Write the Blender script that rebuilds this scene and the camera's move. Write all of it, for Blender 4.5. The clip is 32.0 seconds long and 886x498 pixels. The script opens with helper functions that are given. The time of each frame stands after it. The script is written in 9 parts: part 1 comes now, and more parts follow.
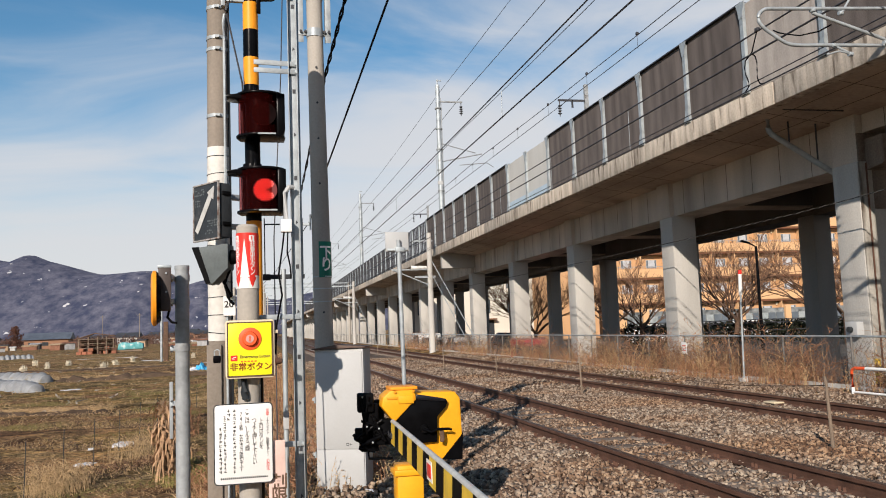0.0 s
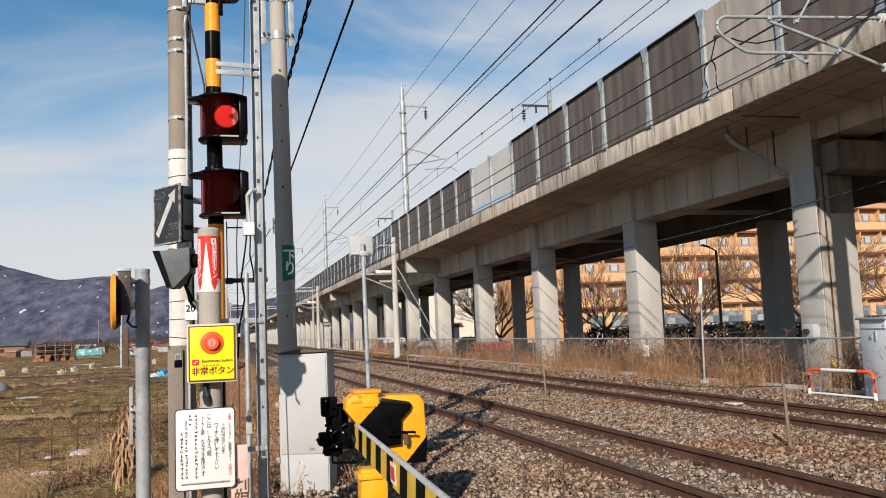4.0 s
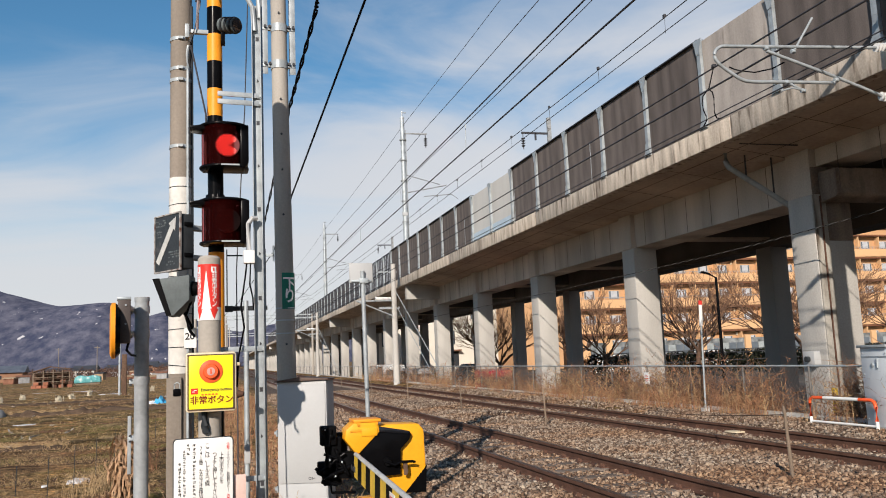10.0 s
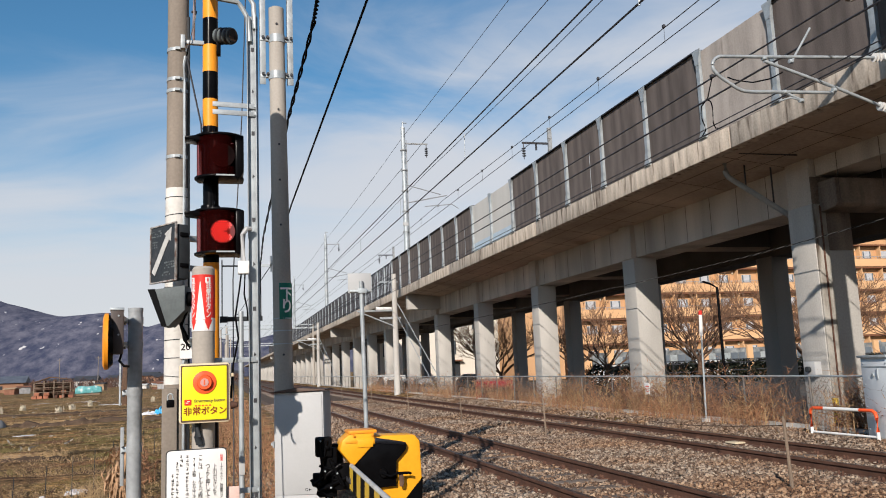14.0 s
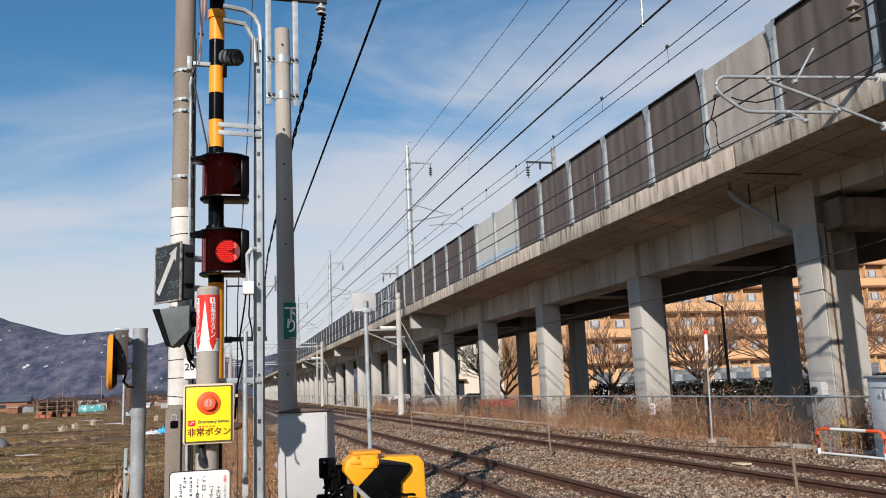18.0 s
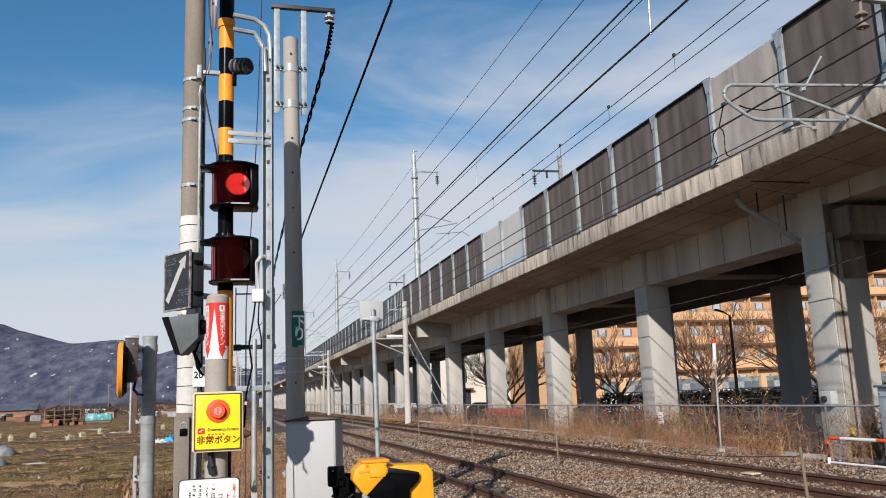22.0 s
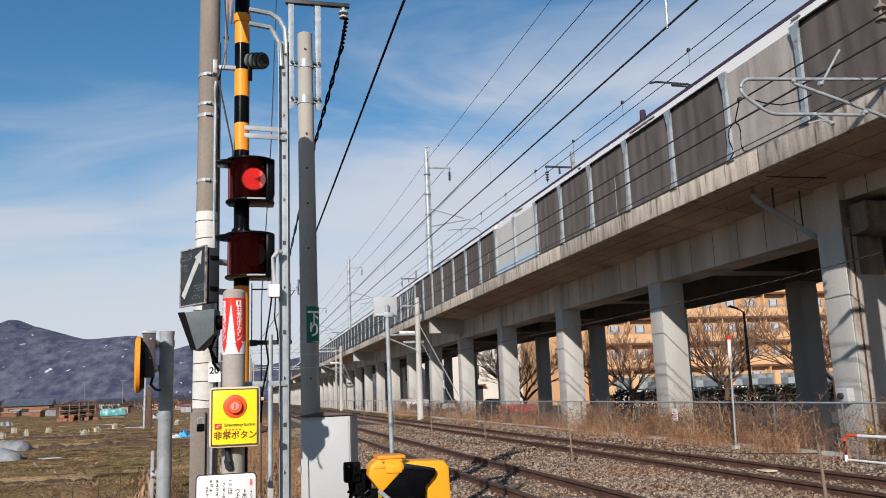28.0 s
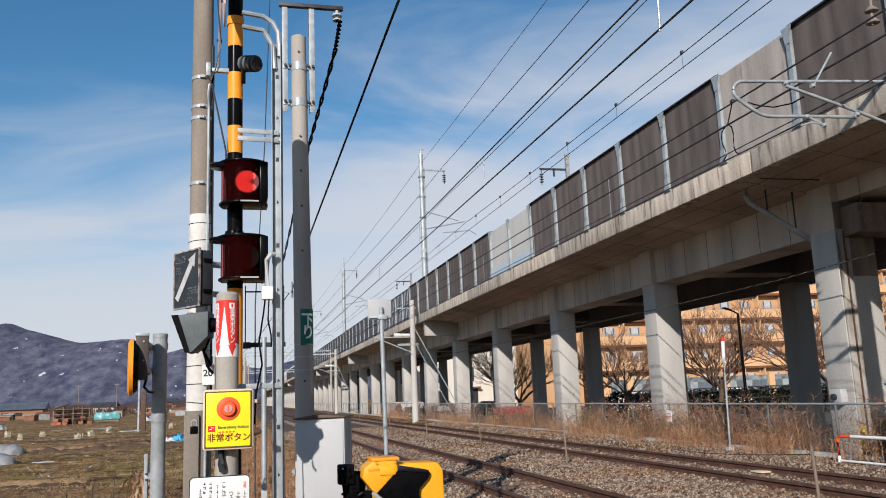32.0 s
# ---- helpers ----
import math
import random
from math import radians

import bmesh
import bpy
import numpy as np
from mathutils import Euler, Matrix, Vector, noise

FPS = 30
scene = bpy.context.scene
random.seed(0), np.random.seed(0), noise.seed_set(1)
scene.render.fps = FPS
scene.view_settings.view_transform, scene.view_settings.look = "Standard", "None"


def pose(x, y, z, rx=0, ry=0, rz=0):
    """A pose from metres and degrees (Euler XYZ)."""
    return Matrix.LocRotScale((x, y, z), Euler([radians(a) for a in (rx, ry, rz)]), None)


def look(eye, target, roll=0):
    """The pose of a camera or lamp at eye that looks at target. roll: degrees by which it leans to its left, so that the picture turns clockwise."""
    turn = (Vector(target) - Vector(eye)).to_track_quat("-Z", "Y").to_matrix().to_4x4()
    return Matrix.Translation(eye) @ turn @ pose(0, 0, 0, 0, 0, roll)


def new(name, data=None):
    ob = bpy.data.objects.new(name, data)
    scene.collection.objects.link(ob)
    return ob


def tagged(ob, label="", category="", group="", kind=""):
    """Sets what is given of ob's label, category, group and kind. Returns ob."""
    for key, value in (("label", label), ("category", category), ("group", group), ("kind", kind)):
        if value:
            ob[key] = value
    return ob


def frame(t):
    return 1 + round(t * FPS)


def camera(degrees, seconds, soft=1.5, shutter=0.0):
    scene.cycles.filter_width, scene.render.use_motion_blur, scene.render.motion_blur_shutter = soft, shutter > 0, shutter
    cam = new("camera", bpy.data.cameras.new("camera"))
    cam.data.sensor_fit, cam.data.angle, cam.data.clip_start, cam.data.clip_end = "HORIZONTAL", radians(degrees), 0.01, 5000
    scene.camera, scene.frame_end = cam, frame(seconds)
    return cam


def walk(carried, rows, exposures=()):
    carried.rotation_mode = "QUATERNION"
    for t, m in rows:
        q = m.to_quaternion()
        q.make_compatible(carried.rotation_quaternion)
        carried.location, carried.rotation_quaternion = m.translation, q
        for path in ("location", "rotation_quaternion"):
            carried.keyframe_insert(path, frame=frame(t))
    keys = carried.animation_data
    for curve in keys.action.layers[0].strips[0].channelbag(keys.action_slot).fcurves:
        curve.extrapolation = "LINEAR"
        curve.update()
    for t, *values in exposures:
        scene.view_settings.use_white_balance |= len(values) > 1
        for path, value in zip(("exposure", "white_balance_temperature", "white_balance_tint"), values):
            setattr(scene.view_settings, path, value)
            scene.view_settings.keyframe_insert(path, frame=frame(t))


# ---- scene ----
EXPO, SKY, SUN_W, CLOUD = 0.19, 0.058, 5.3, (10.7, 10.7, 11.0, 1)
SKY_SAT, SKY_VAL = 1.25, 1.76
cam = camera(56.77, 32.0, 1.0)


def eye_row(t, yaw, pitch, roll, x, y, z):
    """A camera row: yaw to the right of the track's direction, pitch up, roll, and the eye."""
    a, b = radians(yaw), radians(pitch)
    ahead = Vector((math.sin(a) * math.cos(b), math.cos(a) * math.cos(b), math.sin(b)))
    e = Vector((x, y, z))
    return (t, look(e, e + ahead, roll))


PATH = [
    (0, 12.691, 5.4435, -2.0874, -0.0323, 0.017, 1.3441),
    (0.5, 12.6134, 5.4719, -2.0929, -0.0308, 0.0271, 1.3417),
    (1, 12.4274, 5.4955, -2.0718, -0.0339, 0.0199, 1.3409),
    (1.5, 12.2797, 5.488, -2.0191, -0.0397, 0.019, 1.3385),
    (2, 12.237, 5.5032, -2.0249, -0.0429, 0.0196, 1.3359),
    (2.5, 12.2292, 5.443, -2.0406, -0.0436, 0.0208, 1.3303),
    (3, 12.5387, 5.6142, -2.11, -0.0393, 0.0048, 1.3216),
    (3.5, 14.7323, 5.5848, -2.3559, -0.0265, 0.0006, 1.3325),
    (5.5, 15.5394, 6.0032, -2.4345, -0.055, 0.0101, 1.3346),
    (6, 15.6669, 6.3064, -2.4232, -0.0604, 0.0123, 1.342),
    (6.5, 15.6285, 6.5269, -2.3779, -0.057, 0.013, 1.3447),
    (7, 15.5681, 6.6226, -2.4133, -0.0516, -0.0002, 1.3419),
    (7.5, 15.5342, 6.8167, -2.4205, -0.0495, 0.0125, 1.3419),
    (8, 15.5705, 7.0195, -2.425, -0.0474, 0.0149, 1.343),
    (8.5, 15.5086, 7.0312, -2.358, -0.0412, 0.0086, 1.3456),
    (9, 15.4419, 7.0796, -2.3775, -0.0395, 0.0067, 1.3445),
    (9.5, 15.363, 7.277, -2.3699, -0.0359, 0.0065, 1.3466),
    (10, 15.2676, 7.5091, -2.3551, -0.032, -0.0052, 1.3445),
    (10.5, 15.2047, 7.6504, -2.3442, -0.0312, -0.0033, 1.3465),
    (11, 15.1288, 7.7089, -2.3618, -0.0247, 0.0032, 1.3428),
    (11.5, 15.1335, 7.7263, -2.3713, -0.0055, 0.0074, 1.3427),
    (12, 15.1961, 7.7465, -2.3413, 0.0082, 0.0055, 1.3464),
    (12.5, 15.2277, 7.8076, -2.4023, 0.0138, 0.0118, 1.3438),
    (13, 15.2867, 7.82, -2.3968, 0.0154, -0.0016, 1.3452),
    (13.5, 15.2444, 7.9581, -2.41, 0.0146, 0.0042, 1.3451),
    (14, 15.1932, 8.2083, -2.3843, 0.012, -0.004, 1.3467),
    (14.5, 15.2148, 8.3232, -2.4098, 0.016, 0.0048, 1.3494),
    (16.5, 15.0613, 9.1063, -2.373, 0.0219, -0.0036, 1.3506),
    (17, 15.0415, 9.1998, -2.332, 0.0199, -0.0007, 1.3545),
    (17.5, 15.005, 9.3794, -2.3329, 0.0141, -0.0058, 1.3537),
    (18, 14.9605, 9.5281, -2.304, 0.0078, -0.0019, 1.3576),
    (18.5, 14.8862, 9.6784, -2.2851, 0.0068, -0.0121, 1.3561),
    (19, 14.8134, 9.8055, -2.2666, 0.0071, -0.0125, 1.3562),
    (19.5, 14.7644, 9.9353, -2.2683, 0.0026, -0.0015, 1.3571),
    (20, 14.6948, 10.0628, -2.2742, 0, 0, 1.3534),
    (20.5, 14.6049, 10.0575, -2.2149, 0.0002, 0.0103, 1.3582),
    (21, 14.5903, 10.0911, -2.2687, -0.0015, 0.0118, 1.3531),
    (21.5, 14.5967, 10.1306, -2.2421, -0.003, 0.0168, 1.3568),
    (22, 14.5323, 10.1539, -2.2468, -0.009, 0.0053, 1.3529),
    (22.5, 14.4968, 10.1948, -2.2462, -0.0164, -0.0006, 1.3532),
    (23, 14.4398, 10.1349, -2.2306, -0.0246, 0.0116, 1.3562),
    (23.5, 14.3686, 10.1192, -2.265, -0.0225, 0.0151, 1.3484),
    (24, 14.2929, 10.0237, -2.2037, -0.02, 0.0244, 1.3526),
    (24.5, 14.222, 9.9697, -2.2764, -0.0125, 0.0297, 1.3466),
    (25, 14.1062, 9.9062, -2.1642, -0.0069, 0.0228, 1.3504),
    (25.5, 14.0454, 9.9156, -2.1764, -0.0025, 0.0273, 1.3506),
    (27.5, 13.7606, 9.9257, -2.1392, -0.0201, 0.049, 1.3477),
    (28, 13.6786, 9.9321, -2.111, -0.0318, 0.0435, 1.3514),
    (28.5, 13.5705, 9.9899, -2.1129, -0.0424, 0.0419, 1.3516),
    (29, 13.4552, 10.0545, -2.1, -0.0361, 0.0422, 1.3516),
    (29.5, 13.4477, 10.0625, -2.1076, -0.0284, 0.0466, 1.3514),
    (30, 13.3962, 10.072, -2.1187, -0.0267, 0.0283, 1.354),
    (30.5, 13.451, 10.0553, -2.135, -0.0248, 0.0284, 1.3534),
    (31, 13.5943, 10.1257, -2.1423, -0.0247, 0.0279, 1.3537),
    (31.5, 13.7734, 10.1607, -2.1782, -0.0256, 0.0336, 1.3505),
    (32, 14.0505, 10.0923, -2.2948, -0.0245, 0.0279, 1.3457),
]
walk(cam, [eye_row(*r) for r in PATH], [(0.0, EXPO, 6500, 10), (6.0, EXPO, 6500, 10), (12.0, EXPO - 0.03, 6380, 10), (20.0, EXPO - 0.09, 6130, 10), (32.0, EXPO - 0.10, 6060, 10)])

# ---- sky and sun: a low winter sun behind the camera and to its left ----
SUN_AZ, SUN_EL = 28.5, 25.2
world = bpy.data.worlds.new("sky")
scene.world = world
world.use_nodes = True
wn, wl = world.node_tree.nodes, world.node_tree.links
wn.clear()
w_out, w_bg, w_sky = wn.new("ShaderNodeOutputWorld"), wn.new("ShaderNodeBackground"), wn.new("ShaderNodeTexSky")
w_sky.sky_type, w_sky.sun_disc = "NISHITA", False
w_sky.sun_elevation, w_sky.sun_rotation = radians(SUN_EL), radians(SUN_AZ + 180)
w_sky.air_density, w_sky.dust_density, w_sky.ozone_density = 1.0, 0.3, 2.0
w_bg.inputs["Strength"].default_value = SKY
# thin high cloud, drawn out along one direction
w_tc, w_map, w_n1, w_mix = (wn.new(k) for k in ("ShaderNodeTexCoord", "ShaderNodeMapping", "ShaderNodeTexNoise", "ShaderNodeMixRGB"))
w_map.inputs["Rotation"].default_value = (0.0, radians(28), radians(20))
w_map.inputs["Scale"].default_value = (1.6, 2.2, 6.5)
w_n1.inputs["Scale"].default_value, w_n1.inputs["Detail"].default_value, w_n1.inputs["Roughness"].default_value = 1.15, 7.0, 0.55
w_n1.inputs["Distortion"].default_value = 0.9
w_sep, w_low, w_add, w_lim = wn.new("ShaderNodeSeparateXYZ"), wn.new("ShaderNodeMapRange"), wn.new("ShaderNodeMath"), wn.new("ShaderNodeMapRange")
w_low.inputs["From Min"].default_value, w_low.inputs["From Max"].default_value = 0.50, 0.08
w_low.inputs["To Min"].default_value, w_low.inputs["To Max"].default_value = -0.50, 0.80
w_low.interpolation_type = "LINEAR"
w_add.operation, w_add.inputs[1].default_value = "MULTIPLY_ADD", 1.75
w_lim.inputs["From Min"].default_value, w_lim.inputs["From Max"].default_value = 0.60, 1.65
w_lim.inputs["To Min"].default_value, w_lim.inputs["To Max"].default_value = 0.0, 0.92
w_lim.interpolation_type = "SMOOTHSTEP"
w_mix.inputs["Color2"].default_value = CLOUD
wl.new(w_tc.outputs["Generated"], w_map.inputs["Vector"])
wl.new(w_map.outputs["Vector"], w_n1.inputs["Vector"])
wl.new(w_tc.outputs["Generated"], w_sep.inputs["Vector"])
w_lean = wn.new("ShaderNodeMath")
w_lean.operation, w_lean.inputs[1].default_value = "MULTIPLY_ADD", -0.24
wl.new(w_sep.outputs["X"], w_lean.inputs[0])
wl.new(w_sep.outputs["Z"], w_lean.inputs[2])
wl.new(w_lean.outputs["Value"], w_low.inputs["Value"])
wl.new(w_n1.outputs["Fac"], w_add.inputs[0])
wl.new(w_low.outputs["Result"], w_add.inputs[2])
wl.new(w_add.outputs["Value"], w_lim.inputs["Value"])
wl.new(w_lim.outputs["Result"], w_mix.inputs["Fac"])
w_hue = wn.new("ShaderNodeHueSaturation")
w_hue.inputs["Hue"].default_value = 0.492
w_hue.inputs["Saturation"].default_value, w_hue.inputs["Value"].default_value = SKY_SAT, SKY_VAL
wl.new(w_sky.outputs["Color"], w_hue.inputs["Color"])
wl.new(w_hue.outputs["Color"], w_mix.inputs["Color1"])
wl.new(w_mix.outputs["Color"], w_bg.inputs["Color"])
wl.new(w_bg.outputs["Background"], w_out.inputs["Surface"])

sun = new("sun", bpy.data.lights.new("sun", "SUN"))
sun.data.energy, sun.data.angle, sun.data.color = SUN_W, radians(0.53), (1.0, 0.893, 0.785)
sun_way = Vector((math.sin(radians(SUN_AZ)) * math.cos(radians(SUN_EL)), math.cos(radians(SUN_AZ)) * math.cos(radians(SUN_EL)), -math.sin(radians(SUN_EL))))
sun.matrix_basis = look((-30, -40, 30), Vector((-30, -40, 30)) + sun_way)


# ---- materials ----
def mat(name, color, rough=0.7, metal=0.0, dark=0.6, light=1.25, scale=6.0, fine=60.0, bump=0.15, stain=None, vary=0.0, streak=False, spec=0.22):
    """A surface with colour variation at two scales, fine relief and, if given, stains of a second colour."""
    m = bpy.data.materials.new(name)
    m.use_nodes = True
    n, l = m.node_tree.nodes, m.node_tree.links
    b = n["Principled BSDF"]
    b.inputs["Metallic"].default_value = metal
    b.inputs["Specular IOR Level"].default_value = spec
    tc, n1, n2 = n.new("ShaderNodeTexCoord"), n.new("ShaderNodeTexNoise"), n.new("ShaderNodeTexNoise")
    n1.inputs["Scale"].default_value, n1.inputs["Detail"].default_value = scale, 5.0
    n2.inputs["Scale"].default_value, n2.inputs["Detail"].default_value = fine, 3.0
    src = tc.outputs["Object"]
    if streak:
        mp = n.new("ShaderNodeMapping")
        mp.inputs["Scale"].default_value = (1.0, 1.0, 0.16)
        l.new(src, mp.inputs["Vector"])
        l.new(mp.outputs["Vector"], n1.inputs["Vector"])
    else:
        l.new(src, n1.inputs["Vector"])
    l.new(src, n2.inputs["Vector"])
    add = n.new("ShaderNodeMath")
    add.operation = "MULTIPLY_ADD"
    add.inputs[1].default_value = 0.35
    l.new(n2.outputs["Fac"], add.inputs[0])
    l.new(n1.outputs["Fac"], add.inputs[2])
    mr = n.new("ShaderNodeMapRange")
    mr.inputs["From Min"].default_value, mr.inputs["From Max"].default_value = 0.42, 0.95
    mr.inputs["To Min"].default_value, mr.inputs["To Max"].default_value = dark, light
    l.new(add.outputs["Value"], mr.inputs["Value"])
    val = mr.outputs["Result"]
    if vary:
        oi, v1, v2 = n.new("ShaderNodeObjectInfo"), n.new("ShaderNodeMath"), n.new("ShaderNodeMath")
        v1.operation, v1.inputs[1].default_value, v1.inputs[2].default_value = "MULTIPLY_ADD", 2 * vary, 1 - vary
        v2.operation = "MULTIPLY"
        l.new(oi.outputs["Random"], v1.inputs[0])
        l.new(v1.outputs["Value"], v2.inputs[0])
        l.new(val, v2.inputs[1])
        val = v2.outputs["Value"]
    mul = n.new("ShaderNodeVectorMath")
    mul.operation = "SCALE"
    mul.inputs[0].default_value = color
    l.new(val, mul.inputs["Scale"])
    out = mul.outputs["Vector"]
    if stain:
        n3, rp, mx = n.new("ShaderNodeTexNoise"), n.new("ShaderNodeValToRGB"), n.new("ShaderNodeMixRGB")
        n3.inputs["Scale"].default_value, n3.inputs["Detail"].default_value = stain[1], 6.0
        if streak:
            l.new(mp.outputs["Vector"], n3.inputs["Vector"])
        else:
            l.new(src, n3.inputs["Vector"])
        rp.color_ramp.elements[0].position, rp.color_ramp.elements[1].position = stain[2], stain[2] + 0.14
        l.new(n3.outputs["Fac"], rp.inputs["Fac"])
        l.new(rp.outputs["Color"], mx.inputs["Fac"])
        l.new(out, mx.inputs["Color1"])
        mx.inputs["Color2"].default_value = (*stain[0], 1)
        out = mx.outputs["Color"]
    l.new(out, b.inputs["Base Color"])
    rr = n.new("ShaderNodeMapRange")
    rr.inputs["To Min"].default_value, rr.inputs["To Max"].default_value = max(0.05, rough - 0.12), min(1.0, rough + 0.12)
    l.new(n1.outputs["Fac"], rr.inputs["Value"])
    l.new(rr.outputs["Result"], b.inputs["Roughness"])
    if bump:
        bp = n.new("ShaderNodeBump")
        bp.inputs["Strength"].default_value, bp.inputs["Distance"].default_value = bump, 0.4 / fine
        l.new(n2.outputs["Fac"], bp.inputs["Height"])
        l.new(bp.outputs["Normal"], b.inputs["Normal"])
    return m


def glow(name, color, strength):
    m = bpy.data.materials.new(name)
    m.use_nodes = True
    b = m.node_tree.nodes["Principled BSDF"]
    b.inputs["Base Color"].default_value = (*color, 1)
    b.inputs["Emission Color"].default_value = (*color, 1)
    b.inputs["Emission Strength"].default_value = strength
    return m


def glass(name, color, rough=0.05):
    m = bpy.data.materials.new(name)
    m.use_nodes = True
    b = m.node_tree.nodes["Principled BSDF"]
    b.inputs["Base Color"].default_value = (*color, 1)
    b.inputs["Roughness"].default_value = rough
    b.inputs["Transmission Weight"].default_value = 1.0
    b.inputs["IOR"].default_value = 1.3
    return m


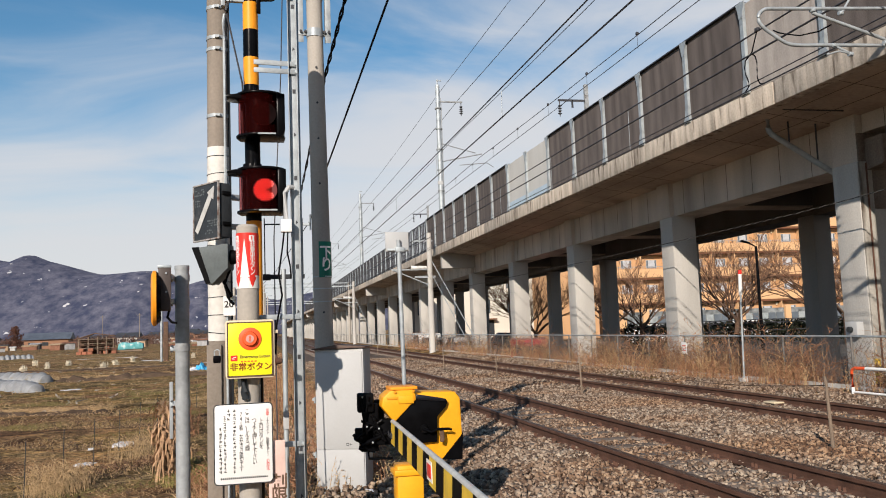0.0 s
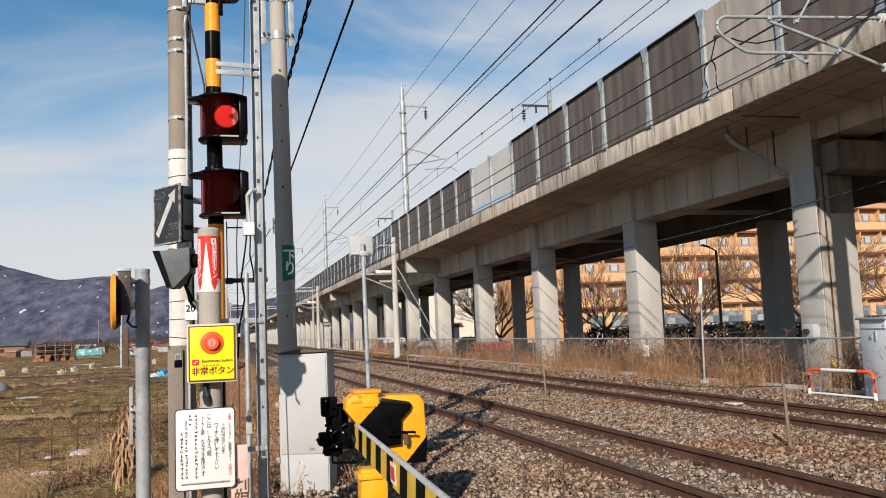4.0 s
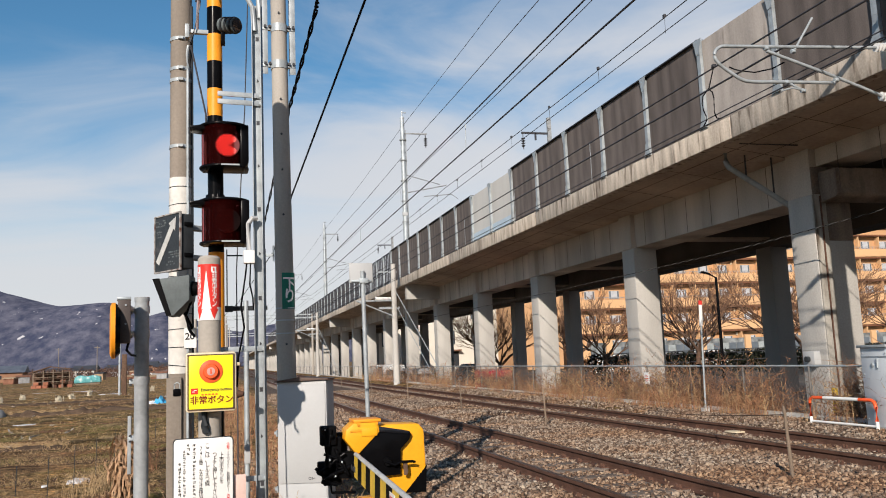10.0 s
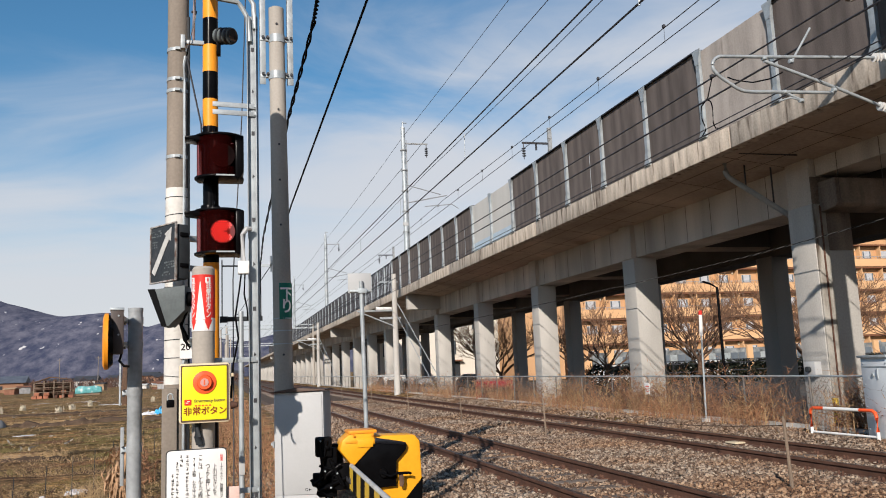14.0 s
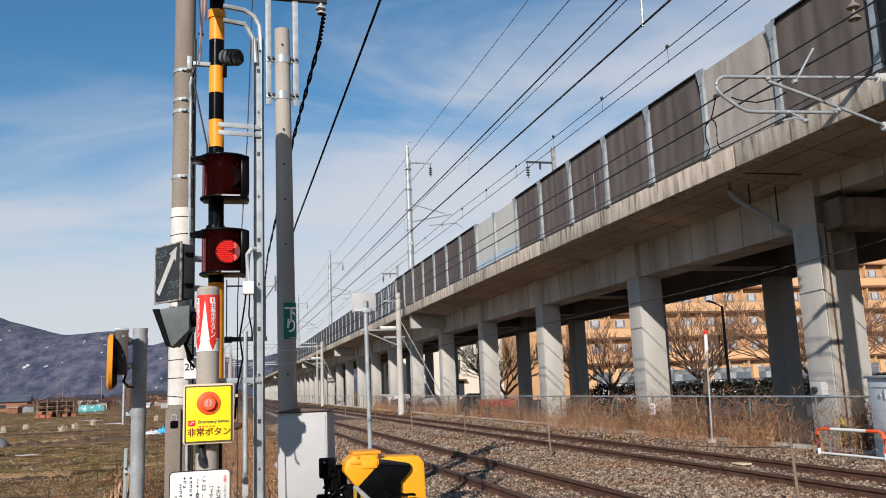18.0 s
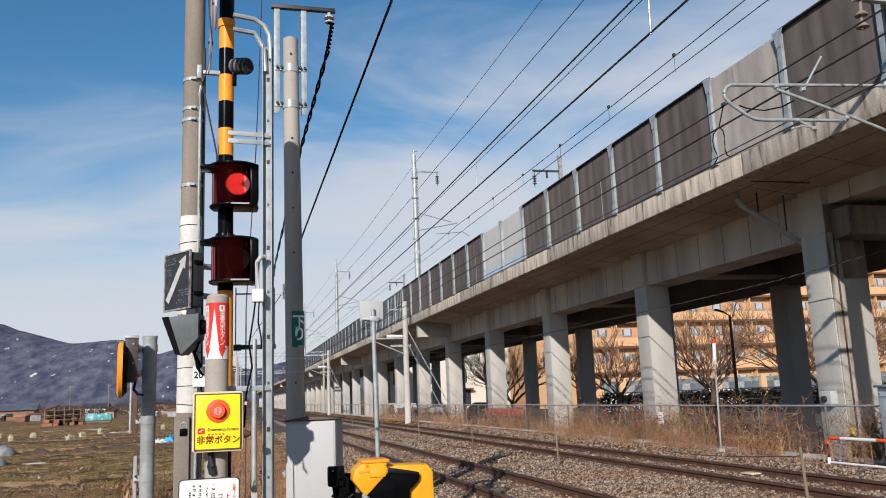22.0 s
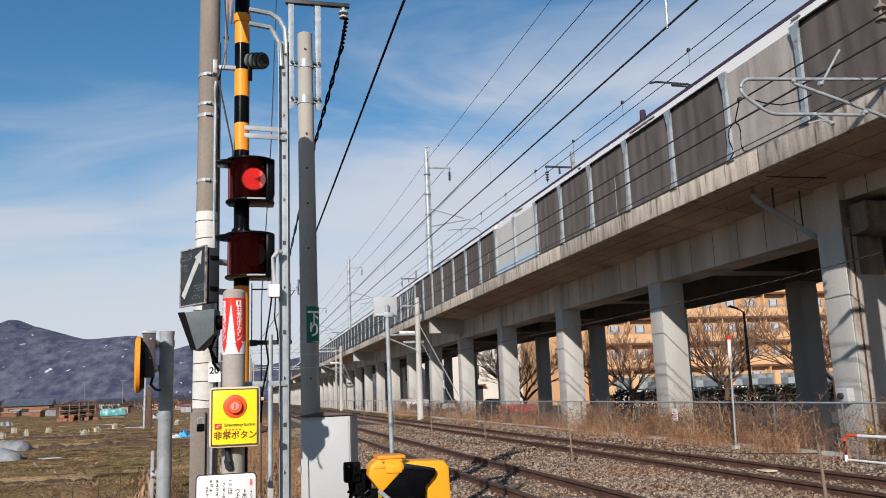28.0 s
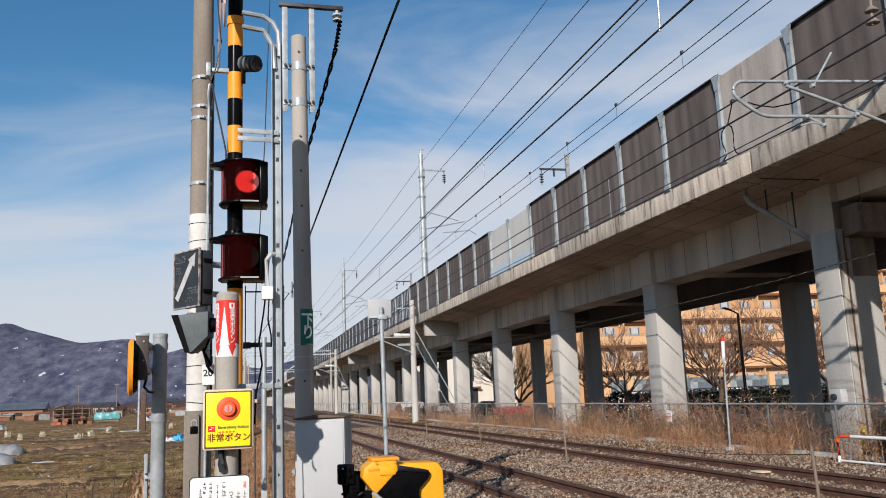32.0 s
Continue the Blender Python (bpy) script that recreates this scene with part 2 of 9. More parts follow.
M = dict(
    concrete=mat("concrete", (0.54, 0.485, 0.425), 0.85, dark=0.56, light=1.20, scale=0.9, fine=30, streak=True, stain=((0.17, 0.145, 0.12), 0.7, 0.60)),
    concrete_col=mat("column_concrete", (0.49, 0.47, 0.435), 0.85, dark=0.60, light=1.15, scale=0.8, fine=25, streak=True, vary=0.05),
    # shade under the deck put into the colour; thin dark joints use it too
    concrete_dark=mat("shade_and_joint_concrete", (0.11, 0.098, 0.088), 0.9, dark=0.6, light=1.3, scale=0.8, fine=25),
    # column concrete greyed to carry the shade on the rear row
    concrete_rear=mat("rear_shade_concrete", (0.235, 0.23, 0.225), 0.9, dark=0.7, light=1.2, scale=0.8, fine=25, streak=True),
    concrete_rust=mat("rust_stained_concrete", (0.36, 0.34, 0.30), 0.85, dark=0.6, light=1.2, scale=1.5, fine=25, streak=True, stain=((0.075, 0.055, 0.04), 3.2, 0.50)),
    fascia=mat("weathered_concrete_edge", (0.52, 0.45, 0.37), 0.9, dark=0.5, light=1.25, scale=5.5, fine=26, streak=True, stain=((0.13, 0.10, 0.075), 6.5, 0.55)),
    slab=mat("deck_concrete", (0.47, 0.385, 0.31), 0.9, dark=0.58, light=1.25, scale=0.5, fine=12, stain=((0.22, 0.17, 0.12), 0.35, 0.58)),
    panel_dark=mat("dark_barrier_panel", (0.098, 0.083, 0.076), 0.85, dark=0.6, light=1.6, scale=3.2, fine=40, streak=True, vary=0.10),
    panel_light=mat("light_barrier_panel", (0.40, 0.36, 0.325), 0.8, dark=0.66, light=1.14, scale=3.0, fine=30, streak=True, stain=((0.22, 0.19, 0.17), 4.0, 0.60)),
    panel_pale=mat("pale_barrier_panel", (0.52, 0.51, 0.48), 0.7, dark=0.88, light=1.08, scale=1.0, fine=30, streak=True),
    panel_blue=mat("pale_blue_strip", (0.42, 0.52, 0.60), 0.5, dark=0.85, light=1.1),
    galv=mat("galvanised_steel", (0.34, 0.37, 0.385), 0.45, 0.2, dark=0.7, light=1.15, scale=9, fine=45, bump=0.05),
    mesh_wire=mat("dull_wire", (0.15, 0.14, 0.13), 0.8, 0.0, scale=3),
    galv_old=mat("weathered_galvanised_steel", (0.40, 0.44, 0.46), 0.55, 0.4, dark=0.65, light=1.2, scale=4, fine=30, bump=0.08, stain=((0.24, 0.21, 0.18), 3.0, 0.64)),
    steel_dark=mat("dark_steel", (0.05, 0.05, 0.055), 0.5, 0.3, dark=0.7, light=1.4, scale=10, fine=80, bump=0.05),
    rail_side=mat("rusty_rail_web", (0.098, 0.050, 0.034), 0.8, 0.1, dark=0.65, light=1.35, scale=5, fine=60),
    rail_top=mat("worn_rail_head", (0.10, 0.066, 0.052), 0.38, 0.45, dark=0.8, light=1.2, scale=3, fine=60, bump=0.03),
    sleeper=mat("sleeper", (0.17, 0.135, 0.11), 0.9, dark=0.6, light=1.35, scale=5, fine=40, vary=0.2),
    ballast=mat("ballast_bed", (0.105, 0.075, 0.057), 0.95, dark=0.45, light=1.5, scale=9, fine=22, bump=0.9, stain=((0.13, 0.09, 0.06), 0.5, 0.56)),
    pole=mat("pole_concrete", (0.36, 0.33, 0.29), 0.8, dark=0.75, light=1.15, scale=3, fine=50, streak=True, stain=((0.20, 0.18, 0.155), 2.0, 0.60)),
    pole_brown=mat("aged_pole_concrete", (0.235, 0.20, 0.165), 0.85, dark=0.65, light=1.2, scale=4, fine=45, streak=True, stain=((0.34, 0.30, 0.26), 3.0, 0.62)),
    pole_pale=mat("peeling_white_wrap", (0.60, 0.58, 0.54), 0.8, dark=0.75, light=1.1, scale=5, fine=30, stain=((0.30, 0.27, 0.24), 6.0, 0.62)),
    yellow=mat("signal_yellow_paint", (0.80, 0.36, 0.015), 0.45, dark=0.85, light=1.06, scale=5, fine=50, bump=0.04, stain=((0.45, 0.20, 0.03), 7.0, 0.70)),
    yellow_arm=mat("faded_yellow_band", (0.70, 0.46, 0.05), 0.55, dark=0.75, light=1.08, scale=9, fine=50, bump=0.04, stain=((0.33, 0.25, 0.10), 12.0, 0.62)),
    orange=mat("orange_band", (0.80, 0.30, 0.02), 0.45, dark=0.85, light=1.08, scale=6, fine=50, bump=0.03),
    black=mat("black_paint", (0.003, 0.003, 0.0035), 0.22, dark=0.7, light=1.5, scale=8, fine=60, bump=0.01, spec=0.05),
    black_matt=mat("black_rubber", (0.0035, 0.0035, 0.004), 0.6, spec=0.04, dark=0.7, light=1.6, scale=8, fine=60, bump=0.08),
    grey_paint=mat("pale_grey_paint", (0.40, 0.405, 0.405), 0.55, dark=0.92, light=1.04, scale=2.5, fine=60, bump=0.03, stain=((0.40, 0.37, 0.33), 3.0, 0.70)),
    grey_dark=mat("dark_grey_paint", (0.034, 0.038, 0.042), 0.5, spec=0.08, dark=0.8, light=1.2, scale=6, fine=60, bump=0.04),
    hood_grey=mat("hood_grey_paint", (0.115, 0.132, 0.135), 0.55, dark=0.75, light=1.2, scale=6, fine=60, bump=0.04, spec=0.1),
    arrow_white=mat("faded_white_paint", (0.48, 0.48, 0.46), 0.6, dark=0.7, light=1.1, scale=12, fine=60, bump=0.02),
    white=mat("white_sign_board", (0.72, 0.71, 0.69), 0.4, dark=0.94, light=1.03, scale=4, fine=60, bump=0.02),
    white_paint=mat("white_paint", (0.74, 0.73, 0.70), 0.5, dark=0.85, light=1.05, scale=7, fine=60, bump=0.03),
    red=mat("red_sign_paint", (0.62, 0.035, 0.025), 0.4, dark=0.9, light=1.08, scale=6, fine=60, bump=0.02),
    red_orange=mat("red_button", (0.75, 0.10, 0.03), 0.35, dark=0.9, light=1.08, scale=6, fine=60, bump=0.02),
    yellow_sign=mat("lemon_sign_board", (0.78, 0.72, 0.02), 0.4, dark=0.94, light=1.04, scale=5, fine=60, bump=0.02),
    cream=mat("cream_plastic", (0.62, 0.52, 0.36), 0.5, dark=0.85, light=1.08, scale=6, fine=60, bump=0.03),
    green=mat("green_sign_board", (0.01, 0.13, 0.09), 0.4, dark=0.85, light=1.1, scale=6, fine=60, bump=0.02),
    ink=mat("black_ink", (0.02, 0.02, 0.02), 0.5, bump=0),
    wood=mat("weathered_timber", (0.20, 0.15, 0.11), 0.85, dark=0.6, light=1.3, scale=6, fine=50, streak=True),
    weed=mat("dry_red_brown_weed", (0.33, 0.165, 0.088), 0.9, dark=0.55, light=1.5, scale=3, fine=20, bump=0),
    straw=mat("dry_straw", (0.45, 0.305, 0.160), 0.9, dark=0.6, light=1.4, scale=3, fine=20, bump=0),
    black_gloss=mat("glossy_black_paint", (0.006, 0.007, 0.010), 0.18, dark=0.8, light=1.3, scale=8, bump=0.01, spec=0.5),
    steel_grey=mat("dull_grey_steel", (0.30, 0.315, 0.322), 0.6, 0.1, dark=0.55, light=1.25, scale=4, fine=35, bump=0.06, stain=((0.12, 0.115, 0.11), 4.0, 0.58)),
    lamp_brown=mat("dark_brown_paint", (0.075, 0.060, 0.055), 0.55, dark=0.8, light=1.2, scale=6, bump=0.03),
    bark=mat("bare_bark", (0.105, 0.064, 0.043), 0.9, dark=0.6, light=1.4, scale=8, fine=40),
    lens=mat("dark_red_lens", (0.006, 0.003, 0.003), 0.8, dark=0.6, light=1.6, scale=14, fine=60, bump=0.02, spec=0.02),
    led=glow("lit_red_led", (1.0, 0.11, 0.09), 1.15),
    led_base=glow("lit_red_disc", (0.10, 0.003, 0.003), 0.25),
)


LENS = glass("red_lamp_lens", (0.34, 0.030, 0.026), 0.12)
LENS.node_tree.nodes["Principled BSDF"].inputs["IOR"].default_value = 1.06
LENS.node_tree.nodes["Principled BSDF"].inputs["Transmission Weight"].default_value = 0.975


# ---- mesh helpers ----
class Geo:
    """Gathers vertices and faces for one mesh."""

    def __init__(self):
        self.v, self.f = [], []

    def add(self, verts, faces):
        k = len(self.v)
        self.v.extend([tuple(p) for p in verts])
        self.f.extend([tuple(i + k for i in q) for q in faces])
        return self

    def box(self, x0, x1, y0, y1, z0, z1, m=None):
        p = [Vector((x, y, z)) for z in (z0, z1) for y in (y0, y1) for x in (x0, x1)]
        if m:
            p = [m @ q for q in p]
        return self.add(p, [(0, 2, 3, 1), (4, 5, 7, 6), (0, 1, 5, 4), (2, 6, 7, 3), (0, 4, 6, 2), (1, 3, 7, 5)])

    def cyl(self, a, b, r0, r1=None, n=12, caps=True):
        a, b = Vector(a), Vector(b)
        r1 = r0 if r1 is None else r1
        q = (b - a).to_track_quat("Z", "Y").to_matrix()
        ring = [q @ Vector((math.cos(2 * math.pi * i / n), math.sin(2 * math.pi * i / n), 0)) for i in range(n)]
        f = [(i, (i + 1) % n, n + (i + 1) % n, n + i) for i in range(n)]
        if caps:
            f += [tuple(reversed(range(n))), tuple(range(n, 2 * n))]
        return self.add([a + r0 * w for w in ring] + [b + r1 * w for w in ring], f)

    def tube(self, pts, r, n=8):
        pts = [Vector(p) for p in pts]
        rings = []
        for i, p in enumerate(pts):
            d = (pts[min(i + 1, len(pts) - 1)] - pts[max(i - 1, 0)]).normalized()
            q = d.to_track_quat("Z", "Y").to_matrix()
            rr = r[i] if isinstance(r, (list, tuple)) else r
            rings.append([p + rr * (q @ Vector((math.cos(2 * math.pi * k / n), math.sin(2 * math.pi * k / n), 0))) for k in range(n)])
        f = [(j * n + k, j * n + (k + 1) % n, (j + 1) * n + (k + 1) % n, (j + 1) * n + k) for j in range(len(pts) - 1) for k in range(n)]
        f += [tuple(reversed(range(n))), tuple(range((len(pts) - 1) * n, len(pts) * n))]
        return self.add([p for ring in rings for p in ring], f)

    def prism(self, poly, lo, hi, axis="y"):
        """A polygon drawn in the two other axes, drawn out along axis from lo to hi."""
        def at(u, w, s):
            return {"y": (u, s, w), "x": (s, u, w), "z": (u, w, s)}[axis]
        n = len(poly)
        v = [at(u, w, lo) for u, w in poly] + [at(u, w, hi) for u, w in poly]
        return self.add(v, [(i, (i + 1) % n, n + (i + 1) % n, n + i) for i in range(n)] + [tuple(reversed(range(n))), tuple(range(n, 2 * n))])

    def mesh(self, name, material, smooth=False, bevel=0.0):
        me = bpy.data.meshes.new(name)
        me.from_pydata(self.v, [], self.f)
        bm = bmesh.new()
        bm.from_mesh(me)
        bmesh.ops.recalc_face_normals(bm, faces=bm.faces)
        if bevel:
            sharp = [e for e in bm.edges if len(e.link_faces) == 2 and e.calc_face_angle(0) > 0.6]
            bmesh.ops.bevel(bm, geom=sharp, offset=bevel, segments=2, profile=0.5, affect="EDGES", clamp_overlap=True)
        bm.to_mesh(me)
        bm.free()
        if smooth or bevel:
            me.shade_smooth()
            me.set_sharp_from_angle(angle=radians(38))
        me.materials.append(material)
        return me


def thing(name, x, y, z, rz=0.0, label="", category="", group="", kind=""):
    ob = new(name)
    ob.matrix_basis = pose(x, y, z, 0, 0, rz)
    ob.empty_display_size = 0.1
    return tagged(ob, label, category, group, kind)


def part(name, geo, material=None, parent=None, label="", smooth=False, bevel=0.0):
    ob = new(name, geo.mesh(name, material, smooth, bevel) if isinstance(geo, Geo) else geo)
    ob.parent = parent
    return tagged(ob, label)


def solo(name, geo, material, label, category, group="", kind="", smooth=False, bevel=0.0):
    return tagged(part(name, geo, material, None, "", smooth, bevel), label, category, group, kind)


def big(name, verts, faces, material, smooth=False):
    """One large mesh from numpy arrays."""
    me = bpy.data.meshes.new(name)
    v, f = np.asarray(verts, np.float32), np.asarray(faces, np.int32)
    me.vertices.add(len(v))
    me.vertices.foreach_set("co", v.ravel())
    k = f.shape[1]
    me.loops.add(f.size)
    me.loops.foreach_set("vertex_index", f.ravel())
    me.polygons.add(len(f))
    me.polygons.foreach_set("loop_start", np.arange(0, f.size, k, dtype=np.int32))
    me.update(calc_edges=True)
    me.validate()
    if smooth:
        me.shade_smooth()
    me.materials.append(material)
    return me


def wire(pts, r, material, name, label, category="cable", group="", n=6):
    return solo(name, Geo().tube(pts, r, n), material, label, category, group, smooth=True)


def sag(a, b, drop, n=12):
    a, b = Vector(a), Vector(b)
    return [a.lerp(b, i / n) - Vector((0, 0, drop * 4 * (i / n) * (1 - i / n))) for i in range(n + 1)]


# ---- ground ----
def gz(x, y):
    """Height of the ground."""
    if x < -2.6:
        z = -0.60
    elif x < 1.6:
        z = -0.16 - 0.44 * (1.6 - x) / 4.2
    elif x < 1.9:
        z = -0.16
    elif x < 2.3:
        z = -0.16 - 0.14 * (x - 1.9) / 0.4
    elif x < 9.0:
        z = -0.30
    elif x < 9.2:
        z = -0.30 + 0.14 * (x - 9.0) / 0.2
    elif x < 9.6:
        z = -0.16 + 0.11 * (x - 9.2) / 0.4
    elif x < 10.5:
        z = -0.05
    elif x < 10.8:
        z = -0.05 - 0.75 * (x - 10.5) / 0.3
    else:
        z = -0.80
    if y < 4.2 and -2.6 < x < 1.9:
        z = max(z, -0.16)
    return z


def field_material():
    """Bands of brown soil, olive grass and straw that run across the field, broken up at two finer scales."""
    m = bpy.data.materials.new("winter_field")
    m.use_nodes = True
    n, l = m.node_tree.nodes, m.node_tree.links
    tc, mp = n.new("ShaderNodeTexCoord"), n.new("ShaderNodeMapping")
    mp.inputs["Scale"].default_value = (0.16, 0.75, 1.0)
    mp.inputs["Rotation"].default_value = (0, 0, radians(9))
    l.new(tc.outputs["Object"], mp.inputs["Vector"])
    def nz(scale, detail, rough, src):
        k = n.new("ShaderNodeTexNoise")
        k.inputs["Scale"].default_value, k.inputs["Detail"].default_value, k.inputs["Roughness"].default_value = scale, detail, rough
        l.new(src, k.inputs["Vector"])
        return k.outputs["Fac"]
    def ramp(src, stops):
        k = n.new("ShaderNodeValToRGB")
        e = k.color_ramp.elements
        e[0].position, e[0].color = stops[0][0], (*stops[0][1], 1)
        e[1].position, e[1].color = stops[-1][0], (*stops[-1][1], 1)
        for p, c in stops[1:-1]:
            e.new(p).color = (*c, 1)
        l.new(src, k.inputs["Fac"])
        return k.outputs["Color"]
    def mix(kind, fac, a, b):
        k = n.new("ShaderNodeMixRGB")
        k.blend_type = kind
        k.inputs["Fac"].default_value = fac
        l.new(a, k.inputs["Color1"])
        l.new(b, k.inputs["Color2"])
        return k.outputs["Color"]
    bands = ramp(nz(0.9, 6, 0.6, mp.outputs["Vector"]), [(0.30, (0.080, 0.048, 0.031)), (0.42, (0.257, 0.157, 0.092)), (0.50, (0.304, 0.209, 0.112)), (0.56, (0.164, 0.120, 0.054)), (0.66, (0.385, 0.289, 0.169))])
    mid = ramp(nz(1.7, 6, 0.7, tc.outputs["Object"]), [(0.36, (0.26, 0.23, 0.20)), (0.52, (1.0, 0.98, 0.90)), (0.70, (2.0, 1.88, 1.62))])
    fine = nz(11, 5, 0.75, tc.outputs["Object"])
    patch = ramp(nz(0.55, 5, 0.65, tc.outputs["Object"]), [(0.38, (0.50, 0.44, 0.37)), (0.50, (1.0, 1.0, 0.95)), (0.62, (1.35, 1.18, 0.95))])
    grain = ramp(fine, [(0.38, (0.30, 0.27, 0.24)), (0.53, (1.0, 1.0, 1.0)), (0.64, (1.9, 1.8, 1.6))])
    l.new(mix("MULTIPLY", 0.85, mix("MULTIPLY", 0.85, mix("MULTIPLY", 0.9, bands, patch), mid), grain), n["Principled BSDF"].inputs["Base Color"])
    n["Principled BSDF"].inputs["Roughness"].default_value = 0.95
    n["Principled BSDF"].inputs["Specular IOR Level"].default_value = 0.1
    bp = n.new("ShaderNodeBump")
    bp.inputs["Strength"].default_value, bp.inputs["Distance"].default_value = 1.0, 0.09
    l.new(fine, bp.inputs["Height"])
    l.new(bp.outputs["Normal"], n["Principled BSDF"].inputs["Normal"])
    return m


def lay_ground():
    xs = sorted(set(list(np.linspace(-14, 16, 91)) + list(np.linspace(-60, -14, 40)) + list(np.linspace(16, 60, 30)) + [-3000, -1500, -700, -300, -150, -100, -80, 80, 100, 150, 300, 700, 1500, 3000]))
    ys = sorted(set(list(np.linspace(-6, 40, 116)) + list(np.linspace(40, 160, 60)) + [-400, -120, -40, -15, 200, 260, 350, 500, 800, 1300, 2000, 3000, 4200]))
    v, f = [], []
    for y in ys:
        for x in xs:
            z = gz(x, y)
            if x < -1.5 and y < 170:
                z += 0.07 * noise.noise((x * 0.35, y * 0.35, 0)) + 0.06 * noise.noise((x * 1.3, y * 1.9, 3)) + 0.05 * math.sin(1.9 * (x * 0.35 + y)) * (1 if y > 14 else 0.3)
            v.append((x, y, z))
    n = len(xs)
    for j in range(len(ys) - 1):
        for i in range(n - 1):
            f.append((j * n + i, j * n + i + 1, (j + 1) * n + i + 1, (j + 1) * n + i))
    m = field_material()
    g = part("ground", big("ground", v, f, m, True))
    tagged(g, "brown winter field with olive grass strips", "ground", kind="structure")


def lay_ballast():
    # the bed under both tracks, with sloping shoulders
    poly = [(1.5, -0.5), (2.3, -0.16), (9.1, -0.16), (9.75, -0.5)]
    b = part("ballast_bed", Geo().prism(poly, -12, 420), M["ballast"])
    tagged(b, "grey and rust brown railway ballast bed", "ballast", kind="structure")
    # loose stones
    rng = np.random.RandomState(11)
    blk = np.array([(x, y, z) for z in (-0.62, 0.62) for y in (-0.62, 0.62) for x in (-0.62, 0.62)])
    fac = np.array([(0, 2, 3), (0, 3, 1), (4, 5, 7), (4, 7, 6), (0, 1, 5), (0, 5, 4), (2, 6, 7), (2, 7, 3), (0, 4, 6), (0, 6, 2), (1, 3, 7), (1, 7, 5)])
    ms = bpy.data.materials.new("ballast_stone")
    ms.use_nodes = True
    n, l = ms.node_tree.nodes, ms.node_tree.links
    ge, ra, nz = n.new("ShaderNodeNewGeometry"), n.new("ShaderNodeValToRGB"), n.new("ShaderNodeTexNoise")
    nz.inputs["Scale"].default_value = 0.55
    el = ra.color_ramp.elements
    el[0].position, el[0].color = 0.0, (0.066, 0.039, 0.025, 1)
    el[1].position, el[1].color = 1.0, (0.385, 0.314, 0.238, 1)
    for p, c in ((0.3, (0.138, 0.090, 0.059, 1)), (0.55, (0.231, 0.168, 0.121, 1)), (0.8, (0.306, 0.236, 0.174, 1))):
        el.new(p).color = c
    mx, tc, mp = n.new("ShaderNodeMixRGB"), n.new("ShaderNodeTexCoord"), n.new("ShaderNodeMapRange")
    mx.blend_type = "MULTIPLY"
    mx.inputs["Color2"].default_value = (0.95, 0.76, 0.60, 1)
    mp.inputs["From Min"].default_value, mp.inputs["From Max"].default_value = 0.45, 0.65
    l.new(tc.outputs["Object"], nz.inputs["Vector"])
    l.new(nz.outputs["Fac"], mp.inputs["Value"])
    l.new(mp.outputs["Result"], mx.inputs["Fac"])
    l.new(ge.outputs["Random Per Island"], ra.inputs["Fac"])
    l.new(ra.outputs["Color"], mx.inputs["Color1"])
    l.new(mx.outputs["Color"], n["Principled BSDF"].inputs["Base Color"])
    n["Principled BSDF"].inputs["Roughness"].default_value = 0.9

    def scatter(name, count, x0, x1, y0, y1, s0, s1, label):
        c = np.stack([rng.uniform(x0, x1, count), rng.uniform(y0, y1, count), np.zeros(count)], 1)
        c[:, 2] = np.where(c[:, 0] < 2.3, -0.15 - np.clip((2.3 - c[:, 0]) * 0.12, 0, 0.05), np.where(((c[:, 0] > 3.55) & (c[:, 0] < 4.70)) | ((c[:, 0] > 7.25) & (c[:, 0] < 8.40)), -0.150, -0.138)) + rng.uniform(-0.012, 0.018, count)
        c[:, 2] = np.where(c[:, 0] > 9.1, -0.14 + np.clip((c[:, 0] - 9.2) * 0.27, 0, 0.10), c[:, 2])
        size = rng.uniform(s0, s1, (count, 1, 1)) * rng.uniform(0.5, 1.35, (count, 1, 3))
        jit = 1 + rng.uniform(-0.42, 0.42, (count, 8, 3))
        ang = rng.uniform(0, 6.28, count)
        tilt = rng.uniform(-0.9, 0.9, count)
        ca, sa, ct, st = np.cos(ang), np.sin(ang), np.cos(tilt), np.sin(tilt)
        rot = np.zeros((count, 3, 3))
        rot[:, 0, 0], rot[:, 0, 1], rot[:, 1, 0], rot[:, 1, 1], rot[:, 2, 2] = ca, -sa, sa, ca, 1
        rx = np.zeros((count, 3, 3))
        rx[:, 0, 0], rx[:, 1, 1], rx[:, 1, 2], rx[:, 2, 1], rx[:, 2, 2] = 1, ct, -st, st, ct
        v = np.einsum("nij,nkj->nki", rot @ rx, blk[None] * jit * size) + c[:, None]
        f = (fac[None] + 8 * np.arange(count)[:, None, None]).reshape(-1, 3)
        tagged(part(name, big(name, v.reshape(-1, 3), f, ms)), label, "ballast", kind="stuff")

    scatter("ballast_stones", 78000, 1.2, 10.2, 5.5, 17, 0.016, 0.034, "loose grey and rusty brown crushed ballast stones")
    scatter("ballast_stones", 42000, 1.5, 10.2, 17, 42, 0.022, 0.042, "crushed ballast stones along the far tracks")
    scatter("gravel_stones", 5000, 0.1, 1.6, 5.2, 14, 0.015, 0.035, "sparse gravel beside the relay cabinet")


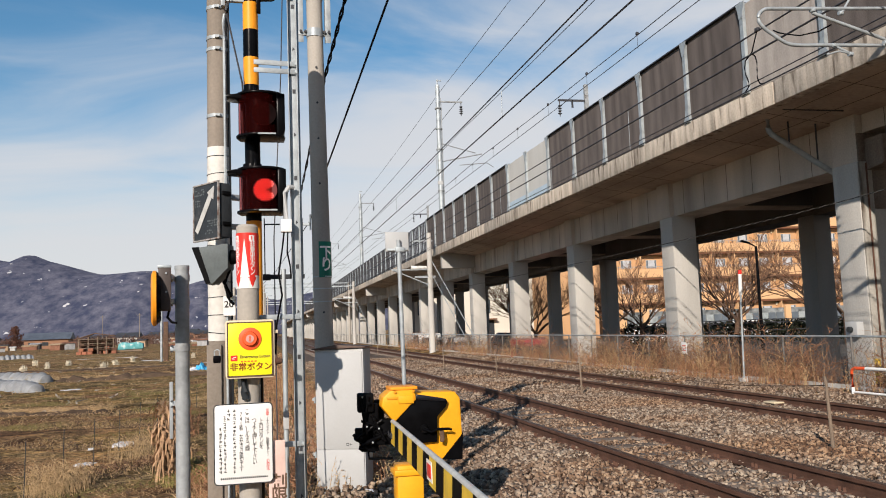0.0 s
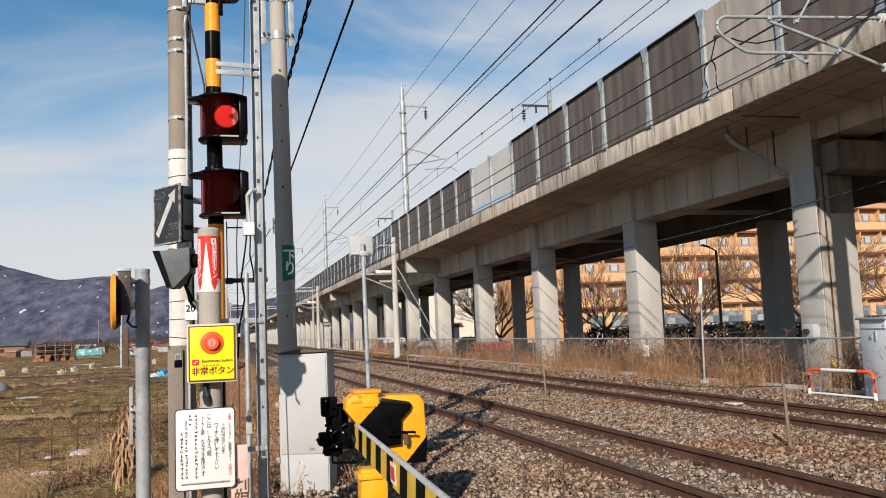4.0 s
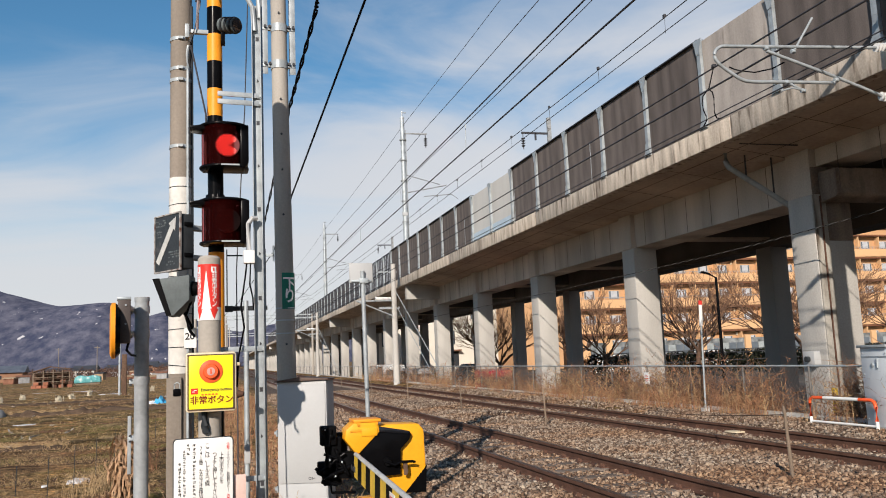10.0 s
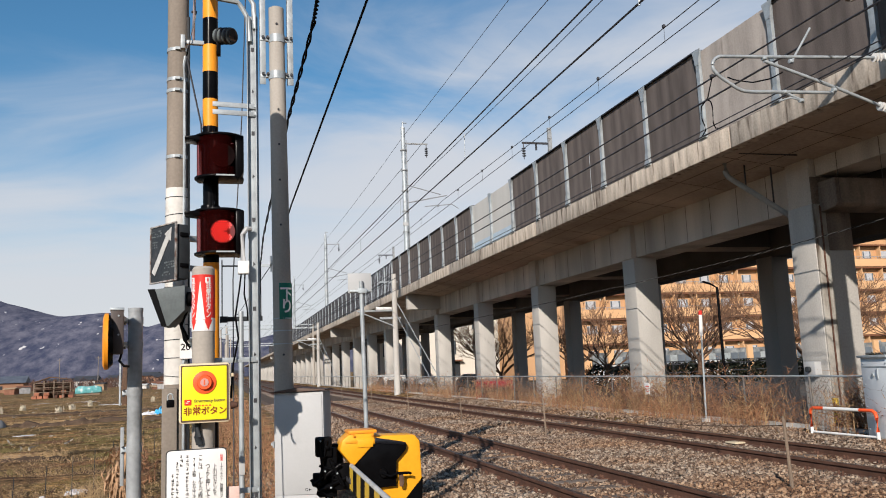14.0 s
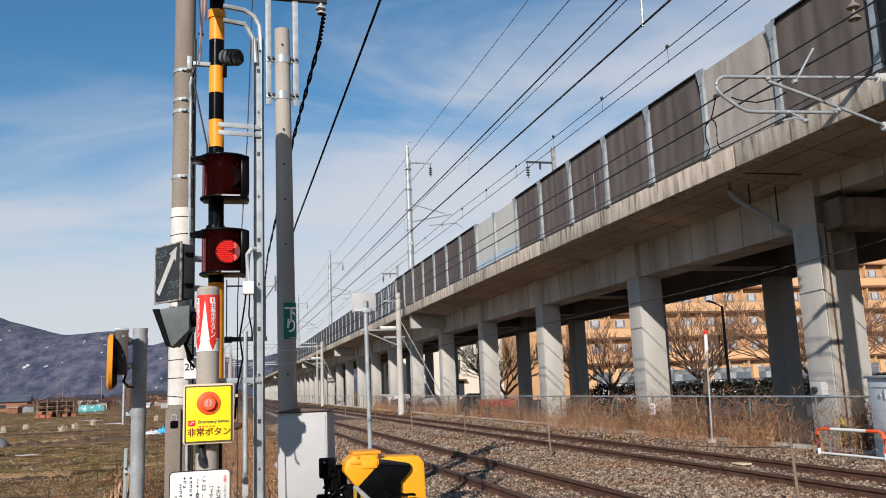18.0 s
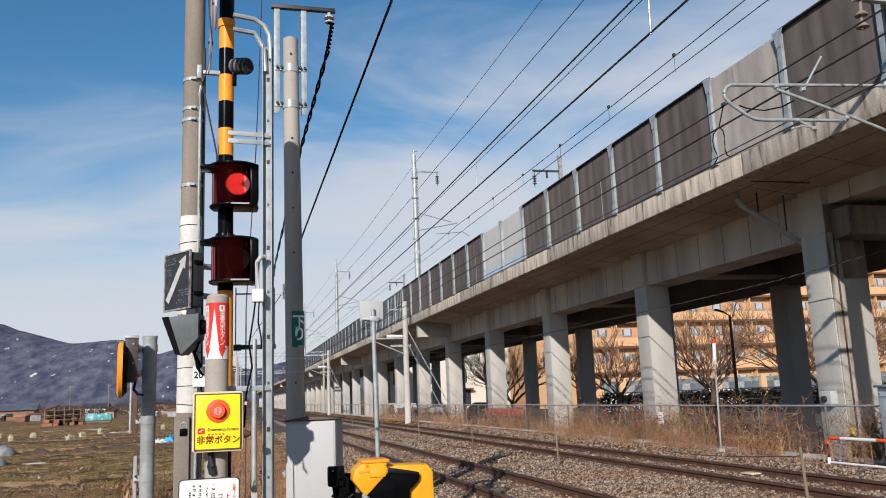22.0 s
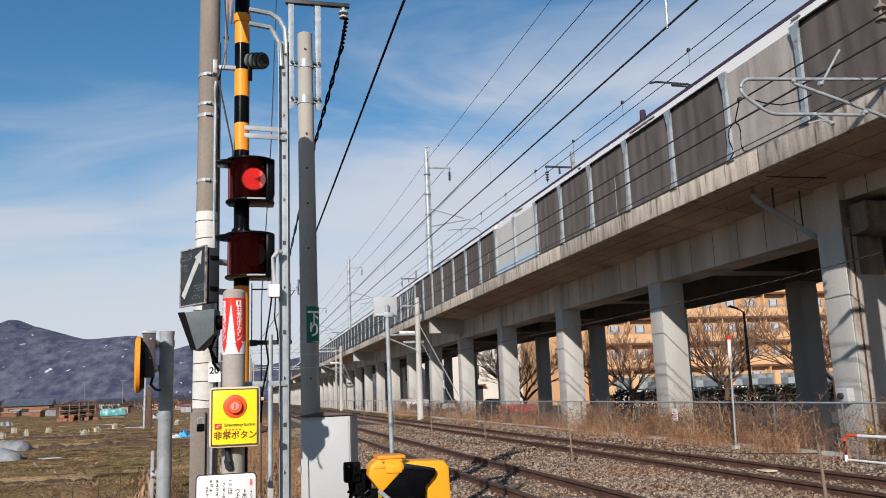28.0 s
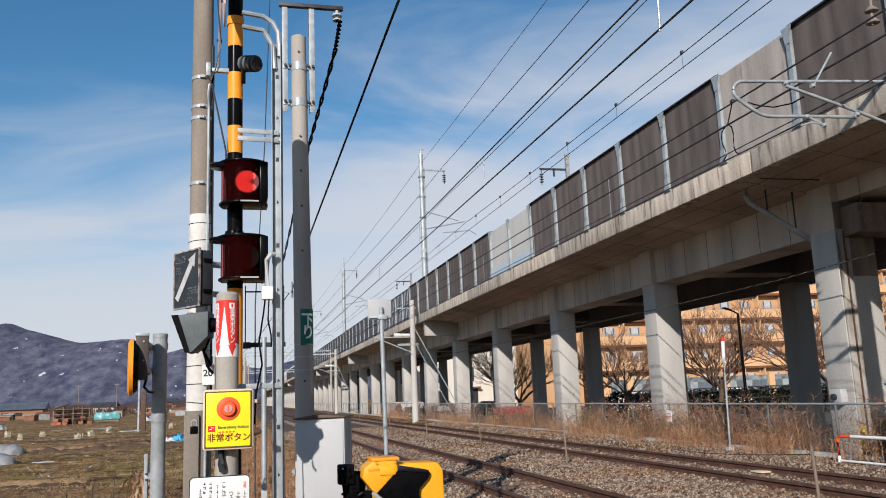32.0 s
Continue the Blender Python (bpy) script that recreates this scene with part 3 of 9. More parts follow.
def lay_track(x0, group):
    """One track of 1.067 m gauge with its left rail's running edge at x0."""
    t = thing("railway_track", x0, 0, 0, 0, "rusty railway track on brown sleepers in ballast", "railway track", group, "structure")
    prof = [(-0.062, -0.14), (0.062, -0.14), (0.062, -0.128), (0.010, -0.108), (0.008, -0.045), (0.033, -0.033), (0.033, -0.004), (0.026, 0.0), (-0.026, 0.0), (-0.033, -0.004), (-0.033, -0.033), (-0.008, -0.045), (-0.010, -0.108), (-0.062, -0.128)]
    for dx in (-0.033, 1.067 + 0.033):
        r = part("rail", Geo().prism([(dx + u, w) for u, w in prof], -12, 420), M["rail_side"], t, "rail with rust brown web")
        part("rail_head", Geo().box(dx - 0.027, dx + 0.027, -12, 420, 0.0005, 0.003), M["rail_top"], r, "dark worn running surface")
    sl = Geo().box(-0.5, 1.57, -0.11, 0.11, -0.28, -0.125).mesh("sleeper", M["sleeper"], bevel=0.012)
    plate = Geo()
    for dx in (-0.033, 1.10):
        plate.box(dx - 0.15, dx + 0.15, -0.075, 0.075, -0.126, -0.112)
        for s in (-0.1, 0.1):
            plate.cyl((dx + s, 0.03, -0.115), (dx + s, 0.03, -0.075), 0.016, 0.012, 6)
            plate.cyl((dx + s, -0.03, -0.115), (dx + s, -0.03, -0.075), 0.016, 0.012, 6)
    pm = plate.mesh("rail_fastening", M["rail_side"])
    for k in range(110):
        s = part("sleeper", sl, None, t)
        s.location = (random.uniform(-0.03, 0.03), 4.2 + 0.62 * k, random.uniform(-0.012, 0.006))
        if k < 60:
            part("rail_fastening", pm, None, s)


XC, XE = 12.10, 10.05
EB, ET = 5.542, 6.008     # foot and top of the edge beam


def build_viaduct():
    v = thing("viaduct", 0, 0, 0, 0, "long grey concrete railway viaduct on square columns", "viaduct", kind="structure")
    # deck, edge beams and main beams
    part("deck_slab", Geo().prism([(XE + 0.25, EB + 0.125), (XC + 0.09, 5.42), (XC + 0.29, 5.36), (XC + 5.9, 5.36), (XC + 6.1, 5.42), (XC + 8.2, EB + 0.125), (XC + 8.2, 5.80), (XC + 7.6, 5.70), (XE + 0.85, 5.70), (XE + 0.25, 5.80)], -1620, 420), M["slab"], v, "deck slab with brown stained soffit")
    seg = Geo().prism([(XE, EB), (XE + 0.252, EB), (XE + 0.252, ET), (XE, ET)], 0, 10.9).mesh("edge_beam", M["fascia"], bevel=0.012)
    for k in range(-5, 38):
        e = part("edge_beam", seg, None, v, "weathered concrete edge beam with dark streaks")
        e.location = (0, 14.22 + 10.93 * k, 0)
    part("far_edge_beam", Geo().box(XC + 8.2, XC + 8.45, -40, 420, EB, ET), M["fascia"], v)
    for x in (XC + 0.10, XC + 4.9):
        near = 14.43 if x < XC + 1 else -40
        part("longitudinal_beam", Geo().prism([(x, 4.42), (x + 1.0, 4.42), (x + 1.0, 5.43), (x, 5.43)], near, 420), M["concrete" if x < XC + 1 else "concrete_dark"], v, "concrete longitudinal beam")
    part("longitudinal_beam", Geo().box(XC + 0.10, XC + 1.10, -40, 14.40, 5.04, 5.43), M["concrete"], v, "shallow concrete beam beyond the joint")
    part("track_slab", Geo().box(11.8, 14.3, -1620, 420, 5.70, 5.84), M["slab"], v, "concrete track slab")
    for x in (12.33, 13.72):
        part("deck_rail", Geo().box(x - 0.035, x + 0.035, -1620, 420, 5.84, 5.93), M["rail_side"], v, "rail on the viaduct deck")
    col = Geo().box(0, 0.78, 0, 0.76, -0.95, 4.44).mesh("column", M["concrete_col"], bevel=0.03)
    pil = Geo().box(-0.06, 0.80, 0.0, 0.74, 4.40, 5.44).mesh("column_head", M["concrete"], bevel=0.02)
    # cross beams take the concrete darkened for under-deck shade
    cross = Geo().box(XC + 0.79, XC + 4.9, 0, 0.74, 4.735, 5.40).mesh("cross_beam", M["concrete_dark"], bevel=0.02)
    # chamfer in paler slab concrete, standing for light bounced from below
    foot = Geo().prism([(0.0, 4.735), (0.05, 4.69), (0.69, 4.69), (0.74, 4.735)], XC + 0.79, XC + 4.9, "x").mesh("beam_foot", M["slab"])
    joint = Geo().box(-0.08, 0.88, 0, 0.76, -0.95, 4.44).mesh("joint_column", M["concrete_col"], bevel=0.02)
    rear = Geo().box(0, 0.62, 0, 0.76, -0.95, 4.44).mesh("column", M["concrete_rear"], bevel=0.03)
    for k in range(-4, 50):
        y = 14.42 + 8.0 * k
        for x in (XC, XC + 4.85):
            c = part("column", (joint if k == 0 else col) if x == XC else rear, None, v, "pale concrete column" if x == XC else "concrete column of the rear row, greyed for shade")
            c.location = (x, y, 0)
        h = part("column_head", pil, None, v)
        h.location = (XC, y - 0.0, 0)
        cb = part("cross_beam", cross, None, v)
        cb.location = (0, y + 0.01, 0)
        part("beam_foot", foot, None, cb, "chamfered beam foot, paler for bounced light")
    for k in range(40):
        for x in (XC, XC + 4.85):
            part("column", col, None, v, "pale concrete column").location = (x, -57.58 - 40 * k, 0)
    # rust stained facing of the column at the block joint
    part("column_facing", Geo().box(XC - 0.06, XC + 0.24, 14.385, 14.425, -0.9, 4.44), M["concrete_rust"], v, "column facing with brown rust streaks", bevel=0.01)
    wet = mat("dark_wet_concrete", (0.20, 0.16, 0.13), 0.85, dark=0.4, light=1.6, scale=2.0, fine=25, streak=True, stain=((0.12, 0.095, 0.075), 2.2, 0.58))
    part("rusty_patch", Geo().box(XC + 0.24, XC + 0.86, 14.40, 14.423, 3.45, 4.43), wet, v, "dark rust stained upper column face", bevel=0.006)
    # thin rod added to stand for a dark rust streak on the column
    part("down_pipe", Geo().cyl((XC + 0.09, 14.365, -0.5), (XC + 0.09, 14.365, 4.4), 0.018, n=12), M["rail_side"], v, "thin dark rod for a rust streak", smooth=True)
    part("head_facing", Geo().box(XC - 0.055, XC + 0.79, 14.39, 14.425, 4.445, 5.03), wet, v, "dark rust stained face of the column head", bevel=0.008)
    part("joint_bracket", Geo().prism([(13.86, 4.90), (13.86, 4.36), (13.92, 4.30), (14.385, 4.25), (14.385, 4.90)], XC + 0.10, XC + 3.9, "x"), wet, v, "dark stained bearing bracket", bevel=0.02)
    for y in (46.0, 81.0, 117.0, 153.0, 189.0):
        part("joint_rib", Geo().prism([(XE + 0.20, 5.70), (XE + 0.20, 4.72), (XC + 0.1, 4.72), (XC + 0.1, 5.45)], y, y + 0.45), M["concrete_col"], v, "pale end wall at the deck joint", bevel=0.015)
    # joints of the formwork on beam and soffit
    g = Geo()
    for k in range(60):
        g.box(XC + 0.0955, XC + 0.10, 8.0 + 1.15 * k, 8.014 + 1.15 * k, 4.43, 5.41)
    tagged(part("beam_joint", g, M["concrete_dark"], v, "thin upright joints on the beam"), kind="stuff")
    def soffit(x):
        return EB + 0.125 - (EB - 5.295) * (x - XE - 0.25) / (XC + 0.09 - XE - 0.25)
    for x in (10.85, 11.55):
        part("soffit_joint", Geo().box(x, x + 0.016, -20, 120, soffit(x) - 0.006, soffit(x) + 0.01), M["concrete_dark"], v, "thin joint along the soffit")
    g = Geo()
    for k in range(50):
        y = 6.0 + 2.3 * k
        g.prism([(XE + 0.26, soffit(XE + 0.26) - 0.004), (XC, soffit(XC) - 0.004), (XC, soffit(XC) + 0.02), (XE + 0.26, soffit(XE + 0.26) + 0.02)], y, y + 0.014)
    tagged(part("soffit_joint", g, M["concrete_dark"], v, "thin joints across the soffit"), kind="stuff")
    # drain pipe under the deck
    part("drain_pipe", Geo().tube([(10.85, 15.60, 5.62), (10.85, 15.60, 5.41), (10.86, 15.58, 5.33), (10.90, 15.57, 5.27), (11.02, 15.56, 5.19), (12.2, 15.28, 4.33)], 0.06, 12), M["galv_old"], v, "grey drain pipe", smooth=True)
    part("conduit", Geo().cyl((10.68, 14.83, 5.62), (11.72, 14.31, 5.47), 0.018, n=8), M["steel_dark"], v, "thin dark conduit under the deck", smooth=True)
    for p, q in (((11.27, 15.50, 5.58), (11.27, 15.50, 5.00)), ((11.84, 15.36, 5.50), (11.84, 15.36, 4.60))):
        part("pipe_hanger", Geo().cyl(p, q, 0.02, n=6), M["steel_dark"], v)


def build_barrier():
    b = thing("noise_barrier", XE, 0, ET, 0, "noise barrier of dark panels between pale steel posts", "barrier", kind="structure")
    sp, top = 2.44, 1.963
    pan = {}
    r = 0.16
    def panel_mesh(key):
        ring = [(0.05, 0.03), (sp - 0.05, 0.03), (sp - 0.05, top - 0.03), (0.05, top - 0.03)]
        if key == "dark":
            ring = []
            for cx, cz, a0 in ((sp - 0.05 - r, 0.03 + r, -90), (sp - 0.05 - r, top - 0.03 - r, 0), (0.05 + r, top - 0.03 - r, 90), (0.05 + r, 0.03 + r, 180)):
                ring += [(cx + r * math.cos(radians(a0 + 18 * i)), cz + r * math.sin(radians(a0 + 18 * i))) for i in range(6)]
        return Geo().prism(ring, 0.05, 0.13, "x").mesh("panel", M[{"dark": "panel_dark", "light": "panel_light", "pale": "panel_pale"}[key]])
    for key in ("dark", "light", "pale"):
        pan[key] = panel_mesh(key)
    post = Geo().box(-0.02, 0.14, -0.04, 0.04, 0, top).box(-0.032, -0.02, -0.062, 0.062, 0, top)
    post.prism([(-0.062, 0.30), (0.062, 0.30), (0.085, 0.12), (0.16, 0.0), (-0.16, 0.0), (-0.085, 0.12)], -0.044, -0.033, "x")
    post.prism([(-0.062, top - 0.34), (0.062, top - 0.34), (0.10, top - 0.16), (0.155, top), (-0.155, top), (-0.10, top - 0.16)], -0.044, -0.033, "x")
    for z in (0.45, 0.8, 1.15, 1.5):
        post.box(-0.036, -0.0325, -0.058, 0.058, z, z + 0.012)
    pm = post.mesh("barrier_post", M["galv_old"])
    back = Geo().box(0.06, 0.12, 0, sp, 0.0, top).mesh("backing", M["panel_dark"])
    rail = Geo().box(-0.02, 0.14, 0, sp, top, top + 0.028).mesh("coping", M["steel_dark"])
    for k in range(-12, 60):
        y = 12.63 + sp * k
        kind = "dark"
        if k == 0:
            kind = "light"
        if k in (6, 7, 15, 18, -6, -7):
            kind = "pale"
        p = part("barrier_post", pm, None, b)
        p.location = (0, y, 0)
        if y > 49:
            continue
        q = part("panel", pan[kind], None, b, {"dark": "dark grey panel with rounded corners", "light": "light grey stained concrete panel", "pale": "pale plain panel"}[kind])
        q.location = (0, y, 0)
        if kind == "dark":
            part("coping", rail, None, q)
            part("backing", back, None, q)
        if k in (6, 7):
            part("blue_strip", Geo().box(0.03, 0.05, 0.06, sp - 0.06, 0.03, 0.34), M["panel_blue"], q, "pale blue strip along the foot")
    # open railing further on
    g = Geo()
    for y in np.arange(49.2, 190, 0.49):
        g.box(-0.01, 0.05, y, y + 0.10, 0, top - 0.1)
    for z in (0.1, 0.9, top - 0.1):
        g.box(-0.01, 0.04, 49.2, 190, z, z + 0.07)
    part("railing", g, M["steel_dark"], b, "dark steel railing")


lay_ground()
lay_ballast()
lay_track(3.60, "railway tracks")
lay_track(7.30, "railway tracks")
build_viaduct()
build_barrier()


# ---- writing ----
def text_geo(text, size, m, vertical=False, thick=0.0015, bold=0.018):
    """Flat letters of the built-in font as a mesh, centred, laid out by the matrix m (x to the right, y up)."""
    cu = bpy.data.curves.new("letters", "FONT")
    cu.body = "\n".join(text) if vertical else text
    cu.size, cu.extrude, cu.offset = size, thick / 2, size * bold
    cu.align_x, cu.align_y, cu.space_line = "CENTER", "CENTER", 0.78
    cu.resolution_u = 3
    ob = bpy.data.objects.new("letters", cu)
    scene.collection.objects.link(ob)
    me = bpy.data.meshes.new_from_object(ob.evaluated_get(bpy.context.evaluated_depsgraph_get()))
    bpy.data.objects.remove(ob)
    bpy.data.curves.remove(cu)
    g = Geo()
    g.add([m @ v.co for v in me.vertices], [tuple(p.vertices) for p in me.polygons])
    bpy.data.meshes.remove(me)
    return g


def finer(g, longest):
    """Splits the edges of flat letters until they can be bent round a curve."""
    bm = bmesh.new()
    vs = [bm.verts.new(p) for p in g.v]
    for f in g.f:
        try:
            bm.faces.new([vs[i] for i in f])
        except ValueError:
            pass
    for k in range(4):
        bmesh.ops.triangulate(bm, faces=bm.faces[:])
        far = [e for e in bm.edges if e.calc_length() > longest]
        if not far:
            break
        bmesh.ops.subdivide_edges(bm, edges=far, cuts=1)
    bmesh.ops.triangulate(bm, faces=bm.faces[:])
    bm.verts.index_update()
    out = Geo().add([tuple(q.co) for q in bm.verts], [tuple(q.index for q in f.verts) for f in bm.faces])
    bm.free()
    return out


FRONT = Matrix.Rotation(radians(90), 4, "X")   # letters that face -y


def letters(name, text, size, x, y, z, material, parent, rz=0.0, vertical=False):
    m = Matrix.Translation((x, y, z)) @ Matrix.Rotation(radians(rz), 4, "Z") @ FRONT
    return part(name, text_geo(text, size, m, vertical), material, parent)


def bars(rows, y):
    """Plain bars for small print: rows of x0, x1, z0, z1."""
    g = Geo()
    for x0, x1, z0, z1 in rows:
        g.box(x0, x1, y - 0.001, y, z0, z1)
    return g


def rounded(w, h, r, n=5):
    out = []
    for cx, cz, a in ((w / 2 - r, -h / 2 + r, -90), (w / 2 - r, h / 2 - r, 0), (-w / 2 + r, h / 2 - r, 90), (-w / 2 + r, -h / 2 + r, 180)):
        out += [(cx + r * math.cos(radians(a + 90 * i / n)), cz + r * math.sin(radians(a + 90 * i / n))) for i in range(n + 1)]
    return out


def disc(x, z, r, n=24):
    return [(x + r * math.cos(2 * math.pi * i / n), z + r * math.sin(2 * math.pi * i / n)) for i in range(n)]


# ---- level crossing signal with two lamps ----
def led_mesh():
    """A round board: red diodes on its front, plain black behind."""
    g = Geo().prism(disc(0, 0, 0.080, 28), -0.004, 0.0)
    k = len(g.f)
    g.prism(disc(0, 0, 0.081, 28), 0.0005, 0.012)
    k2 = len(g.f)
    s = 0.0150
    for i in range(-6, 7):
        for j in range(-6, 7):
            x, z = (i + 0.5 * (j % 2)) * s, j * s * 0.88
            if x * x + z * z < 0.074 ** 2 and abs(z) > 0.55 * (x - 0.012):
                g.prism(disc(x, z, 0.0052, 6), -0.009, -0.004)
    me = bpy.data.meshes.new("led_board")
    me.from_pydata(g.v, [], g.f)
    for m in (M["led_base"], M["lens"], M["led"]):
        me.materials.append(m)
    for p in me.polygons:
        p.material_index = 0 if p.index < k else 1 if p.index < k2 else 2
    return me


LED_BOARDS = []


def build_signal():
    s = thing("crossing_signal", -0.07, 5.8, -0.22, 0, "black and yellow striped level crossing signal with two red lamps", "crossing signal")
    r, z0 = 0.053, 0.22
    part("lower_pole", Geo().cyl((0, 0, -0.25), (0, 0, 1.45 + z0), r, n=24), M["black"], s, "black lower pole", smooth=True)
    part("yellow_band", Geo().cyl((0.005, 0, 1.45 + z0), (0.005, 0, 2.12 + z0), r, n=24), M["orange"], s, "orange yellow band", smooth=True)
    part("middle_pole", Geo().cyl((0.005, 0, 2.12 + z0), (0, 0, 3.083 + z0), r, n=24), M["black"], s, smooth=True)
    zz = 3.083
    for k in range(10):
        part("yellow_band" if k % 2 == 0 else "black_band", Geo().cyl((0, 0, zz + z0), (0, 0, zz + 0.2 + z0), r, n=24), M["orange" if k % 2 == 0 else "black"], s, smooth=True)
        zz += 0.2
    part("collar", Geo().cyl((0, 0, 4.27), (0, 0, 4.33), r + 0.008, n=24), M["orange"], s, smooth=True)
    for z in (2.83, 2.31):
        z += z0
        cx, cy = 0.07, -0.10
        h = Geo().cyl((cx - 0.02, cy, z - 0.135), (cx - 0.02, cy, z + 0.135), 0.085, n=20)
        lamp = part("warning_lamp", h, M["black"], s, "black lamp housing", smooth=True)
        # lid with a brim drawn out to one side
        top = [(cx - 0.15, cy + 0.10)] + [(cx - 0.01 + 0.165 * math.cos(radians(a)), cy - 0.01 + 0.14 * math.sin(radians(a))) for a in range(170, 371, 12)] + [(cx + 0.15, cy + 0.10)]
        part("lid", Geo().prism(top, z + 0.138, z + 0.155, "z"), M["black"], lamp, bevel=0.005)
        part("brim", Geo().prism([(cx - 0.235, z + 0.135), (cx - 0.10, z + 0.155), (cx - 0.10, z + 0.105), (cx - 0.235, z + 0.12)], cy - 0.08, cy + 0.06), M["black"], lamp, bevel=0.004)
        side = [(cx + 0.095, z + 0.14), (cx + 0.152, z + 0.14), (cx + 0.152, z - 0.11), (cx + 0.135, z - 0.145), (cx + 0.12, z - 0.16), (cx + 0.095, z - 0.15)]
        part("side_shield", Geo().prism(side, cy - 0.125, cy + 0.09), M["black"], lamp, bevel=0.008)
        part("bottom_plate", Geo().prism(top, z - 0.152, z - 0.136, "z"), M["black"], lamp, bevel=0.004)
        part("bottom_trim", Geo().box(cx - 0.03, cx + 0.09, cy - 0.152, cy - 0.146, z - 0.15, z - 0.14), M["galv"], lamp)
        back = []
        for rr in (0.141, 0.132):
            back.append([(cx - 0.015 + rr * math.cos(radians(a)), cy + rr * math.sin(radians(a))) for a in range(-12, 153, 11)])
        ringv = back[0] + back[1][::-1]
        part("back_shell", Geo().prism(ringv, z - 0.136, z + 0.138, "z"), M["black_matt"], lamp, "closed dark back", smooth=True)
        # fluted red lens, an arc round the front
        g = Geo()
        n = 40
        ring = []
        for i in range(n + 1):
            a = radians(150 + 200 * i / n)
            rr = 0.142 + (0.0030 if i % 4 < 2 else 0.0)
            ring.append((cx - 0.015 + rr * math.cos(a), cy + rr * math.sin(a)))
        g.add([(x, y, z - 0.136) for x, y in ring] + [(x, y, z + 0.138) for x, y in ring], [(i, i + 1, n + 2 + i, n + 1 + i) for i in range(n)])
        me = bpy.data.meshes.new("lens")
        me.from_pydata(g.v, [], g.f)
        me.shade_smooth()
        me.materials.append(LENS)
        ln = part("lens", me, None, lamp, "dark red fluted lens")
        ln.visible_shadow = False
        part("clamp", Geo().cyl((0, 0, z + 0.17), (0, 0, z + 0.21), r + 0.012, n=20).box(-0.02, 0.06, -0.10, -0.04, z + 0.155, z + 0.19).cyl((0.02, -0.09, z + 0.15), (0.02, -0.09, z + 0.235), 0.018, 0.006, 10), M["black"], lamp, bevel=0.003)
        led = part("led_board", led_mesh(), None, lamp, "round board of red diodes that lights in turn")
        led.matrix_basis = pose(cx + 0.012, cy - 0.118, z - 0.005)
        LED_BOARDS.append((led, (cx + 0.012, cy - 0.118, z - 0.005)))
    # warning sounder
    sp = part("sounder", Geo().cyl((0.05, -0.03, 3.97), (0.15, -0.12, 3.94), 0.052, 0.056, 24), M["hood_grey"], s, "round dark warning sounder", smooth=True)
    part("sounder_face", Geo().cyl((0.15, -0.12, 3.94), (0.156, -0.126, 3.939), 0.048, n=24), M["grey_dark"], sp)
    g = Geo()
    for i in range(5):
        for j in range(5):
            if (i - 2) ** 2 + (j - 2) ** 2 < 6:
                g.cyl((0.156 + 0.012 * (i - 2), -0.127 + 0.012 * (i - 2), 3.939 + 0.016 * (j - 2)), (0.159 + 0.012 * (i - 2), -0.131 + 0.012 * (i - 2), 3.939 + 0.016 * (j - 2)), 0.004, n=6)
    part("sounder_holes", g, M["bark"], sp)
    for q in (0.25, 0.55, 0.85):
        e = Vector((0.05, -0.03, 3.97)).lerp(Vector((0.15, -0.12, 3.94)), q)
        d = Vector((0.10, -0.09, -0.03)).normalized() * 0.008
        part("sounder_rib", Geo().cyl(e - d, e + d, 0.060, n=24), M["grey_dark"], sp, smooth=True)
    part("sounder_bracket", Geo().box(0.042, 0.072, -0.06, -0.02, 3.82, 4.00), M["black"], s, bevel=0.004)
    # crossed boards, seen nearly edge on
    pink = mat("faded_pink_paint", (0.55, 0.43, 0.42), 0.6, dark=0.8, light=1.1, scale=7)
    for a in (40, -40):
        m = Matrix.Translation((-0.098, -0.04, 4.66)) @ Matrix.Rotation(radians(4), 4, "Z") @ Matrix.Rotation(radians(a), 4, "X")
        bd = part("crossing_board", Geo().box(-0.007, 0.007, -0.085, 0.085, -0.72, 0.72, m), pink, s, "faded pink white crossing board, edge on", bevel=0.003)
        for q in (-0.5, -0.1, 0.3):
            part("board_bolt", Geo().cyl(m @ Vector((-0.02, 0, q)), m @ Vector((0.02, 0, q)), 0.010, n=8), M["steel_dark"], bd)
    part("stay_arm", Geo().box(-0.20, 0.02, -0.03, 0.0, 3.90, 3.93).box(-0.2, -0.17, -0.05, 0.02, 3.86, 3.96), M["galv"], s, bevel=0.003)
    part("cable_loop", Geo().tube([(-0.10, -0.03, 4.9), (-0.13, -0.05, 4.5), (-0.10, -0.06, 4.1), (-0.16, -0.05, 3.8), (-0.06, -0.06, 3.3), (-0.05, -0.058, 2.9)], 0.007, 6), M["steel_dark"], s, "thin cable", smooth=True)


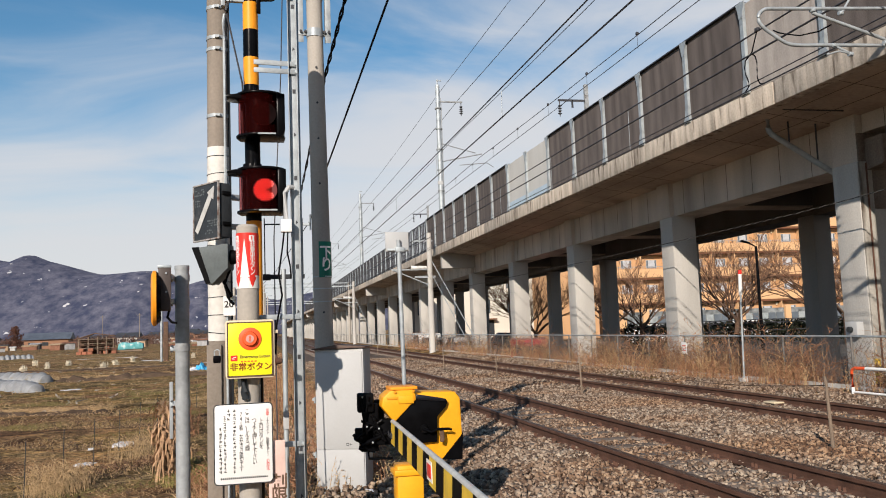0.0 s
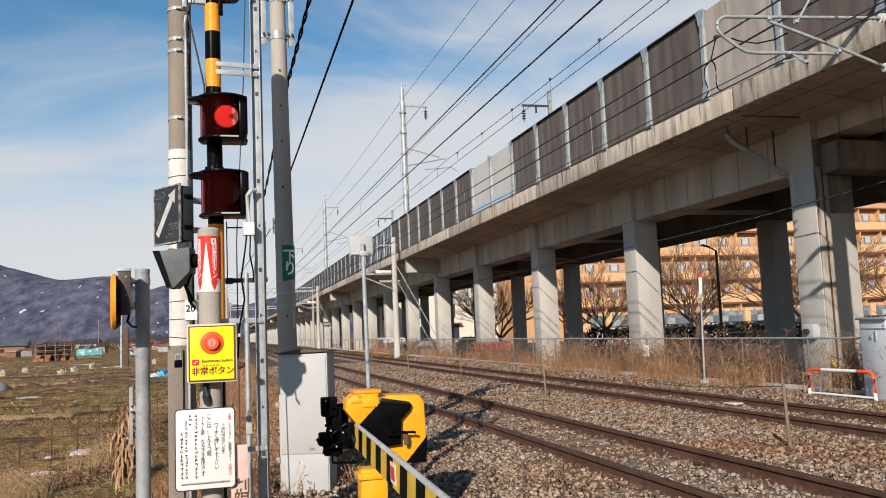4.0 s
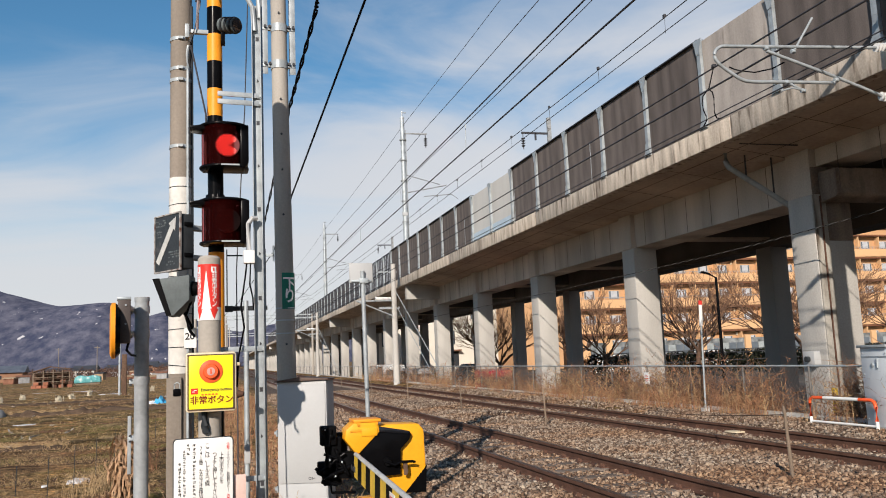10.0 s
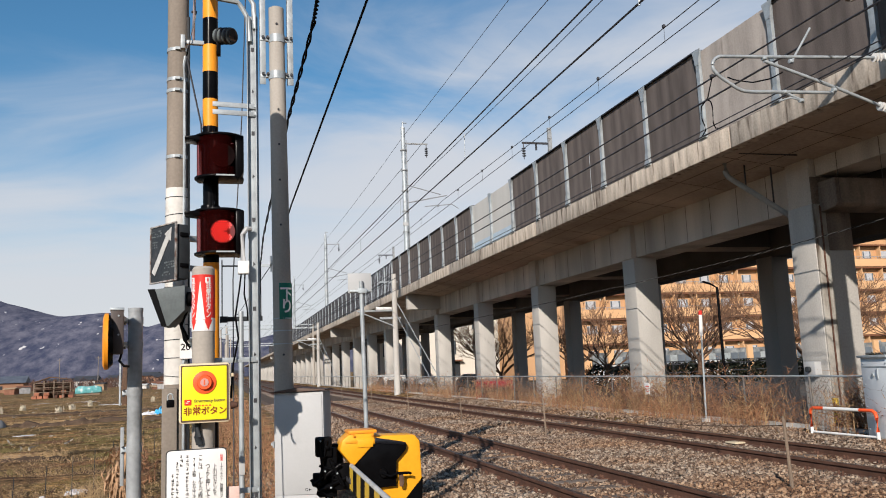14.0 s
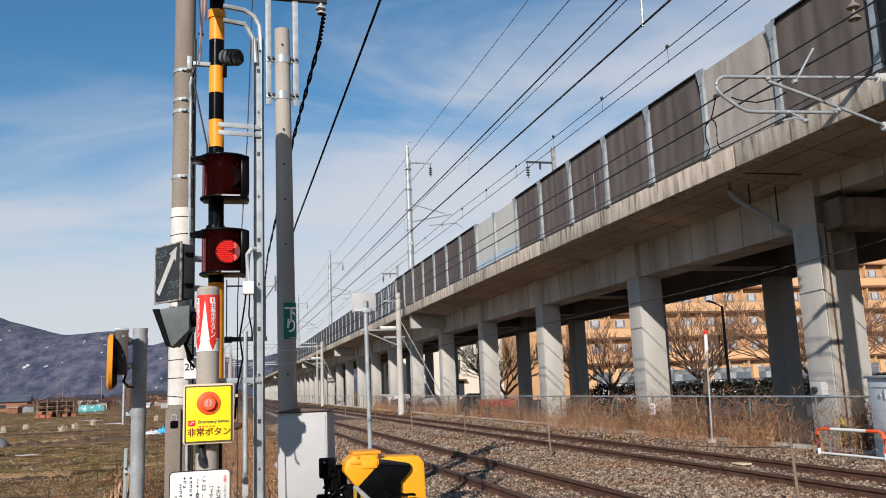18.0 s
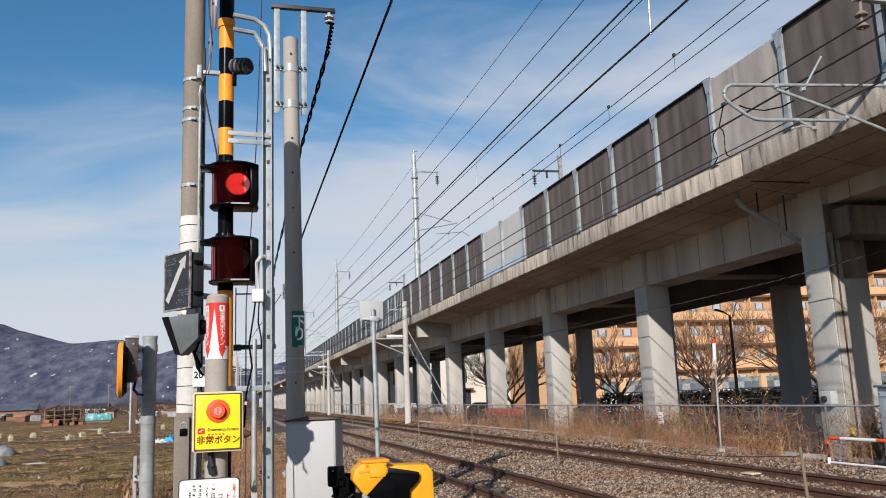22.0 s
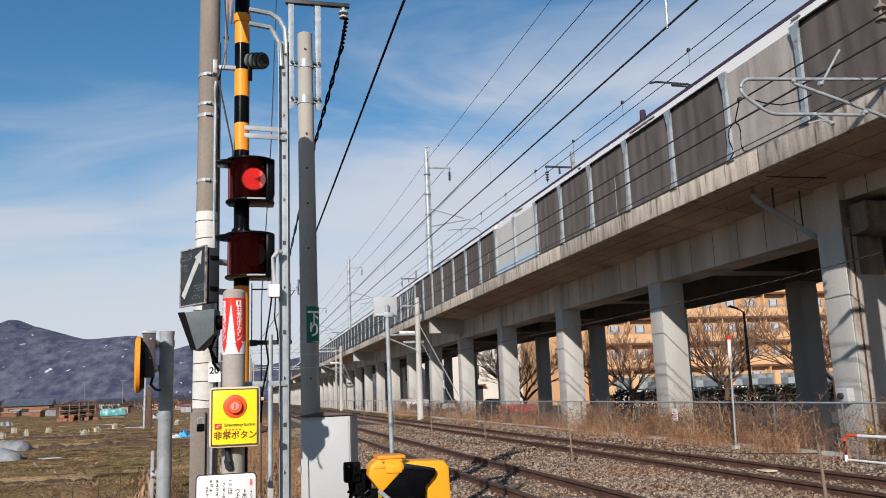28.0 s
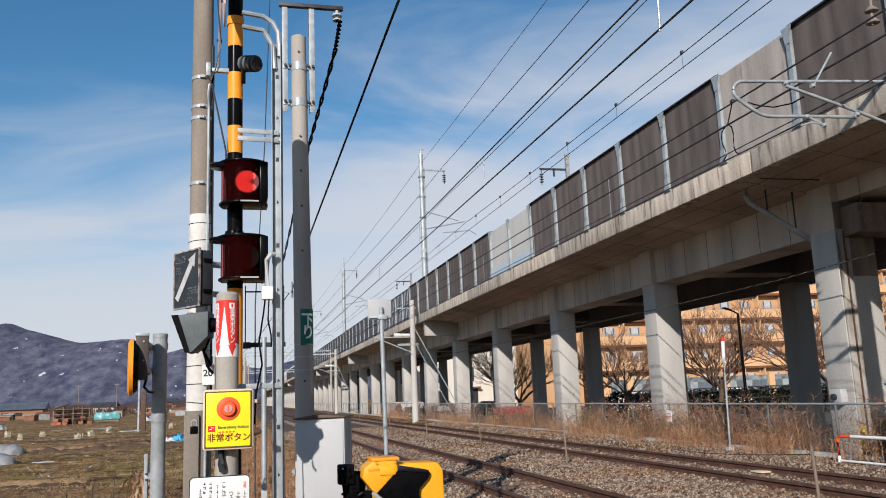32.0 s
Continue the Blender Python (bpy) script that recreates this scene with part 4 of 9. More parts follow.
def build_sign_post():
    p = thing("button_post", -0.105, 5.3, -0.22, 0, "grey post with red arrow sleeve and yellow emergency button box", "emergency button")
    z0 = 0.22
    part("post", Geo().cyl((0, 0, -0.25), (0, 0, 2.015 + z0), 0.068, n=28).cyl((0, 0, 2.015 + z0), (0, 0, 2.03 + z0), 0.068, 0.055, 28), M["pole"], p, "grey weathered post", smooth=True)
    sl = part("sleeve", Geo().cyl((0, 0, 1.63 + z0), (0, 0, 1.975 + z0), 0.0705, n=32), M["red"], p, "red and white sleeve with arrows", smooth=True)

    TURN = 0.26     # the print is turned round the post

    def wrap_rows(rows, rad, n=8):
        """A strip round the sleeve: rows of height, first and last arc length, each divided so that it hugs the curve."""
        pts = []
        for w, u0, u1 in rows:
            for i in range(n + 1):
                a = (u0 + (u1 - u0) * i / n) / rad - math.pi / 2 - TURN
                pts.append((rad * math.cos(a), rad * math.sin(a), w + z0))
        return Geo().add(pts, [(j * (n + 1) + i, j * (n + 1) + i + 1, (j + 1) * (n + 1) + i + 1, (j + 1) * (n + 1) + i) for j in range(len(rows) - 1) for i in range(n)])
    # a tall white wedge up the middle, and each side a red arrow that points down into the white hem
    part("sleeve_hem", Geo().cyl((0, 0, 1.628 + z0), (0, 0, 1.708 + z0), 0.0709, n=32), M["white"], sl, smooth=True)
    part("white_wedge", wrap_rows([(1.93 - 0.0465 * i, -0.0012 - 0.0056 * i, 0.0012 + 0.0056 * i) for i in range(6)] + [(1.63, -0.030, 0.030)], 0.0716), M["white"], sl)
    for u in (-0.050, 0.050):
        part("red_arrow", wrap_rows([(1.72, u - 0.018, u + 0.018), (1.692, u - 0.018, u + 0.018)], 0.0714), M["red"], sl)
        part("red_arrow_head", wrap_rows([(1.697, u - 0.030, u + 0.030), (1.635, u - 0.001, u + 0.001)], 0.0719), M["red"], sl)
    g = Geo()
    for u in (-0.058, 0.046):
        for zc in (1.94,):
            part("symbol_patch", wrap_rows([(zc - 0.016, u - 0.016, u + 0.018), (zc + 0.018, u - 0.016, u + 0.018)], 0.0717), M["white"], sl)
            part("symbol_mark", wrap_rows([(zc - 0.010, u - 0.004, u + 0.006), (zc + 0.012, u - 0.004, u + 0.006)], 0.0721, 3), M["red"], sl)
    for u in (-0.052, 0.052):
        tg = finer(text_geo("非常ボタン", 0.055, Matrix.Identity(4), True, 0.0, 0.012), 0.010)
        g = Geo()
        pts = []
        for x, y, z in tg.v:
            a = (x * 0.70 + u) / 0.0722 - math.pi / 2 - TURN
            pts.append((0.0722 * math.cos(a), 0.0722 * math.sin(a), 1.815 + z0 + y))
        g.add(pts, tg.f)
        part("sleeve_letters", g, M["white"], sl, "white Japanese letters")
    # button box
    bx, by, bz = 0.01, -0.15, 1.255 + z0
    b = part("button_box", Geo().prism([(bx + u, bz + w) for u, w in rounded(0.292, 0.352, 0.02)], by, by + 0.085), M["cream"], p, "cream box round the yellow plate", bevel=0.006)
    part("yellow_plate", Geo().prism([(bx + u, bz + w) for u, w in rounded(0.255, 0.315, 0.008)], by - 0.006, by + 0.002), M["yellow_sign"], b, "yellow plate", bevel=0.002)
    g = Geo()
    for x0, x1, za, zb in ((-0.135, 0.135, 0.158, 0.164), (-0.135, 0.135, -0.164, -0.158), (-0.135, -0.129, -0.16, 0.16), (0.129, 0.135, -0.16, 0.16)):
        g.box(bx + x0, bx + x1, by - 0.008, by - 0.001, bz + za, bz + zb)
    part("plate_border", g, M["bark"], b, "brown border")
    part("button_ring", Geo().prism(disc(bx + 0.0, bz + 0.062, 0.068, 32), by - 0.012, by - 0.004), M["red_orange"], b, "orange red ring", bevel=0.002)
    part("button", Geo().cyl((bx, by - 0.010, bz + 0.062), (bx, by - 0.036, bz + 0.062), 0.046, 0.040, 28), M["red_orange"], b, "push button", smooth=True)
    part("button_cap", Geo().cyl((bx, by - 0.035, bz + 0.062), (bx, by - 0.040, bz + 0.062), 0.024, n=20), mat("faded_pink_plastic", (0.55, 0.30, 0.27), 0.45, bump=0.02), b, "pale centre disc")
    part("button_mark", Geo().box(bx - 0.004, bx + 0.004, by - 0.0415, by - 0.04, bz + 0.046, bz + 0.078), M["red_orange"], b)
    letters("plate_letters", "Emergency button", 0.024, bx + 0.030, by - 0.0075, bz - 0.046, M["bark"], b)
    letters("plate_letters", "非常ボタン", 0.050, bx + 0.004, by - 0.0075, bz - 0.108, mat("dark_red_print", (0.22, 0.02, 0.01), 0.5, bump=0), b)
    part("reading_marks", bars([(bx - 0.055 + 0.02 * i, bx - 0.043 + 0.02 * i, bz - 0.077, bz - 0.069) for i in range(5)], by - 0.0075), M["red_orange"], b, "small reading aid above the letters")
    part("plate_symbol", Geo().prism([(bx - 0.095 + u, bz - 0.052 + w) for u, w in rounded(0.04, 0.034, 0.003)], by - 0.0085, by - 0.004), M["red"], b, "small red symbol")
    part("symbol_lines", bars([(bx - 0.107, bx - 0.092, bz - 0.057, bz - 0.053), (bx - 0.098, bx - 0.082, bz - 0.048, bz - 0.044)], by - 0.0087), M["white"], b)
    for z in (bz + 0.09, bz - 0.08):
        part("hinge", Geo().box(bx + 0.146, bx + 0.168, by + 0.02, by + 0.05, z, z + 0.02), M["cream"], b, bevel=0.002)
    part("side_lever", Geo().cyl((bx + 0.155, by + 0.03, bz - 0.08), (bx + 0.19, by + 0.02, bz - 0.08), 0.026, 0.014, 10), M["rail_side"], b, "dark red lever", smooth=True)
    pl = part("padlock", Geo().prism([(-0.185 + u, bz - 0.055 + w) for u, w in rounded(0.045, 0.045, 0.008)], by + 0.02, by + 0.045), M["black"], b, "small dark padlock", bevel=0.003)
    part("shackle", Geo().tube([(-0.20, by + 0.03, bz - 0.04), (-0.20, by + 0.03, bz - 0.005), (-0.185, by + 0.03, bz + 0.005), (-0.17, by + 0.03, bz - 0.005), (-0.17, by + 0.03, bz - 0.04)], 0.005, 6), M["galv"], pl, smooth=True)
    # notice board
    nx, nz, ny = -0.035, 0.695 + z0, -0.15
    nb = part("notice_board", Geo().prism([(nx + u, nz + w) for u, w in rounded(0.335, 0.465, 0.022)], ny, ny + 0.006), M["white"], p, "white notice board with black rim and upright lines of print", bevel=0.0015)
    rim = Geo()
    outer, inner = rounded(0.345, 0.475, 0.026), rounded(0.333, 0.463, 0.022)
    n = len(outer)
    rim.add([(nx + u, ny - 0.0005, nz + w) for u, w in outer] + [(nx + u, ny - 0.0005, nz + w) for u, w in inner], [(i, (i + 1) % n, n + (i + 1) % n, n + i) for i in range(n)])
    part("board_rim", rim, M["grey_dark"], nb)
    def column(text, x, top, bot, width, material):
        """Upright lettering fitted between two heights."""
        g = text_geo(text, 0.03, Matrix.Identity(4), True, 0.0005, 0.004)
        xs, ys = [p[0] for p in g.v], [p[1] for p in g.v]
        kx, ky = width / (max(xs) - min(xs)), (top - bot) / (max(ys) - min(ys))
        cx, y1 = (max(xs) + min(xs)) / 2, max(ys)
        g.v = [(nx + x + (p[0] - cx) * kx, ny - 0.0012 - p[2], nz + top + (p[1] - y1) * ky) for p in g.v]
        tagged(part("notice_letters", g, material, nb, "upright Japanese lettering"), kind="stuff")
    column("非常", 0.141, 0.20, 0.158, 0.018, M["red"])
    column("(エンスト、脱輪など)", 0.141, 0.150, -0.085, 0.018, M["ink"])
    column("の際は", 0.141, -0.098, -0.165, 0.018, M["red"])
    column("上のボタンを", 0.103, 0.145, -0.035, 0.026, M["ink"])
    column("つよく押して下さい", 0.063, 0.145, -0.125, 0.026, M["ink"])
    column("ここは、しんえつ線", 0.022, 0.20, -0.045, 0.026, M["ink"])
    column("741番 なかざき踏切です", -0.014, 0.185, -0.160, 0.024, M["ink"])
    rs = []
    rnd = random.Random(3)
    for x, w, top, bot in ((-0.052, 0.019, 0.205, -0.155), (-0.086, 0.019, 0.205, 0.14), (-0.108, 0.017, 0.17, -0.155), (-0.133, 0.020, 0.10, -0.155)):
        z = top
        while z > bot:
            hgt = w * rnd.uniform(0.8, 1.0)
            for q in rnd.sample((0.0, 0.2, 0.42, 0.62, 0.82), 3):
                rs.append((nx + x - w / 2 * rnd.uniform(0.5, 1), nx + x + w / 2 * rnd.uniform(0.3, 1.0), nz + z - hgt * (q + 0.13), nz + z - hgt * q))
            k = rnd.uniform(-0.4, 0.3) * w
            rs.append((nx + x + k, nx + x + k + 0.16 * w, nz + z - hgt, nz + z - hgt * 0.1))
            z -= w * 1.25
    for i in range(24):
        rs.append((nx - 0.135 + 0.0115 * i, nx - 0.127 + 0.0115 * i, nz - 0.203, nz - 0.198))
        rs.append((nx - 0.133 + 0.0115 * i, nx - 0.129 + 0.0115 * i, nz - 0.205, nz - 0.192))
    tagged(part("small_print", bars(rs, ny - 0.001), M["ink"], nb, "small black print"), kind="stuff")
    for z in (nz + 0.12, nz - 0.12, bz):
        part("bracket", Geo().box(-0.075, 0.075, -0.148, -0.05, z - 0.012, z + 0.012), M["galv"], p)
    part("side_conduit", Geo().tube([(-0.03, -0.08, bz - 0.17), (-0.03, -0.09, bz - 0.26), (-0.02, -0.08, bz - 0.3)], 0.022, 10), M["grey_dark"], p, smooth=True)


def build_banner():
    b = thing("height_limit_board", 0.054, 5.17, -0.05, -4, "faded pink board with red lettering beside the signal", "sign board")
    part("board", Geo().prism(rounded(0.10, 0.66, 0.008), 0, 0.008), mat("faded_pink_board", (0.66, 0.47, 0.41), 0.6, dark=0.8, light=1.06, scale=7), b, bevel=0.002).location = (0, 0, 0.42)
    part("letters", text_geo("制限高", 0.10, Matrix.Translation((0.012, -0.002, 0.42)) @ FRONT, True), M["bark"], b, "brown red Japanese letters")
    part("leg", Geo().box(-0.012, 0.012, 0.009, 0.02, -0.4, 0.5), M["galv"], b)


def build_concrete_pole():
    x, y, far = -0.359, 7.187, 1.0267
    p = thing("concrete_pole", x, y, -0.344, 0, "tall grey concrete pole with white wrapped middle and straps", "utility pole")
    p.matrix_basis = p.matrix_basis @ Matrix.Scale(far, 4)
    def rad(z):
        return 0.102 - 0.0033 * z
    part("pole_shaft", Geo().cyl((0, 0, -0.2), (0, 0, 5.3), rad(0), rad(5.3), 28), M["pole_brown"], p, "grey brown concrete shaft", smooth=True)
    part("white_wrap", Geo().cyl((0, 0, 1.6), (0, 0, 3.2), rad(1.6) + 0.003, rad(3.2) + 0.003, 28), M["pole_pale"], p, "peeling white wrapping", smooth=True)
    for k in range(11):
        z = 1.66 + 0.145 * k + random.uniform(-0.02, 0.02)
        m = Matrix.Translation((0, 0, z)) @ Matrix.Rotation(radians(random.uniform(-9, 9)), 4, "Y")
        g = Geo()
        a = [m @ Vector((1.05 * rad(z) * math.cos(q), 1.05 * rad(z) * math.sin(q), 0)) for q in np.linspace(0, 6.283, 25)]
        g.tube(a, 0.0035, 5)
        part("strap", g, M["grey_dark"], p, "thin dark strap")
    for z in (3.45, 4.02, 4.12, 4.38):
        part("steel_band", Geo().cyl((0, 0, z), (0, 0, z + 0.028), rad(z) + 0.005, n=28).box(-0.02, 0.02, -rad(z) - 0.022, -rad(z), z + 0.002, z + 0.024), M["galv"], p, "galvanised band", smooth=True)
    part("conduit", Geo().tube([(0.055, -0.085, 0.0), (0.055, -0.083, 4.1), (0.05, -0.083, 4.25), (0.06, -0.09, 4.33)], 0.012, 8), M["galv_old"], p, "thin grey conduit", smooth=True)
    part("side_cable", Geo().tube([(0.088, -0.035, 0.0), (0.086, -0.033, 2.5), (0.082, -0.03, 4.7)], 0.015, 8), M["grey_dark"], p, smooth=True)
    part("number_plate", Geo().prism([(0.075 + u, 1.88 + w) for u, w in rounded(0.095, 0.16, 0.006)], -0.108, -0.102), M["white"], p, "white pole plate")
    part("plate_letters", text_geo("20", 0.075, Matrix.Translation((0.072, -0.1095, 1.89)) @ FRONT), M["ink"], p)
    part("cover_box", Geo().box(-0.105, 0.01, -0.125, -0.07, 0.30, 1.57), M["pole_brown"], p, "grey brown cover", bevel=0.006)
    part("cable_bundle", Geo().tube([(0.01, -0.115, 2.18), (0.03, -0.15, 2.08), (0.07, -0.14, 2.0), (0.09, -0.12, 1.95)], 0.012, 6).tube([(0.02, -0.115, 2.14), (0.05, -0.13, 2.03), (0.085, -0.10, 1.90)], 0.010, 6), M["black_matt"], p, smooth=True)


def build_direction_sign():
    d = thing("direction_indicator", -0.405, 6.68, 2.092, -55, "dark train direction indicator box with a white arrow and rusty edges", "indicator sign")
    part("case", Geo().box(-0.17, 0.17, -0.03, 0.085, 0.01, 0.435), M["grey_dark"], d, bevel=0.008)
    part("face", Geo().box(-0.175, 0.175, -0.040, -0.031, 0.0, 0.445), mat("dark_lamp_glass", (0.026, 0.028, 0.031), 0.35, dark=0.7, light=1.4, scale=8, fine=50, stain=((0.09, 0.085, 0.08), 7.0, 0.60)), d)
    # peeling rim
    rim = mat("peeling_rim_paint", (0.30, 0.285, 0.27), 0.7, dark=0.5, light=1.4, scale=14, fine=60, stain=((0.10, 0.045, 0.03), 18.0, 0.50))
    for x0, x1, z0, z1 in ((-0.182, 0.182, 0.438, 0.450), (-0.182, 0.182, -0.006, 0.006), (-0.182, -0.172, 0.006, 0.438), (0.172, 0.182, 0.006, 0.438)):
        part("rim", Geo().box(x0, x1, -0.047, -0.028, z0, z1), rim, d, "peeling rusty rim", bevel=0.002)
    # arrow
    g = Geo()
    m = Matrix.Translation((-0.012, -0.041, 0.235)) @ Matrix.Rotation(radians(37), 4, "Y")
    g.box(-0.027, 0.027, -0.002, 0, -0.205, 0.13, m)
    g.add([m @ Vector(q) for q in ((-0.055, 0, 0.13), (0.055, 0, 0.13), (0, 0, 0.225), (-0.055, -0.002, 0.13), (0.055, -0.002, 0.13), (0, -0.002, 0.225))], [(0, 1, 2), (3, 5, 4), (0, 3, 4, 1), (1, 4, 5, 2), (2, 5, 3, 0)])
    part("arrow", g, M["arrow_white"], d, "faded white arrow")
    rs = []
    rnd = random.Random(5)
    for x0, z0, nx, nz in ((-0.165, 0.36, 6, 3), (-0.15, 0.275, 4, 3), (0.02, 0.10, 6, 3), (-0.01, 0.045, 5, 2)):
        for i in range(nx):
            for j in range(nz):
                if rnd.random() < 0.75:
                    rs.append((x0 + 0.025 * i, x0 + 0.025 * i + rnd.uniform(0.008, 0.022), z0 + 0.020 * j, z0 + 0.020 * j + rnd.uniform(0.006, 0.013)))
    tagged(part("faded_print", bars(rs, -0.0405), M["hood_grey"], d, "faded lettering"), kind="stuff")
    for z in (0.1, 0.34):
        part("hinge", Geo().box(0.168, 0.182, 0.0, 0.07, z, z + 0.03), M["black_matt"], d, "dark hinge", bevel=0.003)
        part("mount", Geo().box(-0.03, 0.03, 0.085, 0.34, z, z + 0.04), M["galv"], d)
    h = thing("signal_hood", -0.36, 6.65, 1.72, -10, "dark grey hooded lamp on a bracket", "lamp hood")
    part("hood", Geo().prism([(-0.16, 0.30), (0.11, 0.33), (0.11, 0.14), (-0.01, 0.02), (-0.06, 0.03)], -0.10, 0.12), M["hood_grey"], h, bevel=0.005)
    part("hood_lip", Geo().prism([(-0.165, 0.305), (-0.115, 0.308), (-0.025, 0.025), (-0.06, 0.02)], -0.108, 0.125), M["black_matt"], h, "dark hood opening")
    part("hood_back", Geo().cyl((0.10, 0.0, 0.23), (0.17, 0.0, 0.23), 0.06, 0.05, 16), M["black_matt"], h, smooth=True)
    part("cable", Geo().tube([(0.10, 0.02, 0.14), (0.06, 0.0, 0.02), (0.08, 0.02, -0.08), (0.12, 0.05, -0.14)], 0.010, 6), M["black_matt"], h, smooth=True)
    part("mount", Geo().box(0.0, 0.04, 0.1, 0.47, 0.2, 0.24), M["galv"], h)


def build_grey_post():
    p = thing("steel_post", -0.487, 5.15, -0.5, 0, "grey weathered steel pipe post with clamps", "post")
    z0 = 0.5
    part("pipe", Geo().cyl((0, 0, -0.1), (0, 0, 1.755 + z0), 0.041, n=24), M["steel_grey"], p, smooth=True)
    part("cap", Geo().cyl((0, 0, 1.745 + z0), (0, 0, 1.768 + z0), 0.043, n=24), M["steel_grey"], p, smooth=True)
    for z in (1.694, 1.553, 1.277, 0.954):
        c = part("clamp", Geo().cyl((0, 0, z - 0.020 + z0), (0, 0, z + 0.020 + z0), 0.0445, n=24), M["steel_grey"], p, "grey steel clamp", smooth=True)
        part("clamp_lug", Geo().box(-0.068, -0.040, -0.19 if z > 1.5 else -0.014, 0.014, z - 0.014 + z0, z + 0.014 + z0), M["galv_old"], c, bevel=0.003)
        for dz in (-0.018, 0.014):
            part("bolt", Geo().cyl((-0.060, -0.03, z + dz + z0), (-0.060, 0.03, z + dz + z0), 0.006, n=6), M["steel_dark"], c)
    d = part("round_lamp", Geo().cyl((-0.120, 0.0, 1.576 + z0), (-0.146, 0.0, 1.576 + z0), 0.135, 0.16, 36), M["black"], p, "round crossing lamp seen edge on", smooth=True)
    part("lamp_rim", Geo().cyl((-0.146, 0, 1.576 + z0), (-0.166, 0, 1.576 + z0), 0.163, 0.163, 36).cyl((-0.166, 0, 1.576 + z0), (-0.176, 0, 1.576 + z0), 0.163, 0.14, 36), M["orange"], d, "orange rim", smooth=True)
    part("lamp_back", Geo().box(-0.135, -0.064, -0.06, 0.06, 1.50 + z0, 1.755 + z0), M["lamp_brown"], d, "dark brown back box", bevel=0.006)
    part("back_lid", Geo().box(-0.139, -0.062, -0.065, 0.065, 1.752 + z0, 1.768 + z0), M["galv_old"], d, bevel=0.003)
    for z in (1.72, 1.61):
        part("screw", Geo().cyl((-0.092, -0.066, z + z0), (-0.092, -0.058, z + z0), 0.006, n=8), M["galv"], d)
    part("lamp_cable", Geo().tube([(-0.075, -0.02, 1.50 + z0), (-0.085, -0.04, 1.46 + z0), (-0.06, -0.045, 1.43 + z0), (-0.03, -0.046, 1.425 + z0)], 0.008, 6), M["black_matt"], d, smooth=True)
    d.matrix_basis = Matrix.Translation((0.017, -0.18, 0.065)) @ Matrix.Scale(0.965, 4) @ Matrix.Rotation(radians(6.3), 4, "Z")
    part("side_strip", Geo().box(-0.075, -0.055, 0.0, 0.02, 0.75 + z0, 1.08 + z0), M["steel_grey"], p, "narrow steel strip", bevel=0.002)


